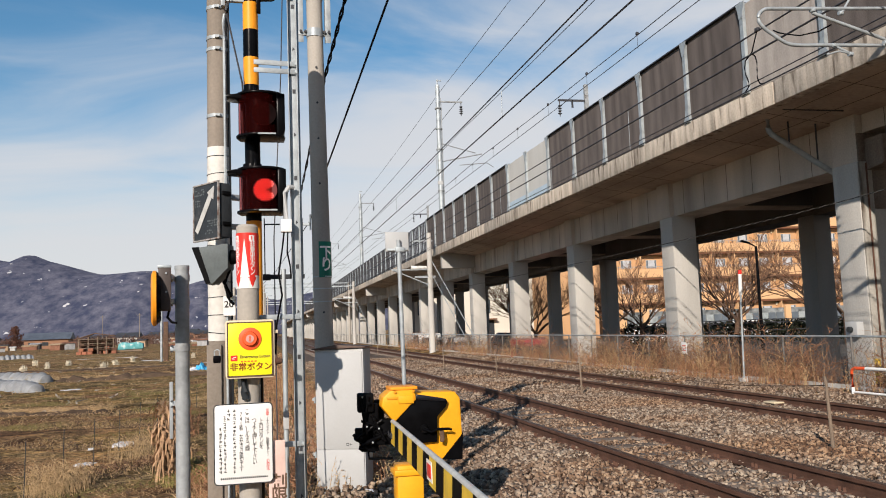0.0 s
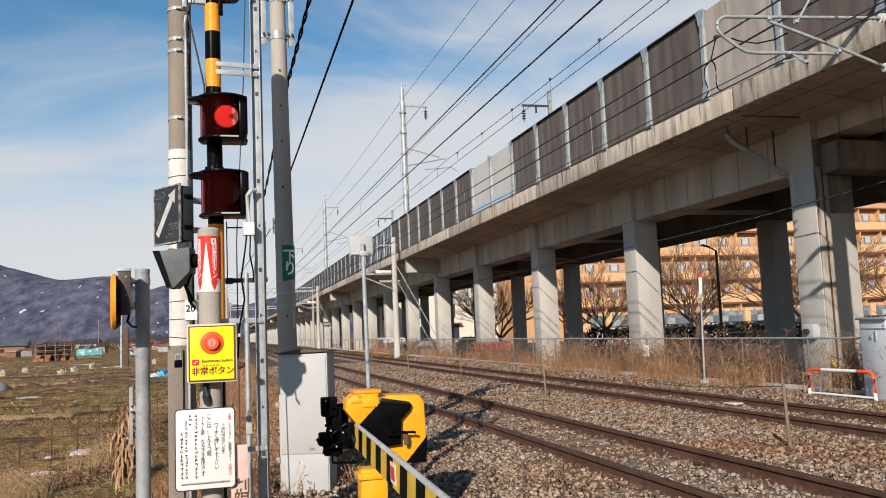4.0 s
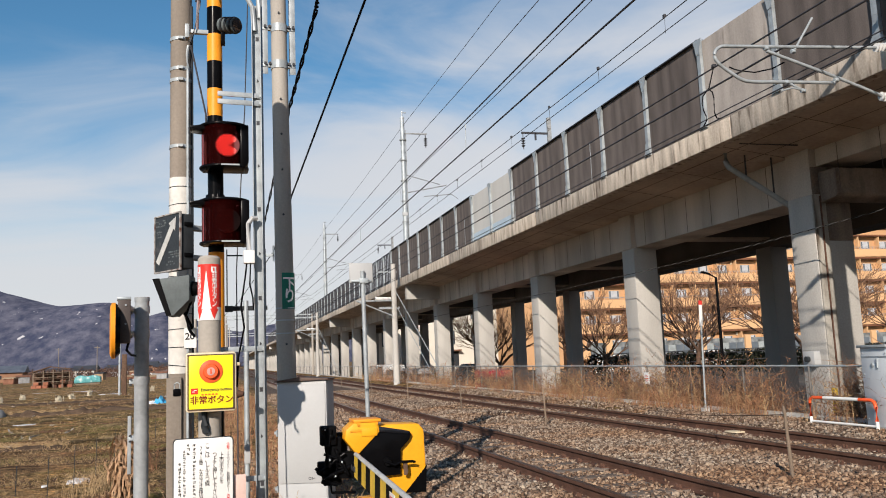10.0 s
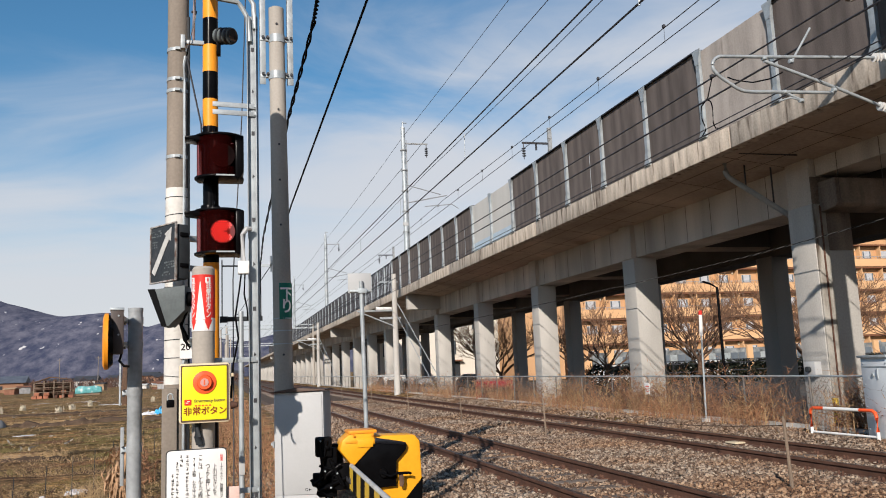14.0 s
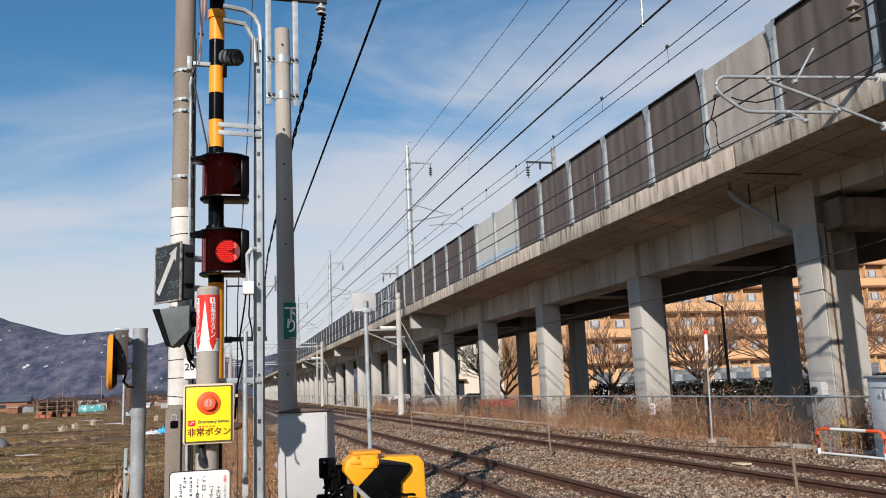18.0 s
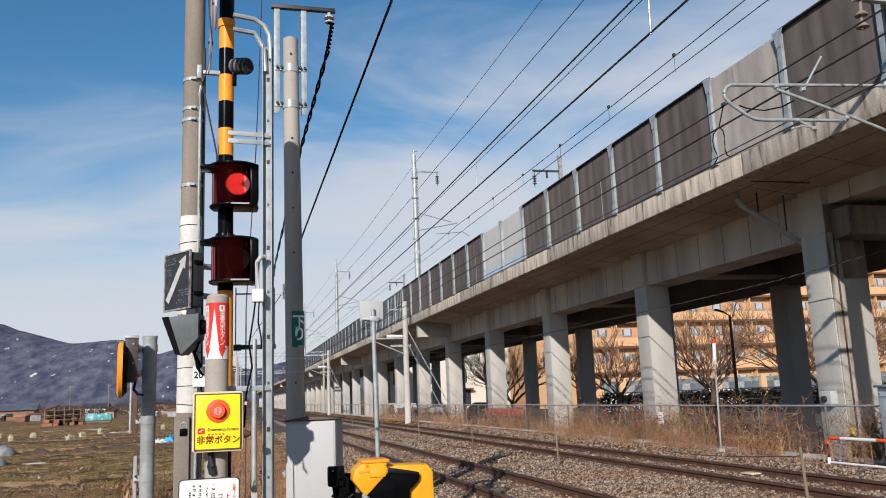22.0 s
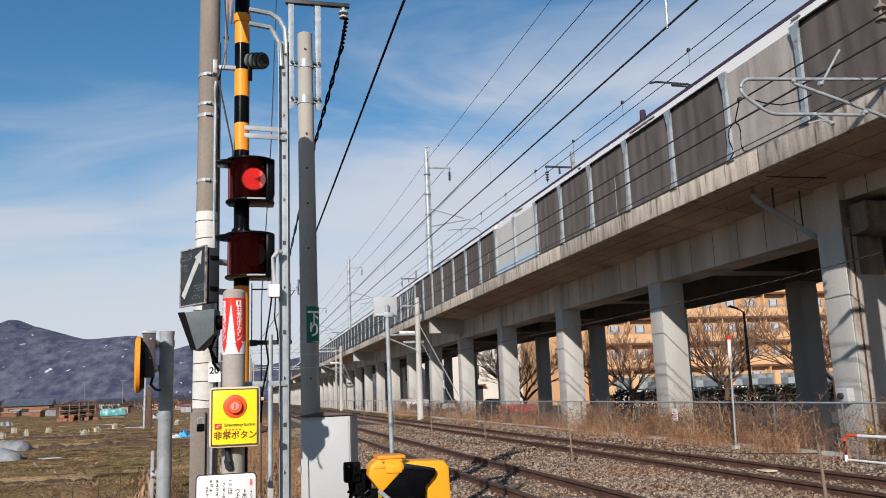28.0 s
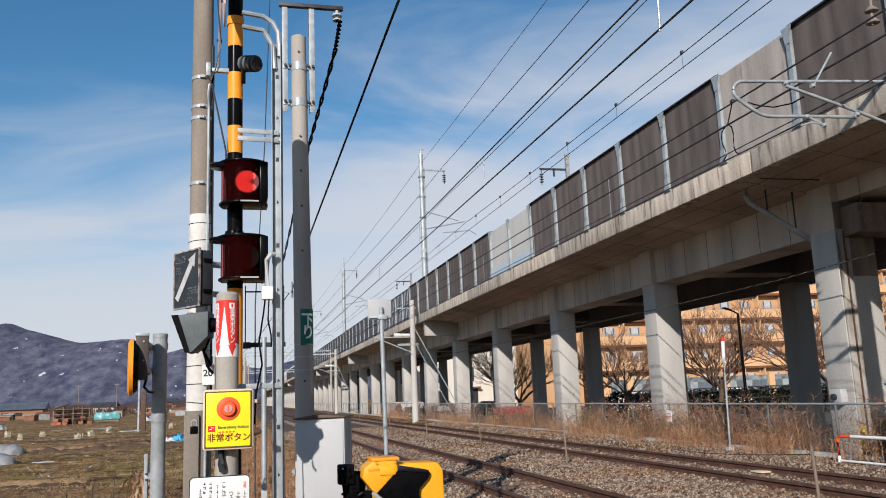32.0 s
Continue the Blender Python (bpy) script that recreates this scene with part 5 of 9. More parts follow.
def build_lattice_post():
    p = thing("perforated_post", 0.207, 5.4, -0.127, 0, "galvanised square steel post with punched holes and curved top braces", "steel post")
    p.matrix_basis = p.matrix_basis @ Matrix.Scale(0.923, 4)
    z0 = 0.25
    # U channel: web with punched holes between two flanges
    part("web", Geo().box(-0.04, 0.04, 0.0, 0.005, -0.35, 3.95 + z0), M["galv"], p, bevel=0.0015)
    part("flange", Geo().box(-0.04, -0.035, -0.04, 0.0, 0, 3.95 + z0), M["galv"], p, bevel=0.0015)
    part("flange", Geo().box(0.02, 0.025, -0.05, 0.0, 0, 3.95 + z0), M["galv"], p, bevel=0.0015)
    g = Geo()
    for k in range(0, 40, 3):
        z = 0.15 + 0.105 * k
        g.prism([(-0.006, z), (0.012, z + 0.012), (-0.004, z + 0.030)] if k % 2 else [(-0.01, z), (0.012, z), (0.012, z + 0.03), (-0.01, z + 0.03)], -0.0025, -0.0005)
    tagged(part("perforation", g, M["steel_dark"], p, "dark punched holes"), kind="stuff")
    for zt, zb, dx in ((4.16, 3.85, 0.02), (4.05, 3.75, -0.02)):
        pts = [(-0.25, -0.05, zt + z0), (-0.10, -0.03, zt + z0 - 0.01), (dx - 0.05, -0.02, zt + z0 - 0.05), (dx - 0.01, -0.015, zt + z0 - 0.12), (dx, -0.012, zb + z0)]
        part("curved_brace", Geo().tube(pts, 0.019, 8), M["galv"], p, "curved flat brace", smooth=True)
    for z in (3.262, 3.205, 1.455, 0.585):
        m = Matrix.Translation((0.02, -0.01, z + z0)) @ Matrix.Rotation(math.atan2(-0.03, -0.30), 4, "Z")
        part("cross_arm", Geo().box(0, 0.30, -0.005, 0.005, -0.018, 0.018, m), M["galv"], p, "flat steel arm", bevel=0.002)
        part("arm_bolt", Geo().cyl((0.02, -0.03, z + z0), (0.02, -0.012, z + z0), 0.012, n=8), M["galv_old"], p)
    part("junction_box", Geo().box(-0.11, -0.035, -0.10, -0.03, 2.04 + z0, 2.13 + z0), M["white_paint"], p, "off-white junction box", bevel=0.006)
    part("box_pipe", Geo().tube([(-0.075, -0.07, 2.13 + z0), (-0.075, -0.07, 2.32 + z0), (-0.05, -0.07, 2.36 + z0), (-0.02, -0.05, 2.36 + z0)], 0.018, 8), M["grey_paint"], p, smooth=True)
    part("hanging_cable", Geo().tube([(-0.08, -0.07, 2.12 + z0), (-0.10, -0.07, 1.95 + z0), (-0.13, -0.07, 1.75 + z0), (-0.11, -0.06, 1.60 + z0), (-0.15, -0.06, 1.40 + z0), (-0.16, -0.05, 1.2 + z0)], 0.0065, 6).tube([(-0.06, -0.07, 2.12 + z0), (-0.07, -0.07, 1.9 + z0), (-0.05, -0.06, 1.80 + z0), (-0.045, -0.03, 1.72 + z0)], 0.006, 6), M["black_matt"], p, smooth=True)
    q = thing("conduit_pipe", 0.135, 6.0, -0.25, 0, "pale grey upright conduit pipe", "pipe")
    part("pipe", Geo().cyl((0, 0, -0.2), (0, 0, 2.05), 0.018, n=14), M["galv_old"], q, smooth=True)
    part("hook_bar", Geo().box(-0.135, 0.15, -0.014, 0.014, 1.98, 2.012).box(-0.133, -0.125, -0.006, 0.006, 2.01, 2.42).box(0.135, 0.143, -0.006, 0.006, 2.01, 2.42).box(-0.13, -0.02, -0.006, 0.006, 2.37, 2.38).box(-0.145, -0.09, -0.03, 0.012, 1.972, 2.015), M["grey_dark"], q, "dark angle bar", bevel=0.002)
    part("tag", Geo().box(-0.02, 0.02, -0.028, -0.024, 0.92, 1.04), M["grey_paint"], q, "pale tag", bevel=0.001)


def build_down_pole():
    p = thing("concrete_pole", 0.625, 9.0, -0.25, 0, "grey concrete pole with green sign and steel top frame", "utility pole")
    z0 = 0.25
    def rad(z):
        return 0.109 - 0.0044 * z
    part("pole_shaft", Geo().cyl((0.025, 0, -0.2), (-0.02, 0, 5.46 + z0), rad(0), rad(5.46), 28).cyl((-0.02, 0, 5.46 + z0), (-0.02, 0, 5.475 + z0), rad(5.46), 0.06, 28), M["pole"], p, "grey concrete shaft", smooth=True)
    for z in (1.55, 2.95, 3.45, 3.85, 4.25, 5.25):
        x = 0.02 - 0.008 * z
        part("step_socket", Geo().cyl((x, -rad(z) - 0.012, z + z0), (x, -rad(z) + 0.01, z + z0), 0.012, n=8), M["steel_dark"], p)
    for z in (1.8, 1.66, 1.93):
        part("thin_band", Geo().cyl((0.01, 0, z + z0), (0.01, 0, z + 0.012 + z0), rad(z) + 0.004, n=28), M["galv_old"], p, smooth=True)
    def hug(u, w, r):
        """A point on the shaft's front, by its arc length to the right of the middle and its height."""
        q = u / r - math.pi / 2
        return (0.008 + r * math.cos(q), r * math.sin(q), w + z0)
    r = rad(2.12) + 0.005
    arc = [-0.040 + 0.185 * i / 12 for i in range(13)]
    g = Geo().add([hug(u, w, q) for q in (r - 0.004, r) for w in (1.925, 2.315) for u in arc], [(26 + i, 27 + i, 40 + i, 39 + i) for i in range(12)] + [(i, i + 1, 27 + i, 26 + i) for i in range(12)] + [(13 + i, 39 + i, 40 + i, 14 + i) for i in range(12)] + [(0, 26, 39, 13), (12, 25, 51, 38)])
    s = part("green_sign", g, M["green"], p, "green sign bent round the pole with white letters", smooth=True)
    tg = finer(text_geo("下り", 0.165, Matrix.Identity(4), True, 0.0, 0.022), 0.016)
    part("sign_letters", Geo().add([hug(x * 0.95 + 0.046, 2.12 + y, r + 0.0025) for x, y, z in tg.v], tg.f), M["white"], s)
    for z in (5.09, 4.66):
        c = part("clamp", Geo().cyl((-0.015, 0, z + z0 - 0.045), (-0.015, 0, z + z0 + 0.045), rad(z) + 0.007, n=28), M["galv"], p, "galvanised clamp", smooth=True)
        for xa, xb in ((-0.20, -0.09), (0.07, 0.16)):
            part("clamp_bar", Geo().box(xa, xb, -0.02, 0.02, z + z0 - 0.02, z + z0 + 0.02), M["galv"], c, bevel=0.002)
        for x in (-0.17, -0.12, 0.09, 0.14):
            part("bolt", Geo().cyl((x, -0.05, z + z0 + 0.015), (x, -0.018, z + z0 + 0.015), 0.016, n=8), M["steel_dark"], c)
    for x in (-0.175, 0.13):
        part("upright", Geo().box(x - 0.034, x + 0.034, -0.012, -0.006, 4.56 + z0, 5.83 + z0).box(x - 0.034, x - 0.028, -0.012, 0.03, 4.56 + z0, 5.83 + z0), M["galv"], p, "galvanised angle", bevel=0.001)
    part("top_bar", Geo().box(-0.235, 0.5, -0.03, 0.03, 5.83 + z0, 5.875 + z0), M["steel_dark"], p, "dark top bar", bevel=0.003)
    part("insulator", Geo().cyl((0.43, 0, 5.83 + z0), (0.43, 0, 5.70 + z0), 0.02, n=12).cyl((0.43, 0, 5.78 + z0), (0.43, 0, 5.755 + z0), 0.05, 0.06, 16).cyl((0.43, 0, 5.72 + z0), (0.43, 0, 5.70 + z0), 0.045, 0.05, 16), M["grey_paint"], p, "pale insulator", smooth=True)
    part("rear_bracket", Geo().box(-0.12, -0.10, -0.02, 0.0, 2.45 + z0, 2.62 + z0).box(-0.26, -0.10, -0.02, 0.0, 2.50 + z0, 2.53 + z0), M["galv_old"], p)


def build_cabinet():
    c = thing("relay_cabinet", 0.791, 8.54, -0.33, -20, "pale grey steel relay cabinet with a dark pitched lid", "equipment cabinet")
    w, d, h = 0.250, 0.165, 1.49
    part("body", Geo().box(-w, w, -d, d, 0.0, h), M["grey_paint"], c, bevel=0.006)
    part("plinth", Geo().box(-w - 0.005, w + 0.005, -d - 0.005, d + 0.005, -0.15, 0.0), M["concrete_col"], c, "concrete plinth", bevel=0.01)
    part("door", Geo().box(-w + 0.012, w - 0.012, -d - 0.010, -d, 0.502, h - 0.03), M["grey_paint"], c, "door", bevel=0.004)
    part("lower_door", Geo().box(-w + 0.012, w - 0.012, -d - 0.010, -d, 0.02, 0.495), M["grey_paint"], c, "lower door", bevel=0.004)
    part("lid", Geo().prism([(-w - 0.025, h), (w + 0.025, h + 0.012), (w + 0.025, h + 0.022), (-w * 0.1, h + 0.045), (-w - 0.025, h + 0.012)], -d - 0.03, d + 0.03), mat("brown_lid_paint", (0.10, 0.065, 0.05), 0.6, scale=6), c, "dark brown lid", bevel=0.003)
    for z in (0.96, 0.42):
        part("hinge", Geo().cyl((-w - 0.006, -d - 0.006, z), (-w - 0.006, -d - 0.006, z + 0.06), 0.010, n=8).box(-w - 0.03, -w, -d - 0.012, -d, z + 0.02, z + 0.05), M["galv"], c)
    part("label_print", bars([(0.06, 0.085, 0.535, 0.54), (0.06, 0.085, 0.555, 0.56), (0.06, 0.063, 0.535, 0.56), (0.082, 0.085, 0.535, 0.56), (0.095, 0.10, 0.535, 0.56), (0.10, 0.12, 0.545, 0.55)], -d - 0.0105), M["ink"], c, "small stencilled mark")


def build_gate():
    g0 = thing("crossing_gate", 1.2, 6.45, -0.2, 0, "yellow and black crossing gate machine with lowered striped arm", "crossing gate")
    z0 = 0.2
    part("column", Geo().box(-0.23, -0.02, -0.10, 0.10, 0, 0.30 + z0), M["yellow"], g0, "yellow column", bevel=0.02)
    part("column_collar", Geo().box(-0.25, 0.0, -0.12, 0.12, 0.22 + z0, 0.27 + z0), M["yellow"], g0, bevel=0.012)
    part("base", Geo().box(-0.30, 0.06, -0.17, 0.17, -0.12, 0.04), M["concrete_col"], g0, bevel=0.01)
    body = [(-0.27, 0.60), (-0.10, 0.42), (0.10, 0.33), (0.28, 0.325), (0.292, 0.52), (0.285, 0.79), (0.245, 0.84), (-0.06, 0.85), (-0.25, 0.80)]
    part("case", Geo().prism([(x, z + z0) for x, z in body], -0.11, 0.15), M["yellow"], g0, "yellow machine case", bevel=0.012)
    part("front_cover", Geo().prism([(x, z + z0) for x, z in [(-0.27, 0.62), (-0.08, 0.835), (0.13, 0.795), (0.165, 0.785), (0.175, 0.765), (0.16, 0.73), (0.09, 0.66), (0.082, 0.47), (-0.05, 0.465), (-0.14, 0.50)]], -0.155, -0.10), M["black"], g0, "black cover", bevel=0.008)
    part("cover_fold", Geo().prism([(x, z + z0) for x, z in [(-0.07, 0.838), (0.13, 0.80), (0.165, 0.79), (0.15, 0.77), (-0.09, 0.80)]], -0.168, -0.10), M["black_gloss"], g0, "glossy folded upper edge", bevel=0.006)
    part("corner_stripe", Geo().prism([(x, z + z0) for x, z in [(0.12, 0.325), (0.297, 0.52), (0.286, 0.32)]], -0.116, 0.0), M["black"], g0, "black corner stripe", bevel=0.003)
    part("top_box", Geo().prism([(x, z + z0) for x, z in [(-0.345, 0.76), (-0.33, 0.83), (-0.26, 0.885), (-0.085, 0.885), (-0.075, 0.80), (-0.11, 0.77), (-0.25, 0.635)]], -0.175, 0.06), M["yellow"], g0, "yellow upper box with slanting flank", bevel=0.010)
    part("top_box_lid", Geo().box(-0.275, -0.065, -0.185, 0.07, 0.878 + z0, 0.902 + z0), M["orange"], g0, bevel=0.005)
    part("warning_plate", Geo().box(-0.215, -0.095, -0.185, -0.174, 0.775 + z0, 0.835 + z0), M["yellow"], g0, "raised yellow plate", bevel=0.004)
    part("lid_strap", Geo().box(-0.30, -0.215, -0.182, -0.174, 0.81 + z0, 0.83 + z0), M["orange"], g0, bevel=0.003)
    for x in (-0.24, -0.10):
        part("lid_bolt", Geo().cyl((x, -0.19, 0.865 + z0), (x, -0.174, 0.865 + z0), 0.010, n=8), M["orange"], g0)
    part("latch_boss", Geo().cyl((-0.02, -0.15, 0.575 + z0), (-0.02, -0.19, 0.57 + z0), 0.034, 0.026, 14), M["black_matt"], g0, smooth=True)
    part("handle", Geo().tube([(-0.04, -0.19, 0.58 + z0), (0.03, -0.195, 0.55 + z0), (0.08, -0.195, 0.57 + z0), (0.17, -0.19, 0.567 + z0), (0.19, -0.19, 0.56 + z0)], 0.010, 8), M["black"], g0, "dark latch handle", smooth=True)
    part("latch_tongue", Geo().prism([(x, z + z0) for x, z in [(0.095, 0.56), (0.13, 0.56), (0.135, 0.50), (0.125, 0.465), (0.10, 0.47), (0.10, 0.51)]], -0.185, -0.165), M["bark"], g0, "rusty latch", bevel=0.004)
    # counterweight linkage: a dense black cluster of plates, rods and bolts
    for x0, x1, y0, y1, za, zb in ((-0.46, -0.30, -0.02, 0.05, 0.46, 0.80), (-0.52, -0.40, -0.15, -0.06, 0.72, 0.865), (-0.47, -0.36, -0.12, -0.02, 0.60, 0.78), (-0.40, -0.26, -0.14, -0.04, 0.47, 0.66), (-0.54, -0.44, -0.12, -0.04, 0.50, 0.60), (-0.50, -0.36, -0.10, 0.02, 0.42, 0.52)):
        part("linkage_block", Geo().box(x0, x1, y0, y1, za + z0, zb + z0), M["black_matt"], g0, "black arm linkage", bevel=0.012)
    for a, b, r in (((-0.50, -0.15, 0.85), (-0.46, -0.15, 0.56), 0.014), ((-0.44, -0.16, 0.84), (-0.50, -0.14, 0.52), 0.010), ((-0.55, -0.13, 0.52), (-0.34, -0.16, 0.66), 0.016), ((-0.50, -0.15, 0.48), (-0.30, -0.15, 0.56), 0.018), ((-0.56, -0.12, 0.56), (-0.46, -0.15, 0.45), 0.012), ((-0.42, -0.16, 0.70), (-0.32, -0.17, 0.50), 0.013), ((-0.38, -0.16, 0.62), (-0.50, -0.15, 0.66), 0.010), ((-0.52, -0.13, 0.46), (-0.40, -0.14, 0.43), 0.014)):
        part("linkage_rod", Geo().cyl((a[0], a[1], a[2] + z0), (b[0], b[1], b[2] + z0), r, n=10), M["black"], g0, smooth=True)
    for x, z, r in ((-0.49, 0.84, 0.022), (-0.44, 0.79, 0.018), (-0.46, 0.62, 0.024), (-0.37, 0.60, 0.022), (-0.50, 0.53, 0.020), (-0.42, 0.50, 0.024), (-0.34, 0.52, 0.016), (-0.48, 0.72, 0.016), (-0.40, 0.67, 0.018)):
        part("linkage_bolt", Geo().cyl((x, -0.14, z + z0), (x, -0.178, z + z0), r, r * 0.8, 8), M["black"], g0, bevel=0.002)
    for x, z in ((-0.49, 0.84), (-0.46, 0.62), (-0.37, 0.60), (-0.42, 0.50)):
        part("nut", Geo().cyl((x, -0.176, z + z0), (x, -0.186, z + z0), 0.007, n=6), M["galv_old"], g0)
    part("linkage_spring", Geo().tube([(-0.40 + 0.014 * math.cos(i * 1.1), -0.165 + 0.014 * math.sin(i * 1.1), 0.66 + z0 - 0.005 * i) for i in range(34)], 0.004, 5), M["black"], g0, smooth=True)
    part("lower_bracket", Geo().tube([(-0.45, -0.1, 0.46 + z0), (-0.44, -0.1, 0.37 + z0), (-0.26, -0.1, 0.36 + z0)], 0.010, 8), M["black"], g0, smooth=True)
    # the arm, lowered along the road's edge
    ax, ay, az = -0.27, -0.24, 0.57 + z0
    part("arm_socket", Geo().cyl((-0.27, 0.0, az - 0.02), (-0.27, -0.32, az - 0.02), 0.035, 0.03, 14), M["steel_dark"], g0, smooth=True)
    L, pitch = 4.3, 0.44
    n = int(L / pitch)
    arm = part("arm_core", Geo().box(ax - 0.010, ax + 0.010, ay - L, ay, az - 0.07, az + 0.07), M["grey_dark"], g0, "striped gate arm")
    arm.matrix_basis = Matrix.Translation((ax, ay, az)) @ Matrix.Rotation(radians(-0.3), 4, "X") @ Matrix.Rotation(radians(-2.2), 4, "Z") @ Matrix.Translation((-ax, -ay, -az))
    for k in range(2 * n):
        y1, y0 = ay - k * pitch / 2, ay - (k + 1) * pitch / 2
        lean = -0.02
        poly = [(y1 + lean, az + 0.08), (y0 + lean, az + 0.08), (y0 - lean, az - 0.08), (y1 - lean, az - 0.08)]
        part("arm_stripe", Geo().prism(poly, ax - 0.018, ax + 0.018, "x"), M["yellow_arm" if k % 2 == 0 else "black_matt"], arm)
    part("arm_edge", Geo().cyl((ax, ay + 0.02, az + 0.08), (ax, ay - L, az + 0.08), 0.018, n=10), M["arrow_white"], arm, "pale worn upper edge", smooth=True)
    part("arm_root", Geo().cyl((ax, ay + 0.26, az - 0.01), (ax, ay - 0.02, az - 0.01), 0.03, n=12), M["black_gloss"], arm, "black arm root", smooth=True)
    for y in (ay - 1.78, ay - 3.3):
        part("reflector_frame", Geo().box(ax - 0.021, ax - 0.018, y - 0.085, y + 0.085, az - 0.055, az + 0.055), M["white_paint"], arm, "pale frame")
        part("reflector", Geo().box(ax - 0.024, ax - 0.0205, y - 0.06, y + 0.06, az - 0.036, az + 0.036), M["red"], arm, "red reflector", bevel=0.001)


def build_panel_post():
    p = thing("signal_marker", 2.02, 12.0, -0.2, 0, "grey pipe post carrying a pale blank square board", "sign post")
    part("pipe", Geo().cyl((0, 0, 0), (-0.03, 0, 2.86), 0.032, n=16), M["galv"], p, smooth=True)
    part("board", Geo().box(-0.22, 0.13, 0.035, 0.05, 2.69, 2.985), M["grey_paint"], p, "pale grey board", bevel=0.004)
    part("bracket", Geo().box(-0.2, 0.1, -0.01, 0.03, 2.70, 2.73).box(-0.08, 0.05, -0.045, 0.04, 2.68, 2.75), M["galv_old"], p, bevel=0.003)


build_signal()
build_sign_post()
build_banner()
build_concrete_pole()
build_direction_sign()
build_grey_post()
build_lattice_post()
build_down_pole()
build_cabinet()
build_gate()
build_panel_post()


# ---- overhead line of the lower tracks ----
def build_catenary():
    c = thing("cantilever_bracket", 9.27, 9.2, 0, 0, "pale steel overhead line cantilever with looped tube", "overhead line bracket")
    o = 9.27
    part("mast_arm", Geo().box(-0.12, 0.30, -0.04, 0.04, 5.44, 5.52).box(-0.12, 0.30, -0.04, 0.04, 4.68, 4.76), M["galv_old"], c, bevel=0.004)
    part("mast", Geo().cyl((0.42, 0, -0.1), (0.42, 0, 8.2), 0.185, 0.15, 24), M["pole"], c, "concrete mast", smooth=True)

    def bent(pts, r, n=10):
        """A smooth tube through points given as x, z in the bracket's plane."""
        p = [Vector((x - o, 0, z)) for x, z in pts]
        q = []
        for i in range(len(p) - 1):
            a, b, d, e = p[max(i - 1, 0)], p[i], p[i + 1], p[min(i + 2, len(p) - 1)]
            for k in range(5):
                s = k / 5
                q.append(0.5 * (2 * b + (d - a) * s + (2 * a - 5 * b + 4 * d - e) * s * s + (3 * b - a - 3 * d + e) * s ** 3))
        return Geo().tube(q + [p[-1]], r, n)
    part("top_tube", bent([(9.02, 5.47), (8.0, 5.415), (7.18, 5.37), (6.6, 5.34), (6.46, 5.325), (6.37, 5.25), (6.365, 5.15), (6.45, 5.055), (6.6, 4.96), (6.75, 4.88), (6.93, 4.86), (7.37, 4.88), (8.23, 4.91)], 0.024), M["galv"], c, "bent steel tube", smooth=True)
    part("brace_tube", bent([(7.17, 5.31), (8.28, 4.99), (9.03, 4.75)], 0.024), M["galv"], c, smooth=True)
    part("hanger_rod", bent([(7.6, 5.31), (7.97, 5.84)], 0.016, 8), M["galv"], c, smooth=True)
    part("steady_arm", bent([(7.48, 4.87), (7.71, 4.77)], 0.018, 8), M["galv"], c, smooth=True)
    part("steady_arm", bent([(7.34, 4.745), (7.53, 4.80), (7.69, 4.77)], 0.012, 8), M["galv"], c, smooth=True)
    for x, z in ((7.17, 5.345), (8.26, 4.95), (7.45, 4.88), (7.70, 4.77), (7.6, 5.33)):
        part("tube_clamp", Geo().cyl((x - o - 0.03, 0, z), (x - o + 0.03, 0, z), 0.032, n=12).box(x - o - 0.018, x - o + 0.018, -0.036, 0.036, z - 0.02, z + 0.02), M["galv_old"], c, bevel=0.004)
    for z, dz in ((5.47, 0.006), (4.75, -0.008)):
        g = Geo()
        for k in range(4):
            g.cyl((9.0 - o + 0.055 * k, 0, z + dz * k), (9.03 - o + 0.055 * k, 0, z + dz * k), 0.065, 0.05, 14)
        part("insulator", g, M["white_paint"], c, "ribbed white insulator", smooth=True)
    g = Geo().cyl((8.755 - o, 0, 6.75), (8.73 - o, 0, 6.30), 0.022, n=10)
    for z in (6.56, 6.38):
        g.cyl((8.745 - o, 0, z + 0.03), (8.745 - o, 0, z - 0.03), 0.035, 0.095, 16)
        g.cyl((8.745 - o, 0, z - 0.03), (8.745 - o, 0, z - 0.045), 0.095, 0.09, 16)
    part("hanging_insulator", g, M["pole_brown"], c, "brown two disc insulator", smooth=True)
    part("upper_arm", Geo().box(8.65 - o, 0.45, -0.05, 0.05, 6.75, 6.83), M["galv_old"], c, bevel=0.004)
    # wires of the lower tracks, drawn along the line
    W = [
        (8.0, 5.10, 0.012, "contact wire of the far track"), (8.0, 6.0, 0.014, "messenger wire of the far track"),
        (8.0, 5.68, 0.016, "auxiliary wire of the far track"), (8.05, 5.22, 0.009, "second contact wire of the far track"),
        (4.15, 4.97, 0.012, "contact wire of the near track"), (4.08, 5.42, 0.011, "auxiliary wire of the near track"),
    ]
    for x, z, r, lab in W:
        wire([(x, -20, z), (x, 20, z - 0.01), (x, 60, z), (x, 120, z), (x, 260, z)], r, M["steel_dark"], "overhead_wire", "dark " + lab, "overhead wire", "overhead wires of the lower tracks")
    for x, y, za, zb in ((8.0, 16.5, 5.10, 5.98), (8.0, 21.5, 5.10, 5.98), (8.0, 26.5, 5.10, 5.98)):
        wire([(x, y, za), (x, y, zb)], 0.006, M["galv"], "dropper", "thin pale dropper wire between overhead wires", "overhead wire", "droppers")
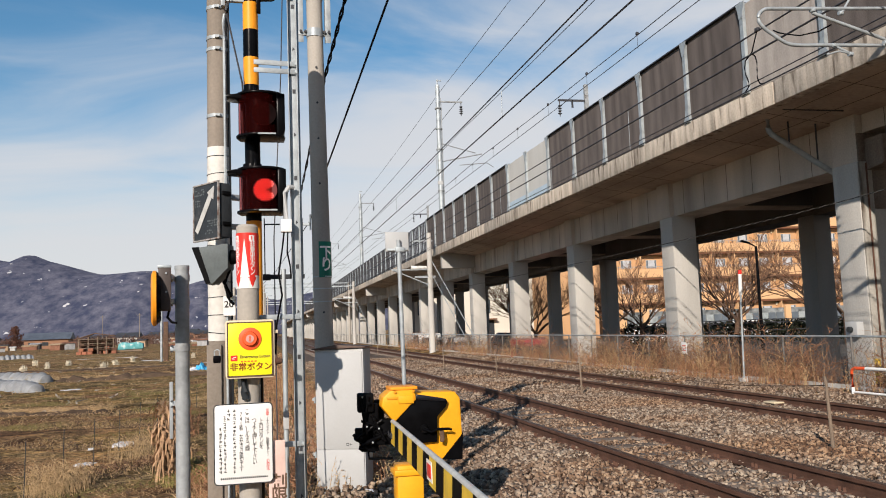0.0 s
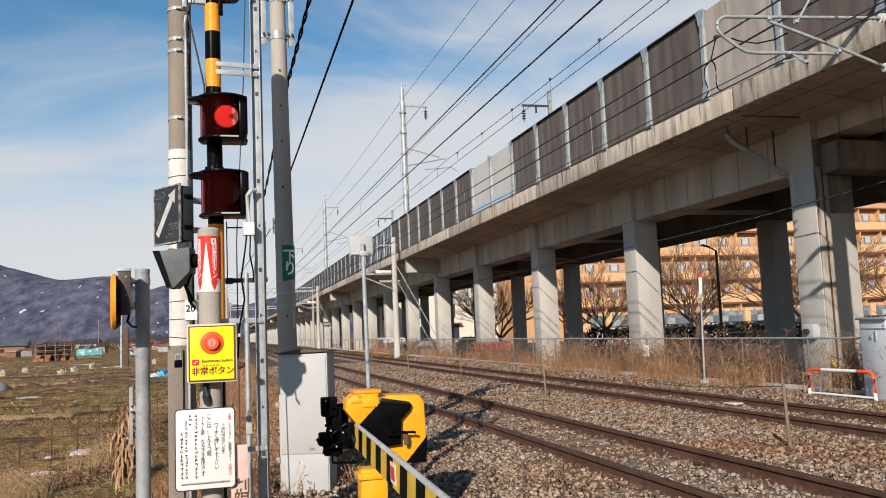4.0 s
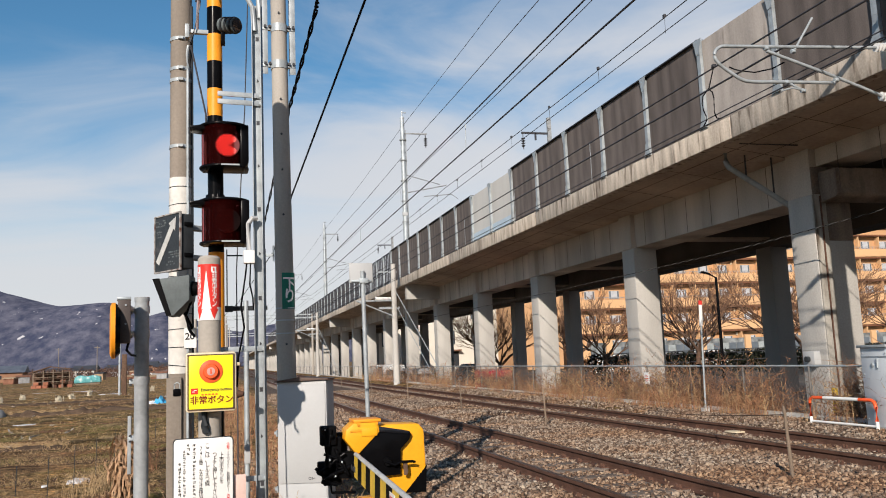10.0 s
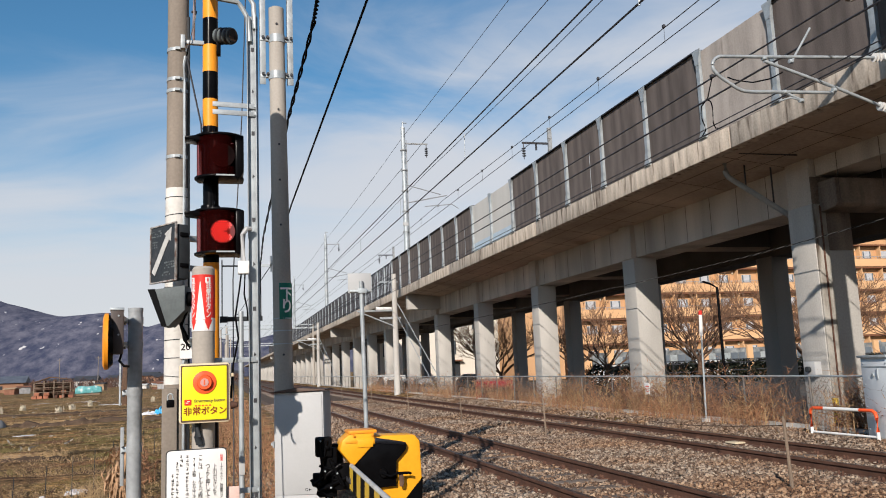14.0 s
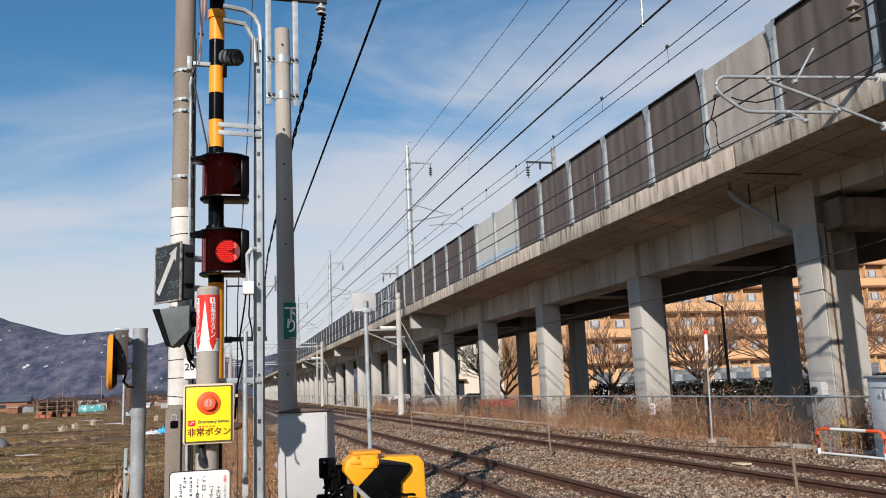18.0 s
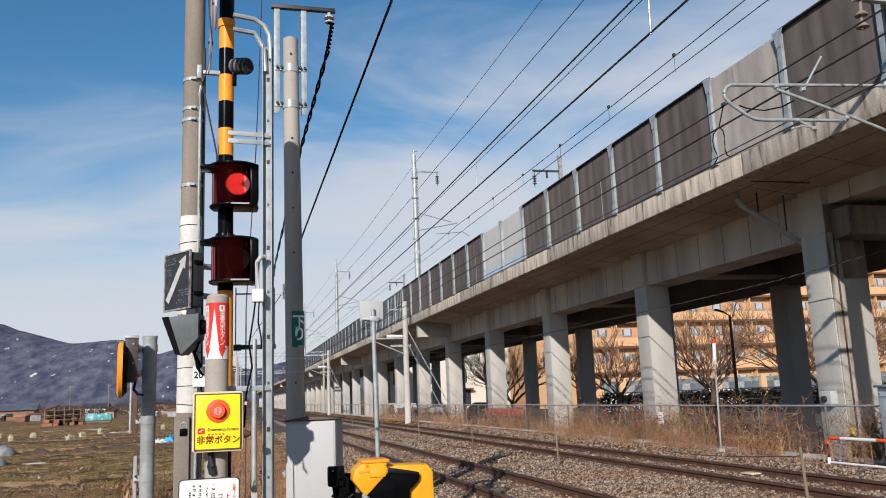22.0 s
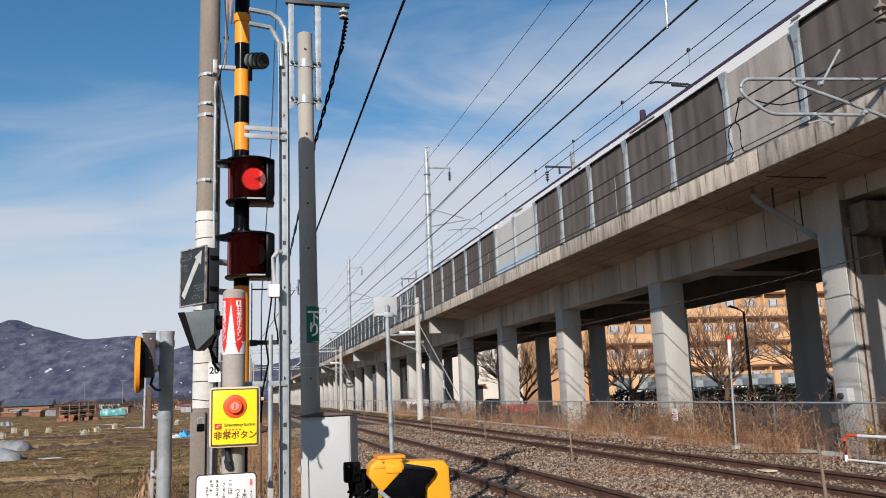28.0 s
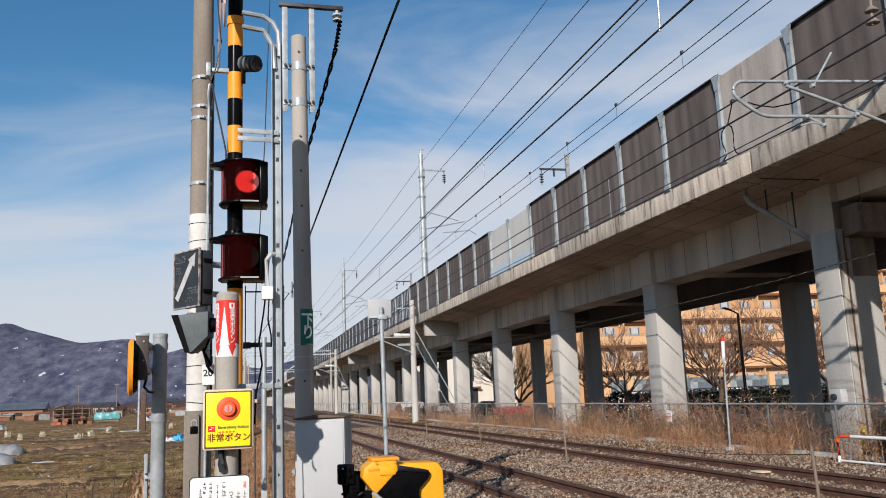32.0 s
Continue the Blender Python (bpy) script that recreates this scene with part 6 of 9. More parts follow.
    for y, r in ((7.15, 0.012), (13.5, 0.006), (19.0, 0.006), (25.0, 0.006)):
        wire([(4.15, y, 4.94), (4.16, y, 5.43)], r, M["galv"], "dropper", "pale dropper between the wires of the near track", "overhead wire", "droppers")
    for lab, pts in (("black looped jumper cable below the messenger wire", [(8.0, 11.83, 5.69), (8.0, 12.0, 5.62), (8.0, 12.04, 5.50), (8.0, 12.02, 5.38), (8.0, 11.96, 5.26), (8.0, 11.95, 5.17), (8.0, 12.06, 5.10)]),
                     ("black looped jumper cable below the messenger wire", [(8.0, 11.81, 5.68), (8.0, 11.72, 5.60), (8.0, 11.69, 5.49), (8.0, 11.70, 5.36), (8.0, 11.71, 5.24), (8.0, 11.66, 5.13), (8.0, 11.55, 5.09)]),
                     ("black sagging jumper cable on the overhead line", [(8.0, 11.2, 5.85), (8.0, 11.06, 5.76), (8.0, 10.92, 5.69), (8.0, 10.58, 5.54), (8.0, 10.16, 5.45), (8.0, 9.89, 5.45)]),
                     ("thin hanger between two overhead wires", [(8.0, 11.62, 6.02), (8.0, 11.81, 5.69)])):
        wire(pts, 0.011, M["black_matt"], "jumper_cable", lab)
    solo("wire_clamp", Geo().box(7.97, 8.03, 11.58, 11.66, 5.99, 6.05), M["steel_dark"], "dark wire clamp on the messenger wire", "clamp", bevel=0.01)
    # dashed tension cable under the deck, in the light
    for ph, mk, lab in ((0.0, "mesh_wire", "pale strand of the twisted cable before the columns"), (math.pi, "black_matt", "black strand of the twisted cable before the columns")):
        q = []
        for n in range(440):
            y = 8.0 + 0.09 * n
            z = float(np.interp(y, (8.0, 12.5, 14.3, 15.6, 18.0, 21.0, 27.3, 48.0), (3.80, 3.63, 3.575, 3.54, 3.52, 3.512, 3.511, 3.62)))
            q.append((11.45 + 0.007 * math.cos(ph + 1.45 * n), y, z + 0.007 * math.sin(ph + 1.45 * n)))
        wire(q, 0.007, M[mk], "column_cable", lab, n=5)


def build_pole_lines():
    d = [Vector((0.2003, 1, 0.5209)), Vector((0.0820, 1, 0.2041))]
    eye = Vector((0, 0, 1.353))
    wire([eye + d[0] * 7.6, eye + d[0] * 9.2 * 0.97 + (d[1] - d[0]) * 0.9, eye + d[1] * 15.5, eye + Vector((0.060, 1, 0.135)) * 26, (0.9, 50, 5.0), (-0.2, 80, 5.65)], 0.016, M["black_matt"], "power_cable", "thick black overhead cable running away along the line")
    tw = [(0.1212, 0.482, 9.0), (0.1148, 0.444, 9.3), (0.0789, 0.3085, 12.5), (0.0479, 0.1644, 22.0), (0.043, 0.12, 34.0)]
    pts = []
    for (a, b, y), (a2, b2, y2) in zip(tw, tw[1:]):
        for i in range(24):
            k = i / 24
            yy = y + (y2 - y) * k
            pts.append(Vector(((a * y + (a2 * y2 - a * y) * k), yy, 1.353 + b * y + (b2 * y2 - b * y) * k)))
    for ph in (0.0, math.pi):
        q = [p + 0.016 * Vector((math.cos(ph + 0.9 * i), 0, math.sin(ph + 0.9 * i))) for i, p in enumerate(pts)]
        wire(q, 0.014, M["black_matt"], "twisted_cable", "black twisted cable hanging from the pole insulator", n=5)
    # distant line poles on the field side
    for k, (x, y, h) in enumerate(((-0.55, 58, 5.6), (-0.2, 80, 6.2), (0.6, 105, 7.0), (-1.4, 46, 4.4), (1.2, 140, 8.0))):
        p = thing("line_pole", x, y, -0.5, 0, "distant slim grey line pole with cross arms", "utility pole", "line poles along the railway")
        part("shaft", Geo().cyl((0, 0, 0), (0, 0, h), 0.12, 0.08, 10), M["pole"], p, smooth=True)
        part("cross_arm", Geo().box(-0.9, 0.9, -0.04, 0.04, h - 0.5, h - 0.42), M["galv_old"], p)
        part("cross_arm", Geo().box(-0.6, 0.6, -0.04, 0.04, h - 1.1, h - 1.03), M["galv_old"], p)
    for y, z in ((95.0, 7.2), (150.0, 7.2)):
        g = thing("line_gantry", 0.4, y, -0.3, 0, "distant steel gantry over the railway line", "gantry", "gantries over the line")
        part("leg", Geo().cyl((0, 0, 0), (0, 0, z), 0.14, 0.12, 10), M["pole"], g)
        part("leg", Geo().cyl((9.6, 0, 0), (9.6, 0, z), 0.14, 0.12, 10), M["pole"], g)
        part("beam", Geo().box(0, 9.6, -0.1, 0.1, z - 0.5, z - 0.35).box(0, 9.6, -0.1, 0.1, z - 0.1, z), M["galv_old"], g)


def hang_pole_wire():
    wire([(0.245, 7.6, 5.45), (0.237, 7.6, 5.2), (0.186, 7.6, 3.72), (0.136, 7.6, 2.85), (0.10, 7.6, 2.2), (0.10, 7.55, 0.6), (0.09, 7.5, -0.5)], 0.006, M["steel_dark"], "earth_wire", "thin dark wire running down beside the poles")


def build_viaduct_masts():
    """Masts, arms and wires on the viaduct."""
    for k, (x, y, h) in enumerate(((10.56, 47.0, 9.87), (10.56, 86.5, 9.87), (10.56, 127.3, 9.87), (10.56, 167.7, 9.87))):
        m = thing("catenary_mast", x, y, 5.966, 0, "round galvanised catenary mast on the viaduct edge", "catenary mast", "catenary masts")
        part("shaft", Geo().cyl((0, 0, 0), (0, 0, h), 0.17, 0.13, 14), M["galv_old"], m, "round galvanised shaft", smooth=True)
        part("ladder_rail", Geo().box(0.16, 0.20, -0.05, 0.0, 0.5, h - 0.8), M["steel_grey"], m, "dark side rail")
        for i in range(7):
            part("band", Geo().cyl((0, 0, 0.9 + 1.25 * i), (0, 0, 0.97 + 1.25 * i), 0.20, n=14).box(0.1, 0.22, -0.06, 0.0, 0.9 + 1.25 * i, 0.97 + 1.25 * i), M["steel_grey"], m, smooth=True)
        part("tip", Geo().cyl((0, 0, h - 0.1), (0, 0, h + 0.35), 0.035, n=8).box(-0.05, 0.25, -0.03, 0.03, h + 0.25, h + 0.30), M["galv"], m)
        part("arm", Geo().box(0, 1.5, -0.04, 0.04, h - 1.05, h - 0.97), M["steel_grey"], m, "feeder arm")
        g = Geo().cyl((1.42, 0, h - 1.05), (1.42, 0, h - 1.85), 0.025, n=8)
        for q in range(4):
            g.cyl((1.42, 0, h - 1.30 - 0.13 * q), (1.42, 0, h - 1.35 - 0.13 * q), 0.12, 0.06, 10)
        part("insulator_string", g, M["steel_dark"], m)
        part("cantilever", Geo().tube([(0.1, 0, 5.2), (2.6, 0, 5.7)], 0.035, 8).tube([(0.1, 0, 6.3), (2.2, 0, 5.75)], 0.03, 8).tube([(1.2, 0, 5.0), (2.9, 0, 5.15), (3.3, 0, 4.9)], 0.025, 8), M["steel_grey"], m, smooth=True)
        part("switch_box", Geo().box(-0.2, 0.12, -0.16, -0.1, 3.8, 4.0), M["grey_paint"], m)
    for k, (x, y) in enumerate(((20.3, 47.5), (20.3, 98.0))):
        m = thing("catenary_mast", x, y, 5.7, 0, "far side catenary mast with hanging insulators", "catenary mast", "catenary masts")
        part("shaft", Geo().box(-0.12, 0.12, -0.1, 0.1, 0, 10.6), M["steel_grey"], m)
        part("arm", Geo().box(-1.9, 0.1, -0.05, 0.05, 9.5, 9.62).box(-1.0, -0.9, -0.05, 0.05, 9.1, 9.55), M["steel_dark"], m)
        g = Geo().cyl((-1.8, 0, 9.55), (-1.8, 0, 8.5), 0.03, n=8)
        for q in range(4):
            g.cyl((-1.8, 0, 9.20 - 0.16 * q), (-1.8, 0, 9.14 - 0.16 * q), 0.14, 0.07, 10)
        part("insulator_string", g, M["steel_dark"], m)
    # along the viaduct: feeders on the masts, messenger and contact wires over the near track
    for x, ratio, r, lab in ((11.99, 1.142, 0.017, "feeder"), (10.6, 1.305, 0.012, "earth"), (13.05, 0.766, 0.015, "messenger"), (13.05, 0.722, 0.014, "contact"), (11.9, 0.972, 0.015, "feeder")):
        z = 1.353 + ratio * x
        pts = []
        for a, b in ((-30, 7), (7, 47.0), (47.0, 86.5), (86.5, 127.3), (127.3, 167.7), (167.7, 330)):
            pts += sag((x, a, z + 0.12), (x, b, z + 0.12), 0.16 if lab != "contact" else 0.0, 6)[:-1]
        wire(pts, r, M["steel_dark"], "viaduct_wire", "dark %s wire above the viaduct" % lab, "overhead wire", "overhead wires of the viaduct")
    for y in np.arange(12, 60, 4.6):
        wire([(13.05, y, 1.353 + 0.726 * 13.05), (13.05, y, 1.353 + 0.768 * 13.05)], 0.007, M["steel_dark"], "dropper", "thin dropper wire above the viaduct", "overhead wire", "droppers of the viaduct")
        solo("wire_clamp", Geo().box(13.01, 13.09, y - 0.05, y + 0.05, 1.353 + 0.766 * 13.05 - 0.02, 1.353 + 0.766 * 13.05 + 0.08), M["steel_dark"], "small dark clamp on the messenger wire", "clamp", "clamps of the messenger wire", bevel=0.01)


# ---- beside the viaduct ----
def build_fence():
    f = thing("chain_link_fence", 10.4, 0, -0.06, 0, "galvanised chain link fence grown through with dry weeds", "fence", kind="structure")
    post = Geo().cyl((0, 0, -0.1), (0, 0, 0.97), 0.022, n=10).mesh("fence_post", M["mesh_wire"], smooth=True)
    for k in range(60):
        part("fence_post", post, None, f).location = (0, 9.0 + 2.0 * k, 0)
    part("top_rail", Geo().cyl((0, 5, 0.97), (0, 130, 0.97), 0.018, n=8), M["galv_old"], f, "top rail", smooth=True)
    g = Geo()
    for y in np.arange(4, 62, 0.10):
        for s in (1, -1):
            g.add([(0, y, 0.02), (0, y + 0.0048, 0.02), (0, y + 0.0048 + 0.93 * s * 0.8, 0.95), (0, y + 0.93 * s * 0.8, 0.95)], [(0, 1, 2, 3)])
            g.add([(0.0022, y, 0.02), (-0.0022, y, 0.02), (-0.0022, y + 0.93 * s * 0.8, 0.95), (0.0022, y + 0.93 * s * 0.8, 0.95)], [(0, 1, 2, 3)])
    tagged(part("wire_mesh", g, M["mesh_wire"], f, "woven wire mesh"), kind="stuff")
    kerb = Geo().box(10.32, 10.48, 4, 130, -0.9, 0.03)
    tagged(part("fence_kerb", kerb, M["concrete_col"]), "low concrete kerb under the fence", "kerb", kind="structure")


def stalks(name, count, place, h0, h1, thick, material, label, lean=0.35, twigs=4, seed=1):
    """A stand of dry stalks with side twigs, as thin three-sided blades."""
    rng = random.Random(seed)
    v, f = [], []
    def blade(a, b, w):
        k = len(v)
        d = (b - a).normalized()
        u = d.cross(Vector((rng.uniform(-1, 1), rng.uniform(-1, 1), 0.1))).normalized() * w
        w2 = d.cross(u).normalized() * w
        v.extend([a + u, a - u * 0.5 + w2, a - u * 0.5 - w2, b])
        f.extend([(k, k + 1, k + 3), (k + 1, k + 2, k + 3), (k + 2, k, k + 3)])
    for i in range(count):
        x, y, z = place(rng)
        h = rng.uniform(h0, h1)
        a = Vector((x, y, z - 0.03))
        mid = a + Vector((rng.uniform(-lean, lean) * h * 0.4, rng.uniform(-lean, lean) * h * 0.4, h * 0.55))
        b = mid + Vector((rng.uniform(-lean, lean) * h, rng.uniform(-lean, lean) * h, h * rng.uniform(0.2, 0.5)))
        blade(a, mid + (mid - a) * 0.1, thick)
        blade(mid, b, thick * 0.7)
        for t in range(twigs):
            s = a.lerp(mid, rng.uniform(0.4, 1.0)) if t % 2 else mid.lerp(b, rng.uniform(0.0, 0.8))
            blade(s, s + Vector((rng.uniform(-1, 1), rng.uniform(-1, 1), rng.uniform(0.0, 0.8))) * h * rng.uniform(0.10, 0.25), thick * rng.uniform(0.5, 1.3))
    ob = part(name, big(name, [tuple(p) for p in v], f, material))
    return tagged(ob, label, "dry plants", kind="stuff")


def grow_weeds():
    def along(x0, x1, y0, y1, z):
        def at(r):
            x, y = r.uniform(x0, x1), y0 + (y1 - y0) * r.random() ** 1.5
            while x > 9 and r.random() < 0.92 and noise.noise((y * 0.55, x * 0.6, 7.3)) + 0.4 * noise.noise((y * 2.3, x, 1.0)) < (0.02 if y > 17 else -0.12):
                x, y = r.uniform(x0, x1), y0 + (y1 - y0) * r.random() ** 1.5
            y += 9 if x > 9 and 27 < y < 35 and r.random() < 0.15 else 0
            return x, y, gz(x, y) if x > 9 else z
        return at
    stalks("fence_weeds", 4800, along(10.5, 11.3, 8.5, 60, -0.06), 0.7, 1.7, 0.0058, M["weed"], "tall red brown dead weeds behind the fence", seed=2, twigs=6)
    stalks("fence_weeds", 2400, along(9.75, 10.3, 8.5, 60, -0.06), 0.2, 0.6, 0.0048, M["weed"], "low red brown dead weeds before the fence", seed=3)
    stalks("fence_straw", 1900, along(9.7, 11.4, 8.5, 70, -0.06), 0.2, 0.75, 0.005, M["straw"], "straw coloured dead grass along the fence", seed=4)
    stalks("fence_tangle", 3400, along(10.45, 11.3, 8.5, 46, -0.06), 0.5, 1.15, 0.0050, mat("dark_brown_twig", (0.17, 0.088, 0.05), 0.9, dark=0.5, light=1.6, scale=3, bump=0), "tangled dark brown twigs behind the fence", seed=45, lean=1.1, twigs=9)
    stalks("fence_straw", 900, along(10.1, 11.2, 8.5, 46, -0.06), 0.5, 1.25, 0.0050, M["straw"], "upright straw coloured stalks along the fence", seed=44, lean=0.14, twigs=3)
    # between track and field
    stalks("verge_weeds", 2600, along(-0.4, 1.3, 8.6, 60, -0.22), 0.15, 0.5, 0.006, M["weed"], "red brown dead grass on the verge", seed=5)
    stalks("verge_straw", 1500, along(-0.6, 1.4, 8.3, 60, -0.24), 0.1, 0.45, 0.005, M["straw"], "straw coloured grass on the verge", seed=6)
    stalks("verge_straw", 900, lambda r: (lambda x, y: (x, y, gz(x, y)))(r.uniform(-0.9, 0.42), r.uniform(6.6, 9.2)), 0.08, 0.42, 0.0035, M["straw"], "straw coloured grass round the crossing poles", seed=61)
    stalks("verge_weeds", 500, lambda r: (lambda x, y: (x, y, gz(x, y)))(r.uniform(-0.5, 0.35), r.uniform(7.2, 9.6)), 0.15, 0.55, 0.004, M["weed"], "red brown dead weeds round the crossing poles", seed=62, twigs=6)
    # tufts in the near field
    def tuft(cx, cy, r):
        def at(rng):
            a, d = rng.uniform(0, 6.283), r * rng.random() ** 0.7
            x, y = cx + d * math.cos(a), cy + 1.6 * d * math.sin(a)
            return x, y, gz(x, y)
        return at
    stalks("dry_grass_tuft", 480, tuft(-2.6, 11.6, 0.42), 0.22, 0.55, 0.004, M["straw"], "dense tuft of dry straw grass in the field", seed=7, lean=0.45, twigs=1)
    stalks("dry_grass_tuft", 160, tuft(-2.0, 14.2, 0.5), 0.2, 0.55, 0.004, M["straw"], "thin tuft of dry straw grass", seed=8, lean=0.3, twigs=1)
    corn = mat("dry_leaf_brown", (0.38, 0.235, 0.135), 0.9, dark=0.55, light=1.5, scale=5, bump=0)
    rg = random.Random(19)
    v, f = [], []
    for i in range(70):
        x, y, z = tuft(-1.16, 10.9, 0.13)(rg)
        h = rg.uniform(0.55, 1.12)
        foot = Vector((x, y, z - 0.03))
        tip = foot + Vector((rg.uniform(-0.12, 0.12), rg.uniform(-0.1, 0.1), h))
        for j in range(9):
            q = foot.lerp(tip, rg.uniform(0.2, 1.0))
            a = rg.uniform(0, 6.283)
            out = Vector((math.cos(a), math.sin(a), 0))
            side = Vector((-out.y, out.x, rg.uniform(-0.4, 0.4))) * rg.uniform(0.008, 0.017)
            L = rg.uniform(0.10, 0.26)
            line = [q, q + out * L * 0.35 + Vector((0, 0, L * 0.22)), q + out * L * 0.62 - Vector((0, 0, L * 0.15)), q + out * L * 0.68 - Vector((0, 0, L * 0.75))]
            k = len(v)
            for n, p in enumerate(line):
                w = (0.5, 1.0, 0.9, 0.15)[n]
                v.extend([tuple(p + side * w), tuple(p - side * w)])
            f.extend([(k + 2 * n, k + 2 * n + 1, k + 2 * n + 3, k + 2 * n + 2) for n in range(3)])
    tagged(part("dead_leaves", big("dead_leaves", v, f, corn)), "pale brown drooping leaves of dead plants", "dry plants", kind="stuff")
    stalks("dead_shrub", 45, tuft(-1.16, 10.9, 0.12), 0.35, 1.08, 0.010, corn, "rusty brown dead leafy plants beside the post", seed=9, lean=0.28, twigs=12)
    stalks("dead_shrub", 60, tuft(-1.45, 16.0, 0.3), 0.3, 0.8, 0.007, M["weed"], "rusty brown dead shrub at the field edge", seed=10, twigs=8)
    stalks("dead_shrub", 110, tuft(-0.55, 9.0, 0.3), 0.2, 0.6, 0.005, M["weed"], "rusty brown dead grass beside the poles", seed=12, twigs=5)
    stalks("field_stubble", 15000, lambda r: (lambda x, y: (x, y, gz(x, y)))(-r.uniform(1.0, 9.0), r.uniform(8.5, 26)), 0.03, 0.11, 0.005, M["straw"], "short dry stubble on the field", seed=13, lean=0.9, twigs=1)
    stalks("field_stubble", 16000, lambda r: (lambda x, y: (x, y, gz(x, y)))(-r.uniform(0.2, 60) * r.uniform(0.3, 1), 22 + 110 * r.random() ** 1.6), 0.04, 0.16, 0.014, M["straw"], "short dry grass on the far field", seed=14, lean=0.9, twigs=1)
    stalks("field_clods", 5000, lambda r: (lambda x, y: (x, y, gz(x, y)))(-r.uniform(0.8, 9.0), r.uniform(8.5, 24)), 0.03, 0.10, 0.012, M["bark"], "dark brown dead leaves on the field", seed=15, lean=1.2, twigs=2)
    stalks("verge_grass", 2600, tuft(-0.80, 11.2, 0.55), 0.06, 0.24, 0.004, mat("yellow_green_grass", (0.22, 0.185, 0.065), 0.9, dark=0.6, light=1.5, scale=3, bump=0), "thick yellow green grass at the field edge", seed=83, lean=0.7, twigs=1)
    # mats of olive grass and heaps of brown litter in uneven patches
    pr = random.Random(77)
    spots = [(-pr.uniform(0.7, 13), pr.uniform(8.6, 34), pr.uniform(0.3, 1.3), pr.uniform(0.15, 0.5)) for k in range(90)]

    def patchy(first, last):
        def at(r):
            cx, cy, a, b = spots[r.randrange(first, last)]
            x, y = cx + r.gauss(0, a * 0.5), cy + r.gauss(0, b * 0.5)
            return min(x, -0.4), max(y, 8.4), gz(x, y)
        return at
    stalks("field_grass", 14000, patchy(0, 45), 0.03, 0.15, 0.006, mat("olive_winter_grass", (0.20, 0.165, 0.06), 0.9, dark=0.6, light=1.4, scale=3, bump=0), "low mats of olive winter grass on the field", seed=81, lean=0.8, twigs=1)
    stalks("field_litter", 9000, patchy(45, 90), 0.03, 0.12, 0.010, mat("brown_plant_litter", (0.17, 0.095, 0.055), 0.95, dark=0.5, light=1.5, scale=3, bump=0), "brown heaps of dead plant litter on the field", seed=82, lean=1.3, twigs=2)
    # thin stakes of a field fence
    for k in range(9):
        x, y = -2.9 + 0.16 * k, 11.2 + 1.3 * k
        solo("field_stake", Geo().cyl((x, y, gz(x, y) - 0.1), (x + 0.02, y, gz(x, y) + 0.72), 0.007, 0.006, 6), M["grey_dark"], "thin dark fence stake in the field", "stake", "stakes in the field")


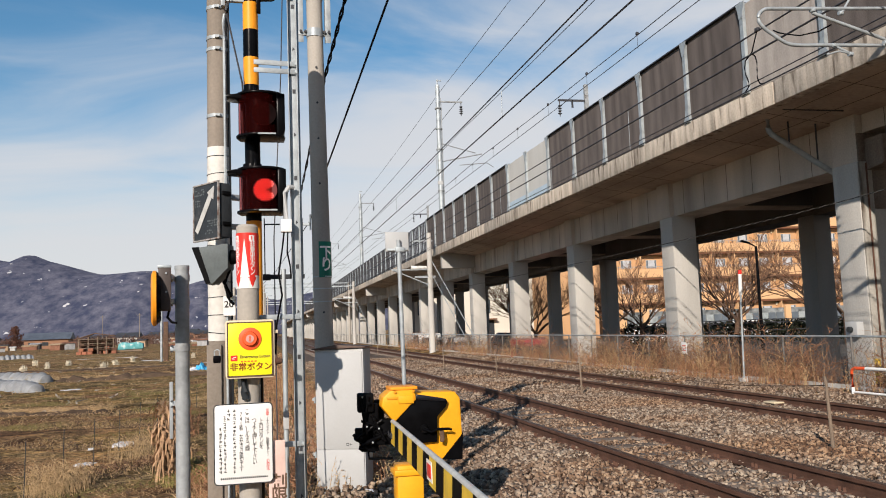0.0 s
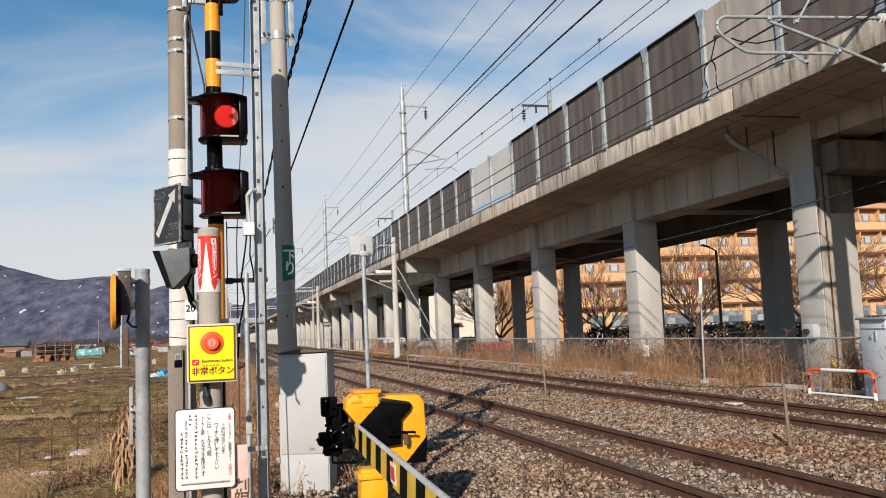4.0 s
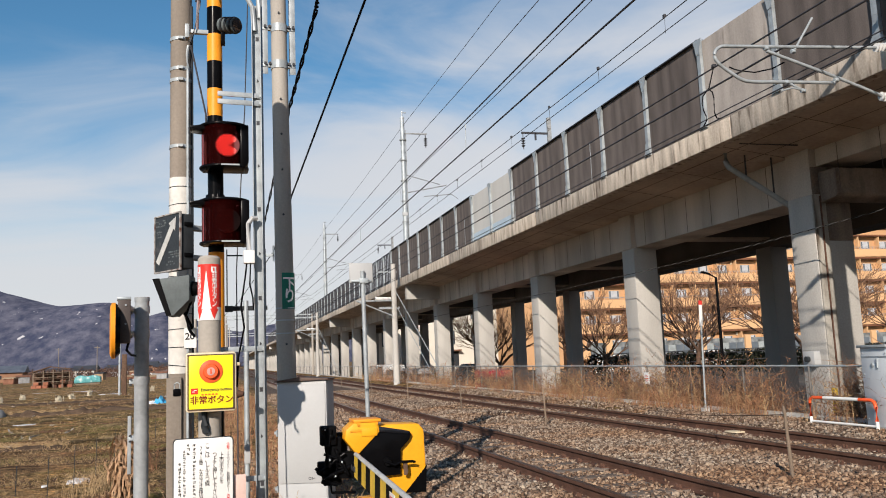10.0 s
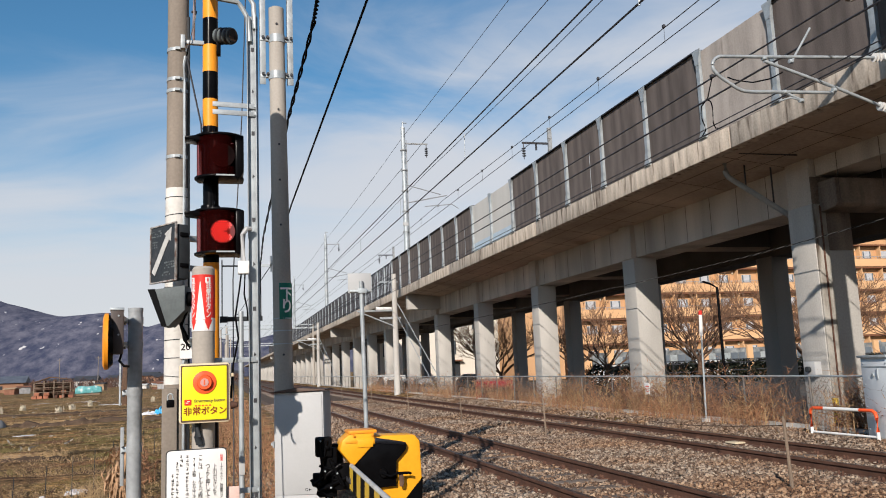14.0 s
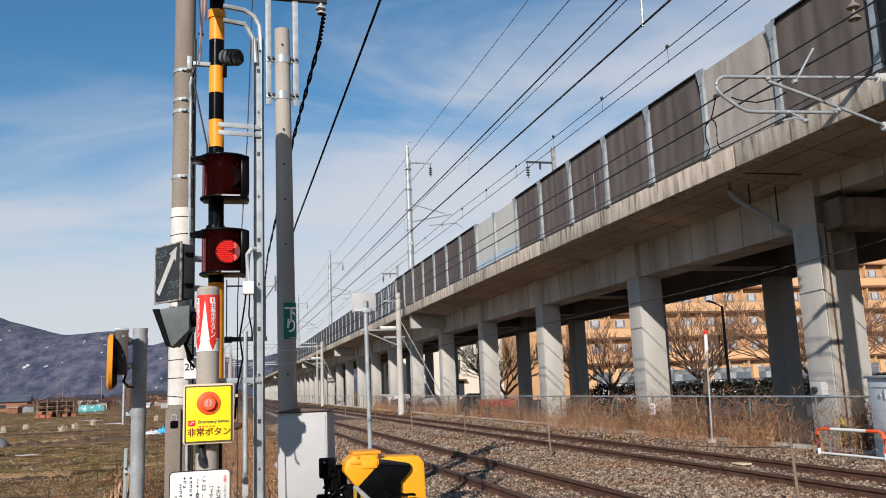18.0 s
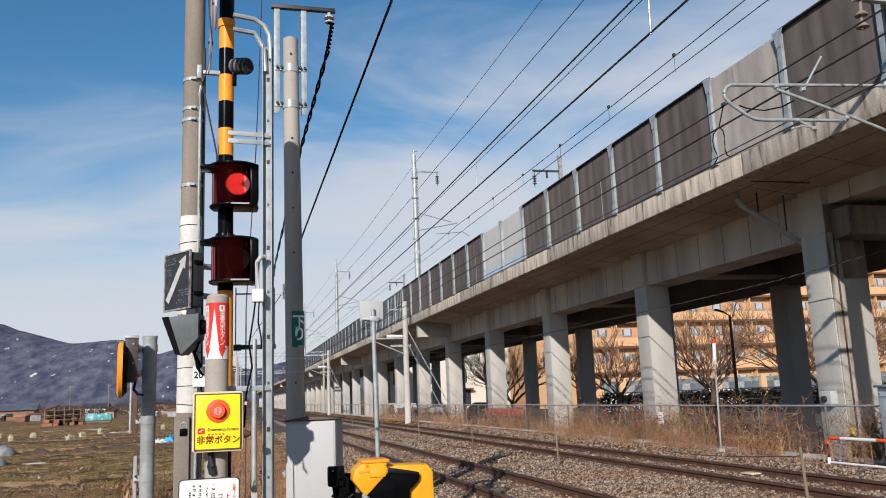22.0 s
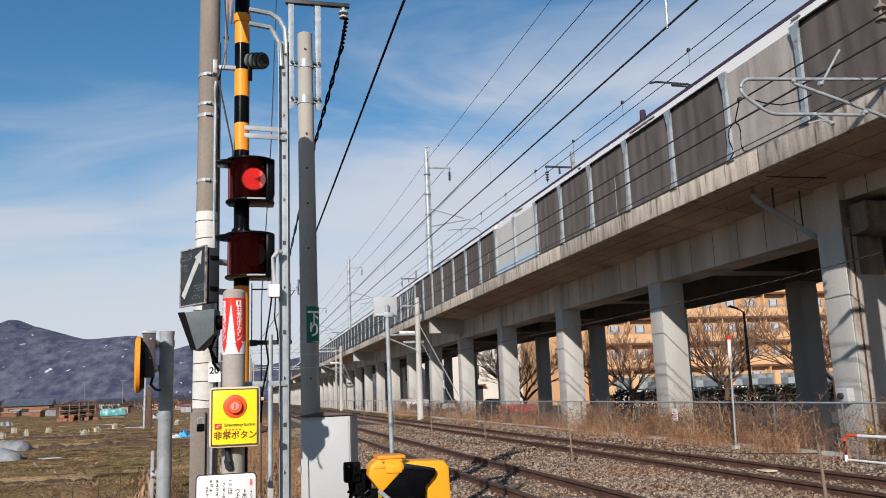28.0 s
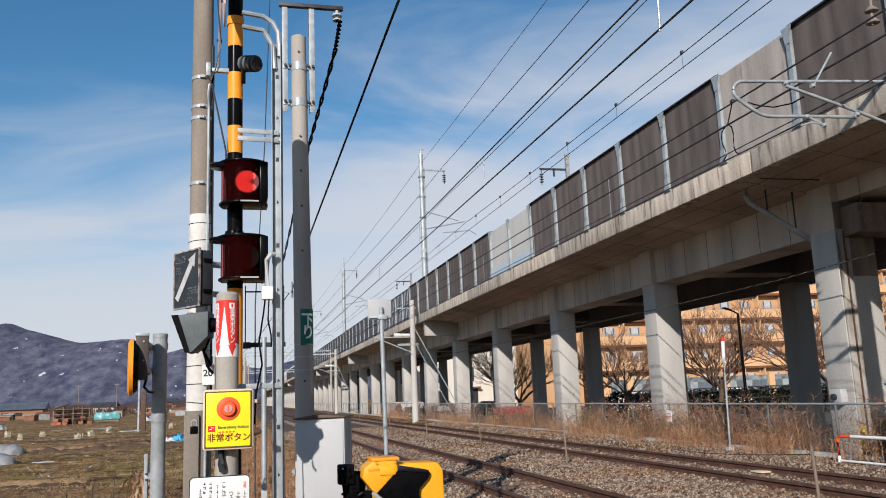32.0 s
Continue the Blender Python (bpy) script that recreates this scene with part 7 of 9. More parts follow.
def build_lineside():
    p = thing("marker_post", 9.896, 15.7, -0.05, 0, "slim white marker post with a red top", "marker post")
    part("shaft", Geo().cyl((0, 0, -0.1), (0.058, 0, 1.86), 0.020, n=12), M["galv"], p, smooth=True)
    part("white_tube", Geo().cyl((0.057, 0, 1.84), (0.075, 0, 2.29), 0.037, n=16), M["white_paint"], p, "white reflector tube", smooth=True)
    part("red_top", Geo().cyl((0.075, 0, 2.29), (0.078, 0, 2.38), 0.040, n=16), M["red"], p, "red top", smooth=True)
    part("foot", Geo().box(-0.07, 0.07, -0.07, 0.07, -0.1, 0.1), M["concrete_col"], p, bevel=0.01)
    g = thing("pipe_guard", 9.70, 11.44, -0.05, 0, "low orange and white pipe guard rail", "guard rail")
    part("left_leg", Geo().tube([(0, 0.74, -0.05), (0, 0.74, 0.14)], 0.028, 12), M["white_paint"], g, "white leg", smooth=True)
    part("bend", Geo().tube([(0, 0.74, 0.14), (0, 0.74, 0.36), (0, 0.72, 0.43), (0, 0.66, 0.46), (0, 0.40, 0.46)], 0.028, 12), M["red_orange"], g, "orange bend", smooth=True)
    part("top_pipe", Geo().tube([(0, 0.40, 0.46), (0, -0.40, 0.46)], 0.028, 12), M["white_paint"], g, smooth=True)
    part("bend", Geo().tube([(0, -0.40, 0.46), (0, -0.66, 0.46), (0, -0.72, 0.43), (0, -0.74, 0.36), (0, -0.74, 0.14)], 0.028, 12), M["red_orange"], g, "orange bend", smooth=True)
    part("right_leg", Geo().tube([(0, -0.74, 0.14), (0, -0.74, -0.05)], 0.028, 12), M["white_paint"], g, smooth=True)
    part("lower_pipe", Geo().tube([(0, 0.74, 0.06), (0, -0.74, 0.06)], 0.021, 10), M["white_paint"], g, smooth=True)
    c = thing("switch_cabinet", 10.15, 10.6, -0.05, -12, "light grey trackside switch cabinet", "equipment cabinet")
    part("body", Geo().box(-0.38, 0.38, -0.30, 0.42, 0.05, 1.27), mat("pale_blue_grey_paint", (0.55, 0.58, 0.60), 0.5, dark=0.92, light=1.05, scale=3), c, bevel=0.008)
    part("lid", Geo().box(-0.42, 0.42, -0.34, 0.46, 1.27, 1.31), M["galv"], c, bevel=0.006)
    part("plinth", Geo().box(-0.4, 0.4, -0.32, 0.44, -0.1, 0.05), M["concrete_col"], c)
    part("handle", Geo().box(-0.40, -0.385, -0.05, -0.02, 0.95, 1.10).cyl((-0.382, 0.1, 1.0), (-0.40, 0.1, 1.0), 0.03, n=12), M["galv_old"], c)
    for z in (0.16, 0.5, 0.85, 1.18):
        for y in (-0.26, 0.36):
            part("bolt", Geo().cyl((-0.38, y, z), (-0.392, y, z), 0.014, n=8), M["galv_old"], c)
    part("rim_strip", Geo().box(-0.386, -0.379, -0.30, 0.42, 1.12, 1.14), M["galv_old"], c)
    b = thing("wall_box", XC - 0.12, 14.8, 0.85, 0, "small pale grey junction box on the column", "junction box")
    part("case", Geo().box(-0.12, 0.12, -0.18, 0.16, 0.02, 0.30), M["grey_paint"], b, bevel=0.01)
    part("spout", Geo().cyl((-0.13, -0.02, 0.14), (-0.20, -0.02, 0.14), 0.06, n=14), M["grey_dark"], b)
    w = [(5.98, 7.95, 0.70), (6.35, 16.0, 0.68), (6.35, 22.2, 0.68), (6.35, 29.0, 0.68), (6.35, 36.5, 0.68), (6.35, 46.0, 0.68)]
    for k, (x, y, h) in enumerate(w):
        solo("track_stake", Geo().cyl((x + 0.03, y, -0.2), (x, y, h - 0.1), 0.022, 0.016, 8).cyl((x, y, h - 0.12), (x - 0.01, y, h - 0.04), 0.024, 0.010, 8), M["wood"], "weathered wooden stake between the tracks", "stake", "stakes between the tracks", smooth=True)
    wire(sag((9.0, 17.0, 0.02), (5.98, 7.95, 0.56), 0.06), 0.007, M["bark"], "stake_rope", "brown slack rope tied to the stake", "rope")
    wire([(5.9, 24.0, 0.4), (6.35, 22.2, 0.5), (6.35, 16.0, 0.5)], 0.006, M["bark"], "stake_rope", "brown slack rope tied to the stake", "rope")
    y = thing("yellow_marker", 11.0, 13.1, -0.8, 0, "short yellow marker post with rusty bands behind the fence", "marker post")
    part("shaft", Geo().cyl((0, 0, 0), (0, 0, 1.28), 0.06, 0.055, 14), M["yellow_arm"], y, smooth=True)
    for z in (0.45, 0.75, 1.05):
        part("rusty_band", Geo().cyl((0, 0, z), (0, 0, z + 0.08), 0.0625, n=14), M["rail_side"], y, smooth=True)
    fp = thing("fence_notice", 10.37, 19.0, 0.45, 0, "small white notice plate on the wire fence", "notice plate")
    part("plate", Geo().box(-0.004, 0.004, -0.13, 0.13, 0.0, 0.30), M["white"], fp, bevel=0.002)
    part("print", Geo().box(-0.006, -0.0045, -0.09, 0.09, 0.20, 0.22).box(-0.006, -0.0045, -0.09, 0.06, 0.14, 0.155).box(-0.006, -0.0045, -0.09, 0.08, 0.08, 0.095), M["red"], fp, "red print")
    plate = Geo().box(8.2, 8.42, 12.2, 12.5, -0.11, -0.085)
    solo("yellow_plate", plate, M["cream"], "pale yellow plate lying between the rails", "plate", bevel=0.004)
    # trackside poles with equipment
    for k, (x, y, h, lab) in enumerate(((9.55, 46.2, 6.9, "concrete pole with pale transformer arms and stays"), (9.55, 86.0, 6.6, "distant concrete pole with stays"))):
        q = thing("equipment_pole", x, y, -0.1, 0, lab, "utility pole", "trackside poles")
        part("shaft", Geo().cyl((0, 0, -0.1), (0, 0, h), 0.19, 0.14, 16), M["concrete_col"], q, smooth=True)
        part("arm", Geo().box(-0.9, 0.3, -0.06, 0.06, 4.3, 4.42).box(-2.2, 0.1, -0.04, 0.04, 4.75, 4.83), M["galv"], q)
        part("insulator_set", Geo().cyl((-1.1, 0, 4.9), (-0.2, 0, 4.9), 0.12, 0.08, 10), M["white_paint"], q, "pale insulators")
        part("cross_arm", Geo().box(-1.0, 0.2, -0.04, 0.04, h - 0.5, h - 0.42), M["galv"], q)
        part("brace", Geo().tube([(-2.2, 0, 4.8), (-0.1, 0, 3.9)], 0.04, 8), M["galv"], q, smooth=True)
        part("stay_wire", Geo().cyl((0.1, 0, h - 1.6), (1.6, -5.0, 0.1), 0.025, n=6), M["galv"], q)
        part("stay_wire", Geo().cyl((0.1, 0, h - 2.4), (1.2, -4.6, 0.1), 0.02, n=6), M["galv"], q)


def grow_tree(x, y, z, h, seed, label):
    """A bare tree: a trunk, limbs and many fine twigs."""
    t = thing("bare_tree", x, y, z, seed * 37 % 360, label, "tree", "bare trees behind the viaduct")
    rng = random.Random(seed)
    limbs, twigs = Geo(), Geo()
    trunk = Geo()
    top = Vector((rng.uniform(-0.2, 0.2), 0, h * 0.24))
    trunk.tube([(0, 0, -0.2), (0.03, 0, h * 0.12), top], [h * 0.027, h * 0.021, h * 0.018], 10)
    def branch(a, d, length, r, depth):
        b = a + d * length
        mid = a.lerp(b, 0.5) + Vector((rng.uniform(-1, 1), rng.uniform(-1, 1), rng.uniform(-0.3, 0.6))) * length * 0.08
        (limbs if depth < 3 else twigs).tube([a, mid, b], [r, r * 0.8, r * 0.6], 5 if depth < 3 else 3)
        if depth >= 5:
            return
        n = 3
        for k in range(n):
            e = (d + Vector((rng.uniform(-1, 1), rng.uniform(-1, 1), rng.uniform(-0.25, 0.75))) * 0.72).normalized()
            s = a.lerp(b, rng.uniform(0.55, 1.0)) if k else b
            branch(s, e, length * rng.uniform(0.58, 0.80), max(r * 0.64, 0.013), depth + 1)
    for k in range(9):
        ang = k * 0.7 + rng.uniform(-0.3, 0.3)
        branch(top * rng.uniform(0.8, 1.0), Vector((math.cos(ang) * 0.85, math.sin(ang) * 0.85, rng.uniform(0.45, 1.1))).normalized(), h * rng.uniform(0.22, 0.34), h * 0.0085, 1)
    part("trunk", trunk, M["bark"], t, smooth=True)
    tagged(part("branchwork", limbs, M["bark"], t, "dark bare limbs", smooth=True), kind="stuff")
    part("crown", twigs, mat("twig_bark", (0.175, 0.098, 0.060), 0.9, scale=4, bump=0) if "twig_bark" not in bpy.data.materials else bpy.data.materials["twig_bark"], t, "crown of fine bare twigs")
    return t


def build_apartments():
    y0, x0, x1 = 95.0, 43.0, 112.0
    wall = mat("tan_render", (0.49, 0.285, 0.145), 0.85, dark=0.9, light=1.08, scale=0.4, fine=8)
    band = mat("tan_parapet", (0.60, 0.365, 0.19), 0.85, dark=0.92, light=1.06, scale=0.4, fine=8)
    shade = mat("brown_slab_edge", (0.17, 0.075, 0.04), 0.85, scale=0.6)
    glassy = mat("window_glass", (0.10, 0.12, 0.14), 0.12, 0.0, dark=0.8, light=1.3, scale=0.7, bump=0, spec=0.8)
    frame = mat("window_frame_paint", (0.42, 0.39, 0.36), 0.5, scale=3)
    a = thing("apartment_building", x0, y0, -0.6, 0, "tan five storey apartment building with brown floor bands", "apartment building")
    W, fl = x1 - x0, 3.12
    part("wall", Geo().box(0, W, 0, 12, 0, 17.6), wall, a, "tan rendered wall")
    part("roof", Geo().box(-0.3, W + 0.3, -0.6, 12.3, 17.6, 18.0), shade, a, "flat roof slab")
    part("roof_rail", Geo().box(8, W, 0.3, 0.4, 18.9, 19.0).box(8, W, 0.3, 0.4, 18.4, 18.46), M["galv_old"], a, "roof railing")
    win = Geo().box(-0.72, 0.72, -0.05, 0.0, -0.55, 0.50).mesh("window", frame)
    pane = Geo().box(-0.66, -0.03, -0.07, -0.045, -0.49, 0.44).mesh("pane", glassy)
    pane2 = Geo().box(0.03, 0.66, -0.065, -0.045, -0.49, 0.44).mesh("pane", glassy)
    curtain = Geo().box(-0.45, 0.45, -0.076, -0.068, -0.45, 0.44).mesh("curtain", mat("pale_curtain", (0.42, 0.43, 0.45), 0.8, dark=0.8, light=1.1, scale=3, bump=0))
    for k in range(5):
        z = 0.6 + 0.6 + fl * (k) - 0.3
        zc = 5.21 + 0.6 - fl + fl * k       # window centre above the base
        part("floor_band", Geo().box(0, W, -0.9, 0.0, zc + 1.10, zc + 1.32), shade, a, "dark slab edge")
        part("parapet", Geo().box(0, W, -0.95, -0.83, zc - 1.75, zc - 0.72), band, a, "tan balcony parapet")
        for i in range(21):
            x = 1.75 + 3.27 * i + (0.15 if i % 4 == 1 else -0.22 if i % 4 == 2 else 0.0)
            if x > W - 1:
                continue
            w = part("window", win, None, a)
            w.location = (x, 0, zc)
            part("pane", pane, None, w)
            part("pane", pane2, None, w)
            part("curtain", curtain, None, w)
            part("balcony_divider", Geo().box(x + 1.60, x + 1.72, -0.83, 0, zc - 1.75, zc + 1.10), band, a)
            if i % 2 == 0:
                part("wall_lamp", Geo().cyl((x + 1.35, -0.12, zc + 0.55), (x + 1.35, -0.12, zc + 0.95), 0.10, 0.16, 10), M["cream"], a, "pale wall lamp")
                part("lamp_bracket", Geo().box(x + 1.32, x + 1.38, -0.14, 0.0, zc + 0.95, zc + 1.0), M["grey_dark"], a)
        g = Geo()
        for q in np.arange(0.3, W, 0.55):
            g.box(q, q + 0.05, -0.90, -0.87, zc - 0.72, zc - 0.42)
        g.box(0, W, -0.92, -0.86, zc - 0.44, zc - 0.38)
        tagged(part("balcony_rail", g, M["steel_grey"], a, "thin balcony railing"), kind="stuff")
    part("ground_glazing", Geo().box(1, W - 2, -1.2, -0.05, 0.6, 2.9), mat("pale_glazing", (0.16, 0.17, 0.17), 0.25, dark=0.3, light=1.9, scale=0.9, fine=3, bump=0), a, "pale glazed ground floor")
    blind = mat("grey_blind", (0.30, 0.33, 0.33), 0.6, dark=0.6, light=1.3, scale=1.2, bump=0)
    for i in range(10):
        for j in range(5):
            part("glazing_pane", Geo().box(4.0 + 6.6 * i + 1.1 * j, 4.95 + 6.6 * i + 1.1 * j, -1.24, -1.2, 0.9 + 0.5 * ((i + j) % 2), 2.3), blind if (i * 3 + j * 2) % 5 < 2 else glassy, a, "pale blind behind glass" if (i * 3 + j * 2) % 5 < 2 else "dark glass pane")
        part("pillar", Geo().box(3 + 6.6 * i, 3.8 + 6.6 * i, -1.5, -1.1, 0, 3.2), band, a, "tan pillar")
    # pale building further left
    b = thing("white_building", 26.5, 104.0, -0.6, 0, "cream white building with dark framed windows", "building")
    cream = mat("cream_render", (0.60, 0.56, 0.48), 0.85, dark=0.92, light=1.05, scale=0.5, fine=8)
    part("wall", Geo().box(-8, 9, 0, 10, 0, 9.6), cream, b)
    part("roof", Geo().box(-8.3, 9.3, -0.4, 10.3, 9.6, 9.9), shade, b)
    for x in (-6.0, -2.2, 2.2, 6.0):
        for z in (4.5, 7.7):
            w = part("window", Geo().box(x - 0.75, x + 0.75, -0.06, 0, z - 0.95, z + 0.85), M["grey_dark"], b, "dark window frame")
            for i in range(2):
                for j in range(3):
                    part("pane", Geo().box(x - 0.68 + 0.7 * i, x - 0.06 + 0.7 * i, -0.08, -0.05, z - 0.88 + 0.56 * j, z - 0.38 + 0.56 * j), glassy, w)
    part("door_opening", Geo().box(1.2, 3.4, -0.06, 0, 0.6, 2.6), M["grey_dark"], b, "dark garage door")
    part("awning", Geo().box(1.0, 3.6, -0.9, 0, 2.7, 2.85), shade, b)
    o = thing("orange_house", 36.0, 92.0, -0.6, 0, "orange tan low annex building", "building")
    part("wall", Geo().box(-2, 3.5, 0, 8, 0, 9.0), wall, o)
    part("roof", Geo().box(-2.2, 3.7, -0.3, 8.2, 9.0, 9.3), shade, o)


def build_car(x, y, z, rz, paint, label, scale=1.0, van=False):
    c = thing("parked_car", x, y, z, rz, label, "car", "parked cars")
    h = 1.75 if van else 1.5
    prof = [(-2.0, 0.35), (-1.95, 0.75), (-1.2, 0.92), (-0.7, h - 0.06), (0.9 if not van else 1.6, h), (1.55 if not van else 1.85, 0.98), (1.9, 0.85), (1.95, 0.35)]
    part("body", Geo().prism(prof, -0.82, 0.82, "x").mesh("body", paint, bevel=0.09), None, c)
    win = mat("car_glass", (0.03, 0.035, 0.04), 0.1, bump=0) if "car_glass" not in bpy.data.materials else bpy.data.materials["car_glass"]
    part("windscreen", Geo().add([(-0.68, -1.19, 0.97), (0.68, -1.19, 0.97), (0.6, -0.74, h - 0.14), (-0.6, -0.74, h - 0.14), (-0.68, -1.10, 0.97), (0.68, -1.10, 0.97), (0.6, -0.65, h - 0.14), (-0.6, -0.65, h - 0.14)], [(0, 1, 2, 3), (4, 7, 6, 5), (0, 4, 5, 1), (1, 5, 6, 2), (2, 6, 7, 3), (3, 7, 4, 0)]), win, c)
    for s in (-1, 1):
        part("side_window", Geo().prism([(-1.0, 0.98), (-0.62, h - 0.16), (0.75, h - 0.14), (1.2, 0.98)], s * 0.80, s * 0.835, "x"), win, c)
        part("headlight", Geo().box(s * 0.72 - 0.14, s * 0.72 + 0.14, -2.02, -1.9, 0.58, 0.76), M["white"], c, "headlight", bevel=0.03)
        for yy in (-1.25, 1.25):
            w = part("wheel", Geo().cyl((s * 0.62, yy, 0.31), (s * 0.84, yy, 0.31), 0.31, n=18), M["black_matt"], c, smooth=True)
            part("rim", Geo().cyl((s * 0.83, yy, 0.31), (s * 0.85, yy, 0.31), 0.19, n=14), M["galv"], w)
    part("bumper", Geo().box(-0.8, 0.8, -2.06, -1.9, 0.26, 0.52), paint, c, bevel=0.05)
    part("grille", Geo().box(-0.48, 0.48, -2.03, -1.93, 0.56, 0.66), M["grey_dark"], c, "dark grille", bevel=0.015)
    part("lower_intake", Geo().box(-0.5, 0.5, -2.075, -2.0, 0.29, 0.37), M["grey_dark"], c, bevel=0.01)
    part("plate", Geo().box(-0.17, 0.17, -2.08, -2.05, 0.40, 0.50), M["white"], c, "blank pale plate", bevel=0.004)
    return c


def build_yard():
    build_car(11.55, 34.9, -0.765, -17, mat("red_car_paint", (0.33, 0.03, 0.045), 0.25, bump=0), "red small car parked behind the fence")
    build_car(11.65, 50.5, -0.765, 3, mat("grey_car_paint", (0.35, 0.36, 0.37), 0.3, bump=0), "silver grey car parked behind the fence")
    build_car(11.75, 58.5, -0.765, 2, mat("white_car_paint", (0.70, 0.70, 0.68), 0.3, bump=0), "white car parked behind the fence", van=True)
    build_car(20.2, 66.0, -0.77, 80, mat("dark_car_paint", (0.06, 0.08, 0.10), 0.25, bump=0), "dark blue car parked beyond the viaduct")
    build_car(31.0, 62.0, -0.77, 85, bpy.data.materials["white_car_paint"], "white van parked beyond the viaduct", van=True)
    build_car(38.5, 66.0, -0.77, 88, bpy.data.materials["grey_car_paint"], "silver car parked beyond the viaduct", van=True)
    build_car(45.0, 70.0, -0.77, 85, bpy.data.materials["white_car_paint"], "white van parked in the apartment yard", van=True)
    strip = Geo().box(10.48, 13.6, 4, 92, -1.0, -0.765)
    tagged(part("verge_earth", strip, mat("dry_litter_earth", (0.26, 0.185, 0.125), 0.95, dark=0.5, light=1.4, scale=2.2, fine=16, bump=0.6, stain=((0.13, 0.085, 0.055), 1.5, 0.55))), "dry earth strip with litter beside the columns", "ground", kind="structure")
    yard = Geo().box(13.6, 120, 4, 92, -1.0, -0.765)
    tagged(part("yard_paving", yard, mat("yard_asphalt", (0.07, 0.066, 0.06), 0.9, scale=0.6, fine=20, stain=((0.11, 0.095, 0.08), 0.3, 0.55))), "grey asphalt yard behind the viaduct", "pavement", kind="structure")
    # clipped dark hedge with a rail over it
    rng = np.random.RandomState(6)
    n = 9000
    c = np.stack([rng.uniform(24, 60, n), 52 + rng.normal(0, 0.45, n), np.abs(rng.beta(2, 1.2, n)) * 1.75 - 0.75], 1)
    v = (c[:, None] + rng.normal(0, 0.09, (n, 4, 3))).reshape(-1, 3)
    f = np.arange(4 * n).reshape(-1, 4)
    hd = part("hedge", big("hedge", v, f, mat("dark_hedge_leaf", (0.018, 0.022, 0.012), 0.8, scale=2, bump=0)))
    tagged(hd, "dark clipped hedge beyond the viaduct", "hedge", kind="stuff")
    r = thing("yard_railing", 24, 51.2, -0.3, 0, "dark steel yard railing in front of the hedge", "railing")
    for z in (0.6, 1.15, 1.35):
        part("rail", Geo().box(0, 36, -0.03, 0.03, z, z + 0.06), M["steel_dark"], r)
    for k in range(19):
        part("post", Geo().box(2.0 * k - 0.03, 2.0 * k + 0.03, -0.03, 0.03, 0, 1.4), M["steel_dark"], r)
    l = thing("street_lamp", 29.23, 44.0, -0.77, 0, "slim black street lamp with a short arm", "street lamp")
    part("pole", Geo().cyl((0, 0, 0), (0, 0, 6.30), 0.10, 0.075, 10), M["black_matt"], l, smooth=True)
    part("arm", Geo().tube([(0, 0, 6.25), (-0.3, 0, 6.42), (-0.55, 0, 6.50)], 0.045, 8), M["black_matt"], l, smooth=True)
    part("head", Geo().prism([(-1.0, 6.60), (-0.45, 6.45), (-0.42, 6.52), (-0.95, 6.68)], -0.12, 0.12), M["black_matt"], l, bevel=0.02)
    part("foot_plate", Geo().box(-0.18, 0.18, -0.18, 0.18, 0, 0.04), M["steel_dark"], l)
    for k, (x, y, h) in enumerate(((30.4, 48.5, 8.2), (24.6, 50.5, 7.0), (37.5, 47.0, 8.5), (17.8, 52.0, 6.6), (27.5, 62.0, 7.0), (44.5, 52.0, 8.0), (21.5, 66.0, 7.0), (50.0, 50.0, 8.0), (34.0, 55.0, 8.4), (41.0, 54.0, 8.8))):
        grow_tree(x, y, -0.77, h, 3 + k, "bare winter tree with spreading fine twigs")


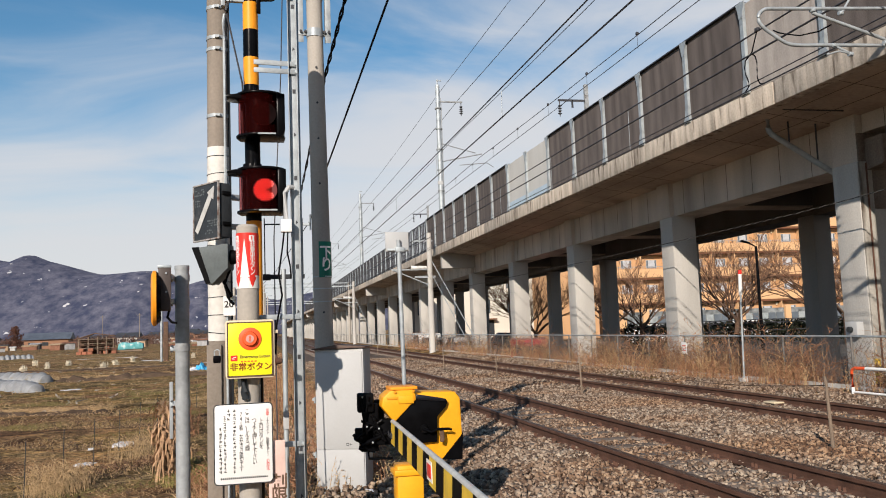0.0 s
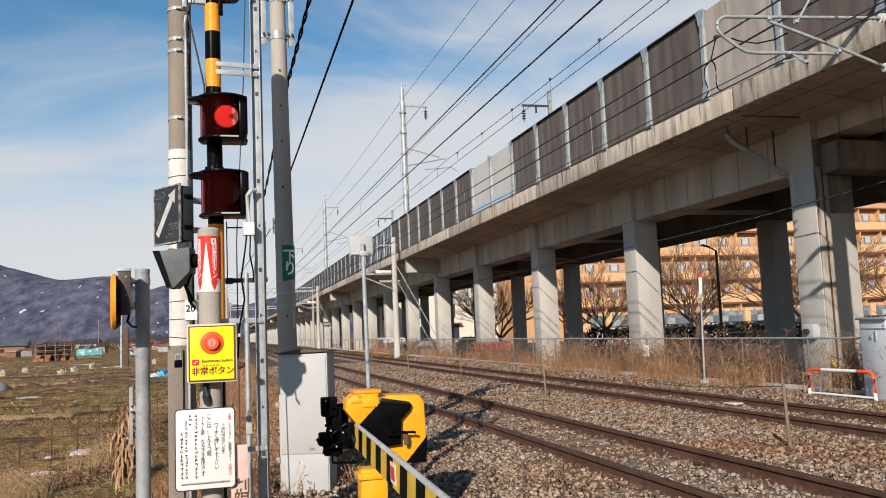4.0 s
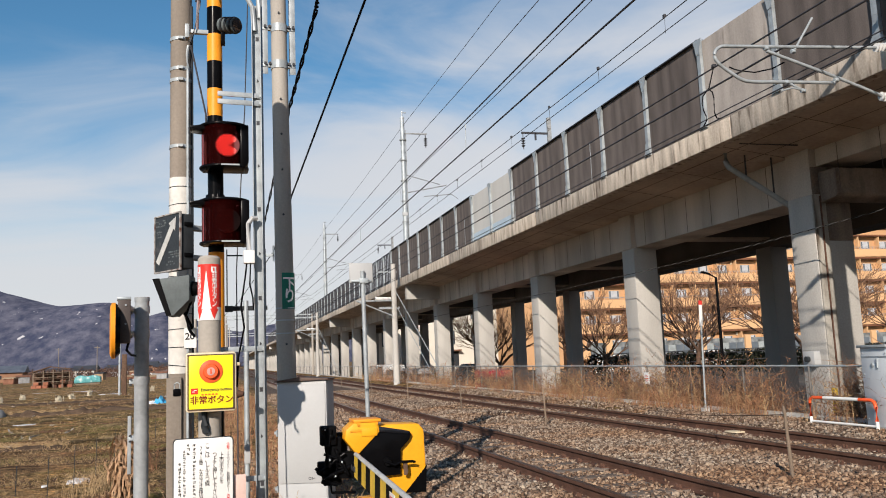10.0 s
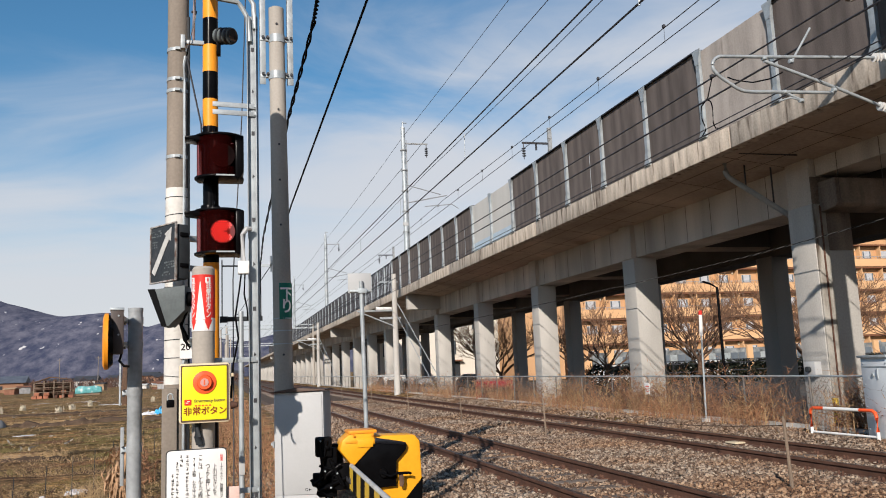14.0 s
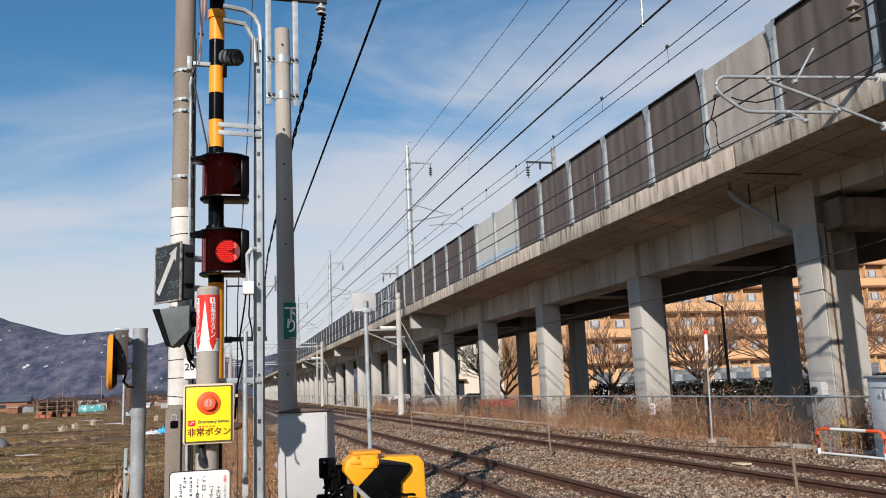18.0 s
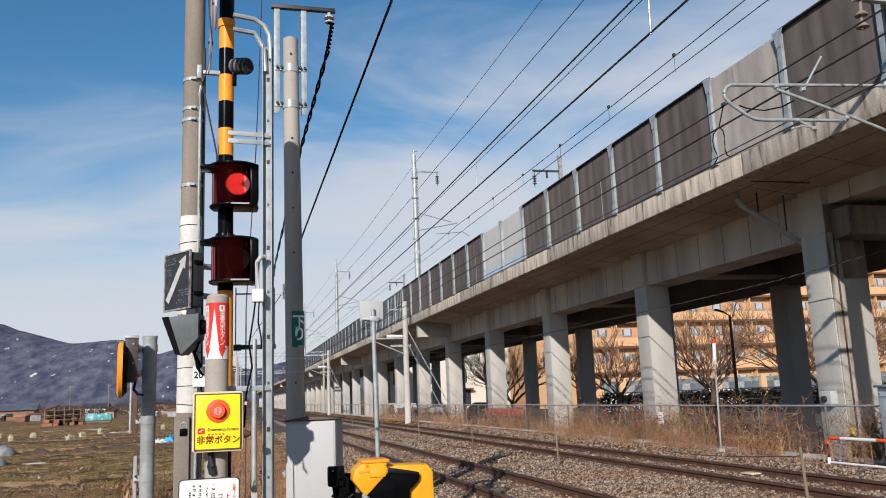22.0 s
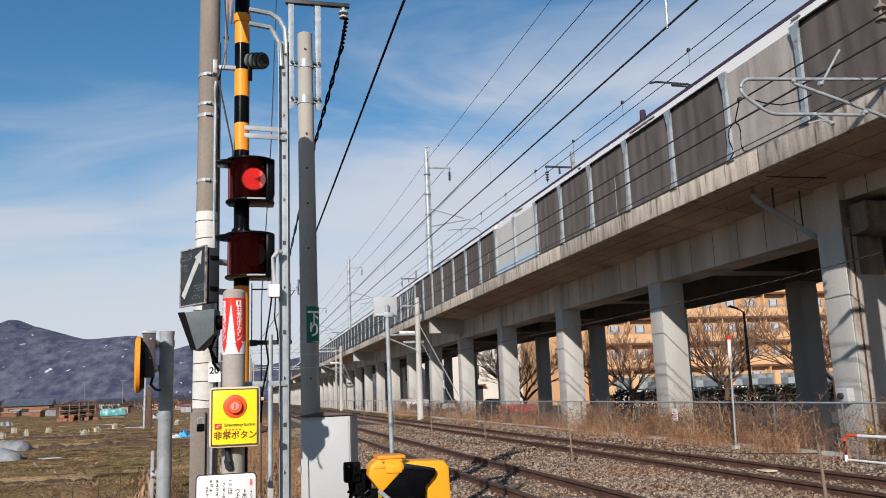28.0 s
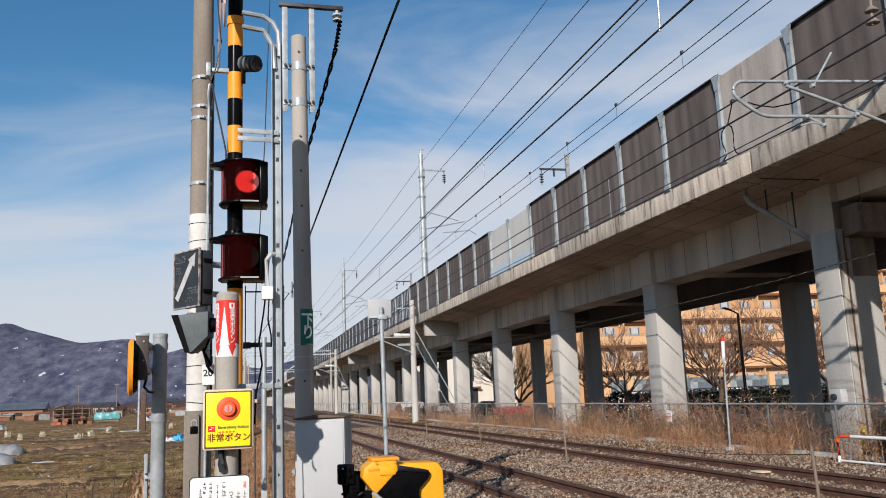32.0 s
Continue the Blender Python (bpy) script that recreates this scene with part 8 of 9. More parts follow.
# ---- field and distance ----
def build_distance():
    xs = np.linspace(-1500, 900, 241)
    ctrl = np.array([(-1500, 330), (-1100, 260), (-800, 235), (-640, 190), (-584, 190), (-525, 176), (-490, 194), (-406, 163), (-345, 147), (-290, 150), (-233, 151), (-164, 120), (-119, 131), (-70, 112), (-20, 92), (40, 80), (120, 95), (260, 110), (500, 90), (900, 120)])
    m = bpy.data.materials.new("haze_tinted_mountain")
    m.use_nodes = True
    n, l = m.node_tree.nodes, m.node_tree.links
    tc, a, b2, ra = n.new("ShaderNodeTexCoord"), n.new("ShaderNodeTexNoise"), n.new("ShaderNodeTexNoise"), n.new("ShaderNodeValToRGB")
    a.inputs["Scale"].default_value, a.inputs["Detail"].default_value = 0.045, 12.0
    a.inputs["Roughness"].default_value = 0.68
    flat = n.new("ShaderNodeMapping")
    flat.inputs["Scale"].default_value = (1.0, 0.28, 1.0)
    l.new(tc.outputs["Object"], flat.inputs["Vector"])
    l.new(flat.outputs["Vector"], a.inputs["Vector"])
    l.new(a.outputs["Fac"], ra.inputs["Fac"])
    # the blue of the distance haze is mixed into the woods' colour
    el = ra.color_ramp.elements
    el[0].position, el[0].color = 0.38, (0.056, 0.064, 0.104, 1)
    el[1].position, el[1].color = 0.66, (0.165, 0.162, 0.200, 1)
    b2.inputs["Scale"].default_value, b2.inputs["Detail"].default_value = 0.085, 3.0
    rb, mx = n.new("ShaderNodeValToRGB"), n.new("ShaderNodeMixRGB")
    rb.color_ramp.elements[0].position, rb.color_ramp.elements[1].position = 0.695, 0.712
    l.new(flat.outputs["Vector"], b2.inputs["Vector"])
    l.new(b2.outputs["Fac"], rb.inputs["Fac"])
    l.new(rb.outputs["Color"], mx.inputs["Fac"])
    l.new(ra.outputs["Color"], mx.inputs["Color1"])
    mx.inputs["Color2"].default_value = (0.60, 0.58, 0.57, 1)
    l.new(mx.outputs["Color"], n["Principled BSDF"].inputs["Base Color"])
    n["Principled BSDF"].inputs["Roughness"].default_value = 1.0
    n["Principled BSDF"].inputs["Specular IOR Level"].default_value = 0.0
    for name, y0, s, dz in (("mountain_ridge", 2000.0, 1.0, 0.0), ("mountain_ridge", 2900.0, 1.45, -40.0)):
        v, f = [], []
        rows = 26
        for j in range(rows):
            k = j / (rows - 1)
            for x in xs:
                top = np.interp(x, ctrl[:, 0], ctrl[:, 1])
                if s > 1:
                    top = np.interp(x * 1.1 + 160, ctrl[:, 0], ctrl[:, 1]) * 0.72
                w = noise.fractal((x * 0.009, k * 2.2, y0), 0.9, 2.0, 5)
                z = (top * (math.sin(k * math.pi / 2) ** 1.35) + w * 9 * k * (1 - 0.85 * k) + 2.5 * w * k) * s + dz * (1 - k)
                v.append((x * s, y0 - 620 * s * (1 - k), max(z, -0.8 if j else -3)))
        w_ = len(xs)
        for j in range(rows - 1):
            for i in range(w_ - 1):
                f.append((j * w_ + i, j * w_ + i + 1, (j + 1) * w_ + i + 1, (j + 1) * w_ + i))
        tagged(part(name, big(name, v, f, m, True)), "wooded winter mountains tinted blue grey for haze", "mountain", "mountains", "structure")
    # farm houses along the far edge of the field
    rng = random.Random(8)
    dark = mat("dark_roof_tiles", (0.055, 0.058, 0.065), 0.6, scale=0.8, fine=6)
    walls = [mat("house_wall_%s" % k, c, 0.85, scale=0.6, fine=6, dark=0.85, light=1.08) for k, c in (("white", (0.42, 0.40, 0.37)), ("tan", (0.26, 0.14, 0.085)), ("brown", (0.22, 0.12, 0.08)), ("grey", (0.40, 0.40, 0.40)))]
    def house(x, y, w, d, h, rz, wall, lab, roof=None):
        b = thing("farm_house", x, y, -0.7, rz, lab, "house", "far houses")
        part("wall", Geo().box(-w / 2, w / 2, -d / 2, d / 2, 0, h), wall, b)
        part("roof", Geo().prism([(-d / 2 - 0.6, h - 0.1), (d / 2 + 0.6, h - 0.1), (0, h + d * 0.22)], -w / 2 - 0.6, w / 2 + 0.6, "x"), roof or dark, b, "dark tiled roof")
        for i in range(max(2, int(w / 4))):
            part("window", Geo().box(-w / 2 + 1 + 3.4 * i, -w / 2 + 2.6 + 3.4 * i, -d / 2 - 0.06, -d / 2, h * 0.35, h * 0.7), M["grey_dark"], b)
    house(-57.0, 246, 11.0, 8, 2.7, 3, walls[1], "long low tan farm house with blue grey roof", mat("blue_grey_sheet_roof", (0.10, 0.115, 0.14), 0.5, scale=0.8, fine=6))
    house(-79, 260, 9, 7, 3.0, 0, walls[0], "white walled farm house with dark roof")
    spots = [(-37, 330), (-28, 345), (-20, 335), (-95, 300), (-120, 290), (-12, 380), (-6, 360), (-150, 320), (-48, 420), (-70, 400), (-34, 400), (-18, 440), (3, 420), (-110, 420), (-180, 380), (-5, 300), (-44, 300)]
    for k, (x, y) in enumerate(spots):
        house(x, y, rng.uniform(6.5, 11), rng.uniform(6, 8), rng.uniform(2.3, 3.6), rng.uniform(-25, 25), walls[(k * 5) % 4 if k % 3 else 0], "distant farm house with a dark tiled roof", None)
    # shed, blue tank and poles in the field
    s = thing("field_shed", -22.1, 122, -0.6, 8, "dark open timber shed stacked with reddish crates", "shed")
    part("roof", Geo().prism([(-2.5, 2.05), (-0.3, 2.75), (2.3, 2.35), (2.3, 2.47), (-0.3, 2.88), (-2.5, 2.17)], -2.0, 2.0), M["bark"], s, "low dark roof")
    for x in (-2.3, -1.1, 0.1, 1.2, 2.1):
        for y in (-1.8, 1.6):
            part("post", Geo().box(x - 0.07, x + 0.07, y - 0.07, y + 0.07, 0, 2.35 if abs(x) < 1.5 else 2.1), M["wood" if y < 0 else "bark"], s)
    for z in (0.55, 1.15, 1.75):
        part("shelf", Geo().box(-2.3, 2.1, -1.9, 1.6, z, z + 0.07), M["bark"], s)
        part("rail", Geo().box(-2.4, 2.2, -1.95, -1.89, z + 0.25, z + 0.33), M["wood"], s, "pale weathered rail")
    part("back_wall", Geo().box(-2.3, 2.1, 1.5, 1.58, 0, 2.1), M["bark"], s)
    crate_red = mat("faded_red_crate", (0.30, 0.12, 0.07), 0.8, dark=0.6, light=1.3, scale=2)
    for k, (x, y, z) in enumerate(((-1.9, -2.3, 0), (-1.2, -2.4, 0), (-0.5, -2.3, 0), (-0.4, -2.4, 0.42), (-1.6, -2.35, 0.42), (0.5, -1.5, 0), (1.3, -1.4, 0), (-1.7, -1.2, 0.62), (0.4, -1.2, 0.62), (1.5, -1.3, 0.62), (-0.6, -1.2, 1.22), (1.1, -1.3, 1.22), (2.5, -2.0, 0), (2.6, -1.9, 0.4))):
        c = solo("crate", Geo().box(-22.1 + x - 0.31, -22.1 + x + 0.31, 122 + y - 0.25, 122 + y + 0.25, -0.6 + z + (0.02 if z > 0.5 else 0), -0.6 + z + 0.40), crate_red if k < 5 or k % 3 == 0 else M["rail_side"], "reddish plastic crate stacked at the field shed" if k < 5 or k % 3 == 0 else "rusty brown crate at the field shed", "crate", "crates at the shed", bevel=0.03)
    t = thing("covered_stack", -19.7, 136, -0.6, 4, "stack under a turquoise tarpaulin", "tarpaulin stack")
    # the near-white stain colour stands for a patchy sheen on the sheet
    part("tarpaulin", Geo().prism([(-1.9, 0.25), (1.85, 0.35), (1.8, 1.15), (0.9, 1.42), (-0.2, 1.28), (-1.2, 1.45), (-1.8, 1.1)], -1.2, 1.2), mat("turquoise_sheet", (0.12, 0.36, 0.37), 0.5, dark=0.5, light=1.4, scale=1.6, fine=6, stain=((0.50, 0.55, 0.54), 1.6, 0.56)), t, "faded turquoise tarpaulin with a painted pale sheen", bevel=0.12)
    part("stack_base", Geo().box(-1.7, 1.7, -1.0, 1.0, 0, 0.4), M["wood"], t)
    for k, (x, y, h) in enumerate(((-27, 300, 12), (-58, 330, 11), (-38, 280, 10), (-86, 270, 11), (-14, 310, 12), (-4, 350, 12), (-100, 350, 12))):
        p = thing("power_pole", x, y, -0.6, 0, "distant concrete power pole", "utility pole", "power poles beyond the field")
        part("shaft", Geo().cyl((0, 0, 0), (0, 0, h), 0.13, 0.09, 8), M["pole_brown"], p)
        part("cross_arm", Geo().box(-0.8, 0.8, -0.05, 0.05, h - 0.7, h - 0.55), M["pole_brown"], p)
    p = thing("timber_post", -7.5, 70, -0.6, 0, "dark timber post with a grey pipe in the field", "post")
    part("timber", Geo().box(-0.18, 0.18, -0.15, 0.15, 0, 3.2), M["bark"], p, bevel=0.02)
    part("pipe", Geo().cyl((-0.35, 0, 0), (-0.35, 0, 5.0), 0.09, n=10), M["galv_old"], p)
    # small sheds, boxes and stacks along the far side of the field
    tones = [("grey", (0.30, 0.30, 0.30)), ("rusty brown", (0.20, 0.095, 0.06)), ("white", (0.50, 0.49, 0.46)), ("dark", (0.06, 0.055, 0.055)), ("tan", (0.34, 0.24, 0.15))]
    paints = [mat("shed_%s" % k.replace(" ", "_"), c, 0.8, scale=1.5, fine=12, dark=0.6, light=1.25) for k, c in tones]
    r2 = random.Random(31)
    for k in range(34):
        y = r2.uniform(165, 320)
        x = -r2.uniform(0.03, 0.34) * y
        w, h = r2.uniform(1.0, 3.6), r2.uniform(0.5, 1.5)
        q = thing("garden_shed", x, y, -0.65, r2.uniform(-30, 30), "small %s shed at the far side of the field" % tones[k % 5][0], "shed", "small sheds beyond the field")
        part("wall", Geo().box(-w / 2, w / 2, -0.8, 0.8, 0, h), paints[k % 5], q, bevel=0.03)
        part("roof", Geo().prism([(-1.0, h), (1.0, h), (0.9, h + 0.12), (0, h + 0.35), (-0.9, h + 0.12)], -w / 2 - 0.2, w / 2 + 0.2, "x"), paints[(k * 3 + 1) % 5], q)
    stalks("far_thicket", 5200, lambda r: (lambda y: (-r.uniform(-0.02, 0.42) * y, y, -0.7))(r.uniform(270, 420)), 1.2, 4.2, 0.16, mat("far_brown_thicket", (0.13, 0.075, 0.055), 0.95, scale=0.4, bump=0), "dark red brown thicket before the mountains", seed=71, lean=0.4, twigs=3)
    stalks("field_rubbish", 200, lambda r: (lambda y: (-r.uniform(0.02, 0.36) * y, y, -0.62))(28 + 120 * r.random() ** 1.4), 0.05, 0.2, 0.05, mat("pale_rubbish", (0.42, 0.38, 0.32), 0.7, scale=3, bump=0), "pale scraps of film and straw on the field", seed=72, lean=2.5, twigs=1)
    # evergreen clumps near the houses
    for k, (x, y) in enumerate(((-70, 262), (-9, 280))):
        rr = np.random.RandomState(20 + k)
        nn = 1200
        c = np.stack([rr.normal(0, 1.5, nn), rr.normal(0, 1.5, nn), rr.uniform(0.3, 6.5, nn)], 1)
        c[:, :2] *= (1.15 - c[:, 2:] / 7.0)
        v = (c[:, None] + rr.normal(0, 0.22, (nn, 3, 3))).reshape(-1, 3)
        tr = thing("bushy_tree", x, y, -0.6, 0, "dark red brown bushy tree by the houses", "tree", "trees by the houses")
        part("trunk", Geo().cyl((0, 0, 0), (0, 0, 4), 0.25, 0.1, 8), M["bark"], tr)
        part("crown", big("crown", v, np.arange(3 * nn).reshape(-1, 3), mat("red_brown_foliage", (0.10, 0.045, 0.03), 0.9, scale=1, bump=0) if "red_brown_foliage" not in bpy.data.materials else bpy.data.materials["red_brown_foliage"]), None, tr)


def dress_field():
    film_m = mat("weathered_plastic_film", (0.235, 0.24, 0.245), 0.5, dark=0.7, light=1.25, scale=3, fine=14, stain=((0.20, 0.17, 0.12), 2.5, 0.60))
    def tunnel(x0, y0, x1, y1, w, h, lab):
        """A low ribbed film tunnel: the film sags between its hoops."""
        a, b = Vector((x0, y0, -0.66)), Vector((x1, y1, -0.66))
        d = (b - a).normalized()
        u = Vector((-d.y, d.x, 0))
        hoops = max(4, int((b - a).length / 0.55))
        N, n = hoops * 4, 11
        rings = []
        for i in range(N + 1):
            p = a.lerp(b, i / N)
            k = (0.74 + 0.26 * abs(math.cos(math.pi * i / 4))) * (1 + 0.12 * noise.noise((p.x, p.y, 2.0))) * min(1.0, 0.35 + 0.5 * min(i, N - i))
            rings.append([p + u * (w * k * math.cos(q)) + Vector((0, 0, h * k * math.sin(q) * (1 + 0.10 * noise.noise((p.x * 3, q * 2, 5.0))))) for q in np.linspace(0, math.pi, n)])
        g = Geo().add([p for r in rings for p in r], [(j * n + k, j * n + k + 1, (j + 1) * n + k + 1, (j + 1) * n + k) for j in range(N) for k in range(n - 1)] + [tuple(range(n)), tuple(range(N * n, N * n + n))])
        solo("film_tunnel", g, film_m, lab, "plastic tunnel", "covered rows in the field", smooth=True)
    tunnel(-13.4, 45.5, -9.9, 42.6, 0.50, 0.56, "ribbed grey white film tunnel over a field row")
    tunnel(-14.6, 42.6, -11.0, 39.8, 0.45, 0.46, "ribbed grey white film tunnel over a field row")
    tunnel(-11.6, 38.8, -8.5, 35.0, 0.45, 0.50, "ribbed grey white film tunnel over a field row")
    tunnel(-32.0, 102.0, -26.0, 105.0, 0.7, 0.62, "distant ribbed film tunnel in the field")
    tunnel(-33.0, 96.0, -29.0, 98.5, 0.7, 0.55, "distant ribbed film tunnel in the field")
    # an earth bank across the field
    earth = mat("dark_moist_soil", (0.095, 0.062, 0.040), 0.95, dark=0.5, light=1.5, scale=2.0, fine=14, bump=0.6)
    for y0, xa, xb, hh in ((42.5, -10.0, -0.8, 0.20), (57.0, -26.0, -2.0, 0.13), (24.0, -8.0, -4.0, 0.09)):
        g = Geo()
        N = 150
        rows = []
        for i in range(N + 1):
            x = xa + (xb - xa) * i / N
            k = (1 + 0.5 * noise.noise((x * 0.8, y0, 0.0)) + 0.6 * noise.noise((x * 3.7, y0, 9.0))) * min(1.0, 0.1 + 0.08 * min(i, N - i))
            y = y0 + 0.35 * noise.noise((x * 0.3, y0, 3.0)) - 0.05 * x
            rows.append([(x, y - 0.55, -0.72), (x, y - 0.22, -0.62 + hh * k * 0.8), (x, y + 0.1, -0.62 + hh * k), (x, y + 0.9, -0.72)])
        g.add([p for r in rows for p in r], [(4 * j + k, 4 * j + k + 1, 4 * j + k + 5, 4 * j + k + 4) for j in range(N) for k in range(3)])
        stalks("bank_grass", 700, lambda r, xa=xa, xb=xb, y0=y0, hh=hh: (lambda x: (x, y0 + 0.35 * noise.noise((x * 0.3, y0, 3.0)) - 0.05 * x + r.uniform(0.0, 0.5), -0.62 + 0.7 * hh))(r.uniform(xa, xb)), 0.05, 0.2, 0.012, M["straw"], "straw lip along the top of the earth bank", seed=int(y0), lean=1.2, twigs=1)
        solo("earth_bank", g, earth, "low bank of dark soil across the field", "earth bank", "earth banks in the field", smooth=True)
    snow = mat("old_snow", (0.62, 0.62, 0.64), 0.7, dark=0.85, light=1.05, scale=3, fine=14)
    for k, (x, y, w, d) in enumerate(((-5.7, 25.2, 1.0, 0.5), (-6.6, 25.6, 0.5, 0.15), (-2.55, 16.35, 0.32, 0.55), (-2.75, 14.0, 0.28, 0.3), (-2.35, 18.5, 0.18, 0.4), (-3.0, 15.9, 0.09, 0.2), (-7.1, 35.2, 1.1, 0.6), (-3.4, 10.3, 0.22, 0.2), (0.05, 9.6, 0.22, 0.3), (-3.2, 62.0, 2.2, 0.8), (-10, 75, 3.0, 0.8), (0.98, 8.1, 0.12, 0.2), (-16, 90, 5, 1.2), (-28, 110, 6, 1.2))):
        pts = []
        n = 30
        for i in range(n):
            a = 2 * math.pi * i / n
            q = 1 + 1.1 * noise.noise((3 * math.cos(a) + k, 3 * math.sin(a), k * 1.7))
            pts.append((0.55 * w * q * math.cos(a), 0.5 * d * q * math.sin(a)))
        g = Geo()
        z = gz(x, y)
        g.add([(x + u, y + v, z - 0.08) for u, v in pts] + [(x + 0.8 * u, y + 0.8 * v, z + 0.025 + 0.01 * noise.noise((u * 4, v * 4, k))) for u, v in pts] + [(x, y, z + 0.035)], [(i, (i + 1) % n, n + (i + 1) % n, n + i) for i in range(n)] + [(n + i, n + (i + 1) % n, 2 * n) for i in range(n)])
        solo("snow_patch", g, snow, "small patch of old snow on the field", "snow", "snow patches", smooth=True)
    pale = mat("pale_straw", (0.60, 0.52, 0.38), 0.9, dark=0.7, light=1.25, scale=3, bump=0)
    for k, (x, y) in enumerate(((-15.0, 58), (-15.0, 64.2), (-14.5, 68.6), (-10.3, 59), (-10.5, 64.8), (-10.6, 73.7), (-20, 62), (-18.5, 75), (-6.0, 78))):
        stalks("straw_sheaf", 60, lambda r, x=x, y=y: (x + r.gauss(0, 0.08), y + r.gauss(0, 0.08), -0.64), 0.35, 0.62, 0.065, pale, "small upright sheaf of pale straw in the field", seed=50 + k, lean=0.09, twigs=0)
    def crumpled(x, y, w, d, h, material, lab, seed):
        """A sheet thrown down in folds, closed below."""
        n = 14
        top = []
        for j in range(n + 1):
            for i in range(n + 1):
                u, q = 2 * i / n - 1, 2 * j / n - 1
                k = max(0.0, 1 - (u * u + q * q) * 0.75)
                top.append((x + w * (u + 0.25 * noise.noise((u * 2, q * 2, seed))), y + d * q, -0.66 + h * k * (0.75 + 0.9 * noise.noise((u * 3.1, q * 3.1, seed + 4.0)))))
        k = len(top)
        g = Geo().add(top + [(p[0], p[1], -0.75) for p in top], [(j * (n + 1) + i, j * (n + 1) + i + 1, (j + 1) * (n + 1) + i + 1, (j + 1) * (n + 1) + i) for j in range(n) for i in range(n)] + [(k, k + n, k + (n + 1) * (n + 1) - 1, k + n * (n + 1))])
        return solo("plastic_sheet", g, material, lab, "plastic sheet", "sheets thrown down in the field")
    crumpled(-3.36, 49.6, 0.42, 0.45, 0.45, mat("blue_sheet_plastic", (0.05, 0.33, 0.58), 0.4, dark=0.6, light=1.3, scale=4), "crumpled bright blue plastic sheet in the field", 2.0)
    crumpled(-4.05, 49.5, 0.55, 0.5, 0.26, mat("white_sheet_plastic", (0.66, 0.66, 0.68), 0.5, dark=0.7, light=1.1, scale=4), "crumpled white plastic sheet beside the blue one", 7.0)
    solo("white_bag", Geo().box(0.02, 0.46, 8.15, 8.75, -0.42, -0.26), mat("white_plastic_bag", (0.70, 0.69, 0.66), 0.5, dark=0.8, light=1.1, scale=6), "white plastic bag lying behind the signal", "bag", bevel=0.08)


build_catenary()
build_pole_lines()
hang_pole_wire()
build_viaduct_masts()
build_fence()
grow_weeds()
build_lineside()
build_apartments()
build_yard()
build_distance()
dress_field()


# ---- the express on the viaduct ----
TRAIN_X, TRAIN_V, TAIL_T, TAIL_Y, CARS, CAR_L = 13.05, 46.5, 29.2, 12.9, 10, 26.6
TRAIN_LEN = CARS * CAR_L


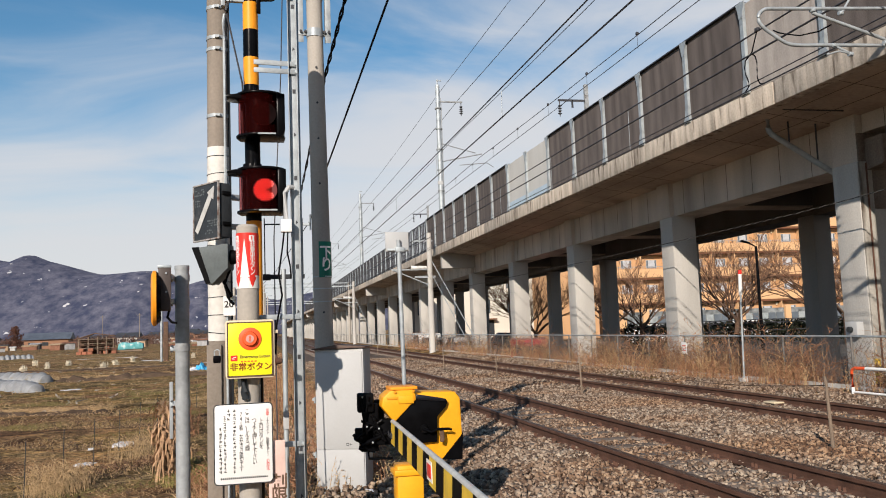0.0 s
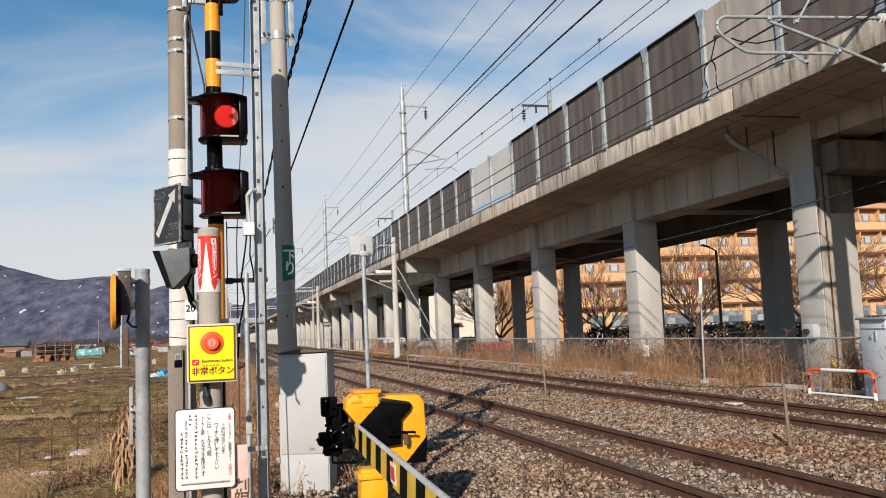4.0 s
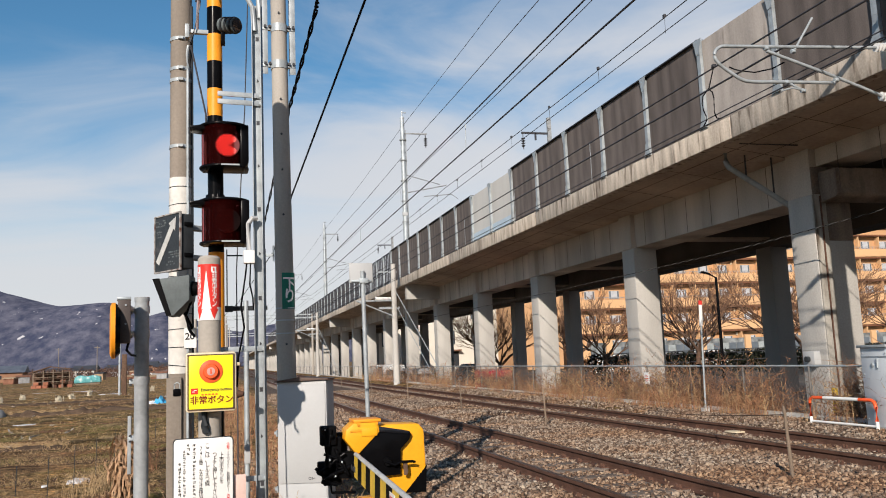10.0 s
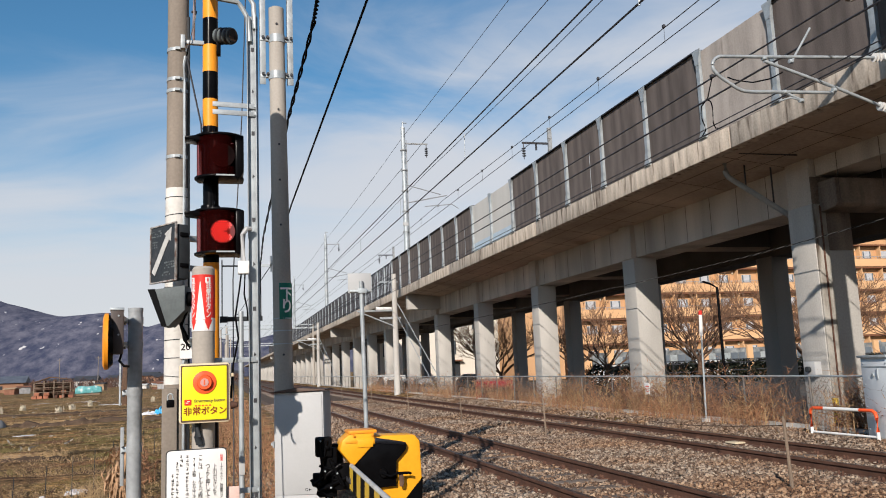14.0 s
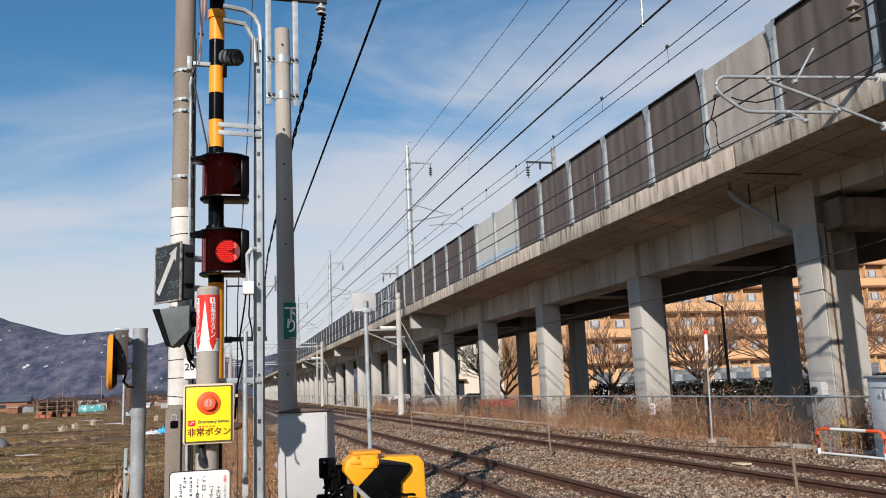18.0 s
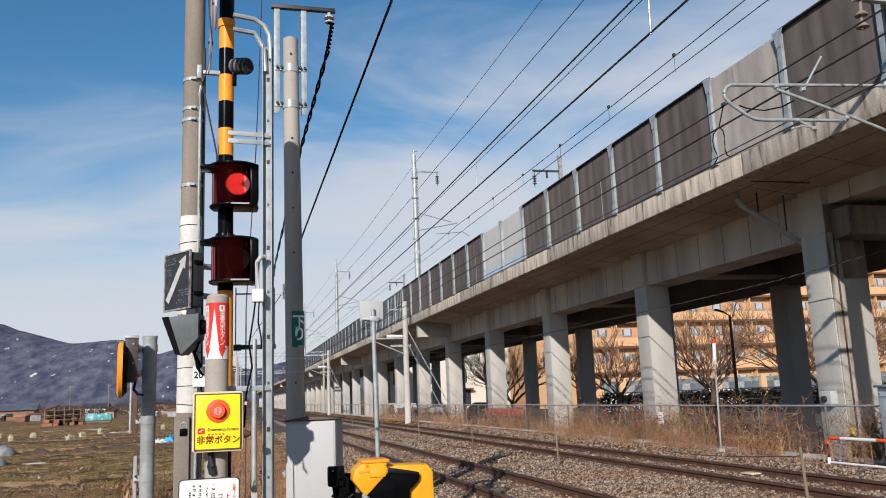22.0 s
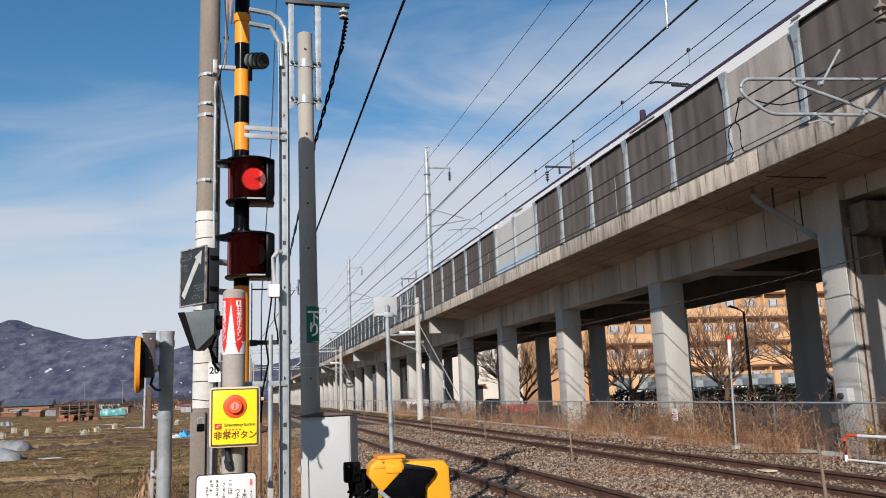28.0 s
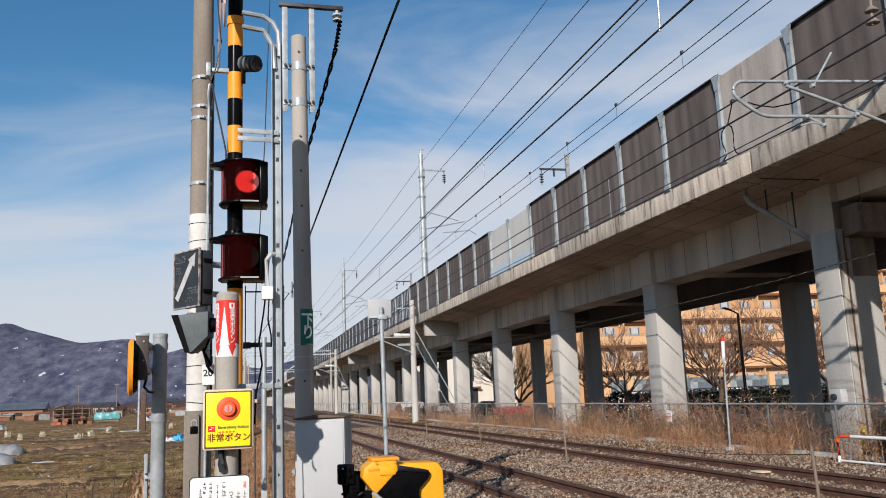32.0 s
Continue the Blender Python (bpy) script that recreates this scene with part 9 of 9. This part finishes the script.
def build_train():
    """The train's origin is at the tail, on the rail; it runs towards +y."""
    t = thing("express_train", TRAIN_X, -300, 5.93, 0, "white express train with purple roof running on the viaduct", "train")
    white = mat("train_white", (0.72, 0.70, 0.66), 0.3, dark=0.95, light=1.03, scale=0.5, bump=0)
    roof = mat("train_roof", (0.050, 0.034, 0.052), 0.75, spec=0.05, dark=0.85, light=1.15, scale=0.5, bump=0)
    sec = [(-1.62, 0.3), (-1.69, 1.2), (-1.68, 2.0), (-1.62, 2.7), (-1.46, 3.2), (-1.34, 3.35)]
    cap = [(-1.36, 3.33), (-1.31, 3.46), (-1.05, 3.60), (0, 3.67), (1.05, 3.60), (1.31, 3.46), (1.36, 3.33)]
    body = Geo().prism(sec + [(-x, z) for x, z in reversed(sec)], 0.25, CAR_L - 0.25).mesh("car_body", white)
    top = Geo().prism(cap, 0.25, CAR_L - 0.25).mesh("car_roof", roof, smooth=True)
    fair = Geo().box(-0.9, -0.5, 8, 12, 3.5, 3.62).mesh("roof_fairing", roof)
    vent = Geo().box(-1.22, -1.10, 3, 3.3, 3.40, 3.49).mesh("roof_vent", roof)
    gap = Geo().prism([(x * 0.93, z * 0.985) for x, z in sec] + [(-x * 0.93, z * 0.985) for x, z in reversed(sec)], -0.26, 0.26).mesh("gangway", M["grey_dark"])
    bogie = Geo().box(-1.0, 1.0, -1.6, 1.6, 0.2, 0.45).cyl((-0.75, -1.1, 0.43), (0.75, -1.1, 0.43), 0.43, n=14).cyl((-0.75, 1.1, 0.43), (0.75, 1.1, 0.43), 0.43, n=14).mesh("bogie", M["grey_dark"])
    for k in range(CARS):
        for s in (4.0, CAR_L - 4.0):
            part("bogie", bogie, None, t).location = (0, k * CAR_L + s, 0)
        y = k * CAR_L
        if 0 < k < CARS - 1:
            c = part("car_body", body, None, t, "white car body")
            c.location = (0, y, 0)
            r = part("car_roof", top, None, c, "dark purple grey roof")
            part("roof_fairing", fair, None, c)
            part("roof_vent", vent, None, c)
        for q, w, m in ((2.4, 0.3, "grey_paint"), (9.0, 1.6, "arrow_white"), (14.5, 0.25, "grey_paint"), (21.0, 0.9, "arrow_white")):
            if 0 < k < CARS - 1:
                part("side_fitting", Geo().box(-1.53, -1.40, y + q + 0.8 * (k % 3), y + q + 0.8 * (k % 3) + w, 3.16, 3.19), M[m], t, "small fitting below the roof edge")
        if k:
            part("gangway", gap, None, t).location = (0, y, 0)
    full = sec + cap[1:-1] + [(-x, z) for x, z in reversed(sec)]
    for end in (0, 1):
        g = Geo()
        N, L = 16, CAR_L - 0.25
        rings = []
        for i in range(N + 1):
            s = i / N * 9.0
            k = (i / N) ** 0.55
            hs = 0.28 + 0.72 * k
            ws = 0.55 + 0.45 * min(1, k * 1.15)
            rings.append([(x * ws, s, 0.3 + (z - 0.3) * hs) for x, z in full])
        rings.append([(x, L, z) for x, z in full])
        n = len(full)
        flat = [p for r in rings for p in r]
        if end:
            flat = [(x, TRAIN_LEN - y, z) for x, y, z in flat]
        g.add(flat, [(j * n + i, j * n + (i + 1) % n, (j + 1) * n + (i + 1) % n, (j + 1) * n + i) for j in range(len(rings) - 1) for i in range(n)] + [tuple(range(n))])
        e = part("end_car", g, white, t, "white end car with a long sloping nose", smooth=True)
        y0, y1 = (9.3, L) if not end else (TRAIN_LEN - L, TRAIN_LEN - 9.3)
        part("car_roof", Geo().prism([(x * 1.004, z + 0.008) for x, z in cap], y0, y1), roof, e, "dark purple grey roof", smooth=True)
        part("cab_window", Geo().prism([(y0 + 0.6, 3.02), (y0 + 1.7, 3.02), (y0 + 1.7, 3.28), (y0 + 0.6, 3.28)], -1.60, -1.40, "x"), M["grey_dark"], e, "dark upper side window")
    # pantographs
    for k, y in enumerate((65.2, 165.0)):
        pan = part("pantograph", Geo().tube([(0, y, 3.65), (0.0, y - 1.1, 4.25), (0.0, y, 4.75)], 0.05, 8).tube([(-0.8, y - 0.05, 4.75), (-0.55, y - 0.02, 4.81), (0.55, y + 0.02, 4.81), (0.8, y + 0.05, 4.75)], 0.035, 8), M["steel_dark"], t, "single arm pantograph")
        part("pantograph_base", Geo().box(-1.0, 0.8, y - 0.9, y + 0.5, 3.5, 3.70).cyl((-0.95, y + 0.3, 3.5), (-0.95, y + 0.3, 3.98), 0.11, 0.09, 12), roof, pan, "dark purple base with an insulator", bevel=0.04)
    return t


TRAIN = build_train()
HALF, SWITCH = 0.6044, 6.07


def motions():
    rows = [(t, pose(TRAIN_X, TAIL_Y + TRAIN_V * (t - TAIL_T), 5.93)) for t in [0.5 * i for i in range(65)]]
    walk(TRAIN, rows)
    for n, (board, (x, y, z)) in enumerate(LED_BOARDS):
        # the upper board faces out in even half periods, the lower one in odd ones
        def lit(k):
            return (k % 2 == 0) == (n == 0)
        k0 = math.floor((0.0 - SWITCH) / HALF)
        rows, a = [], 0.0 if lit(k0) else 180.0
        rows.append((0.0, pose(x, y, z, 0, 0, a)))
        k, t = k0 + 1, SWITCH + (k0 + 1) * HALF
        while t < 31.9:
            f = t * FPS
            start, whole = round(f) - 1, 30 * round(f / 30)
            if start < whole < start + 3:
                start = whole if f > whole else whole - 3
            to = 0.0 if lit(k) else 180.0
            for i in range(4):
                if start + i > 0:
                    rows.append(((start + i) / FPS, pose(x, y, z, 0, 0, a + (to - a) * i / 3)))
            a = to
            k, t = k + 1, t + HALF
        rows.append((32.0, pose(x, y, z, 0, 0, a)))
        walk(board, rows)


motions()
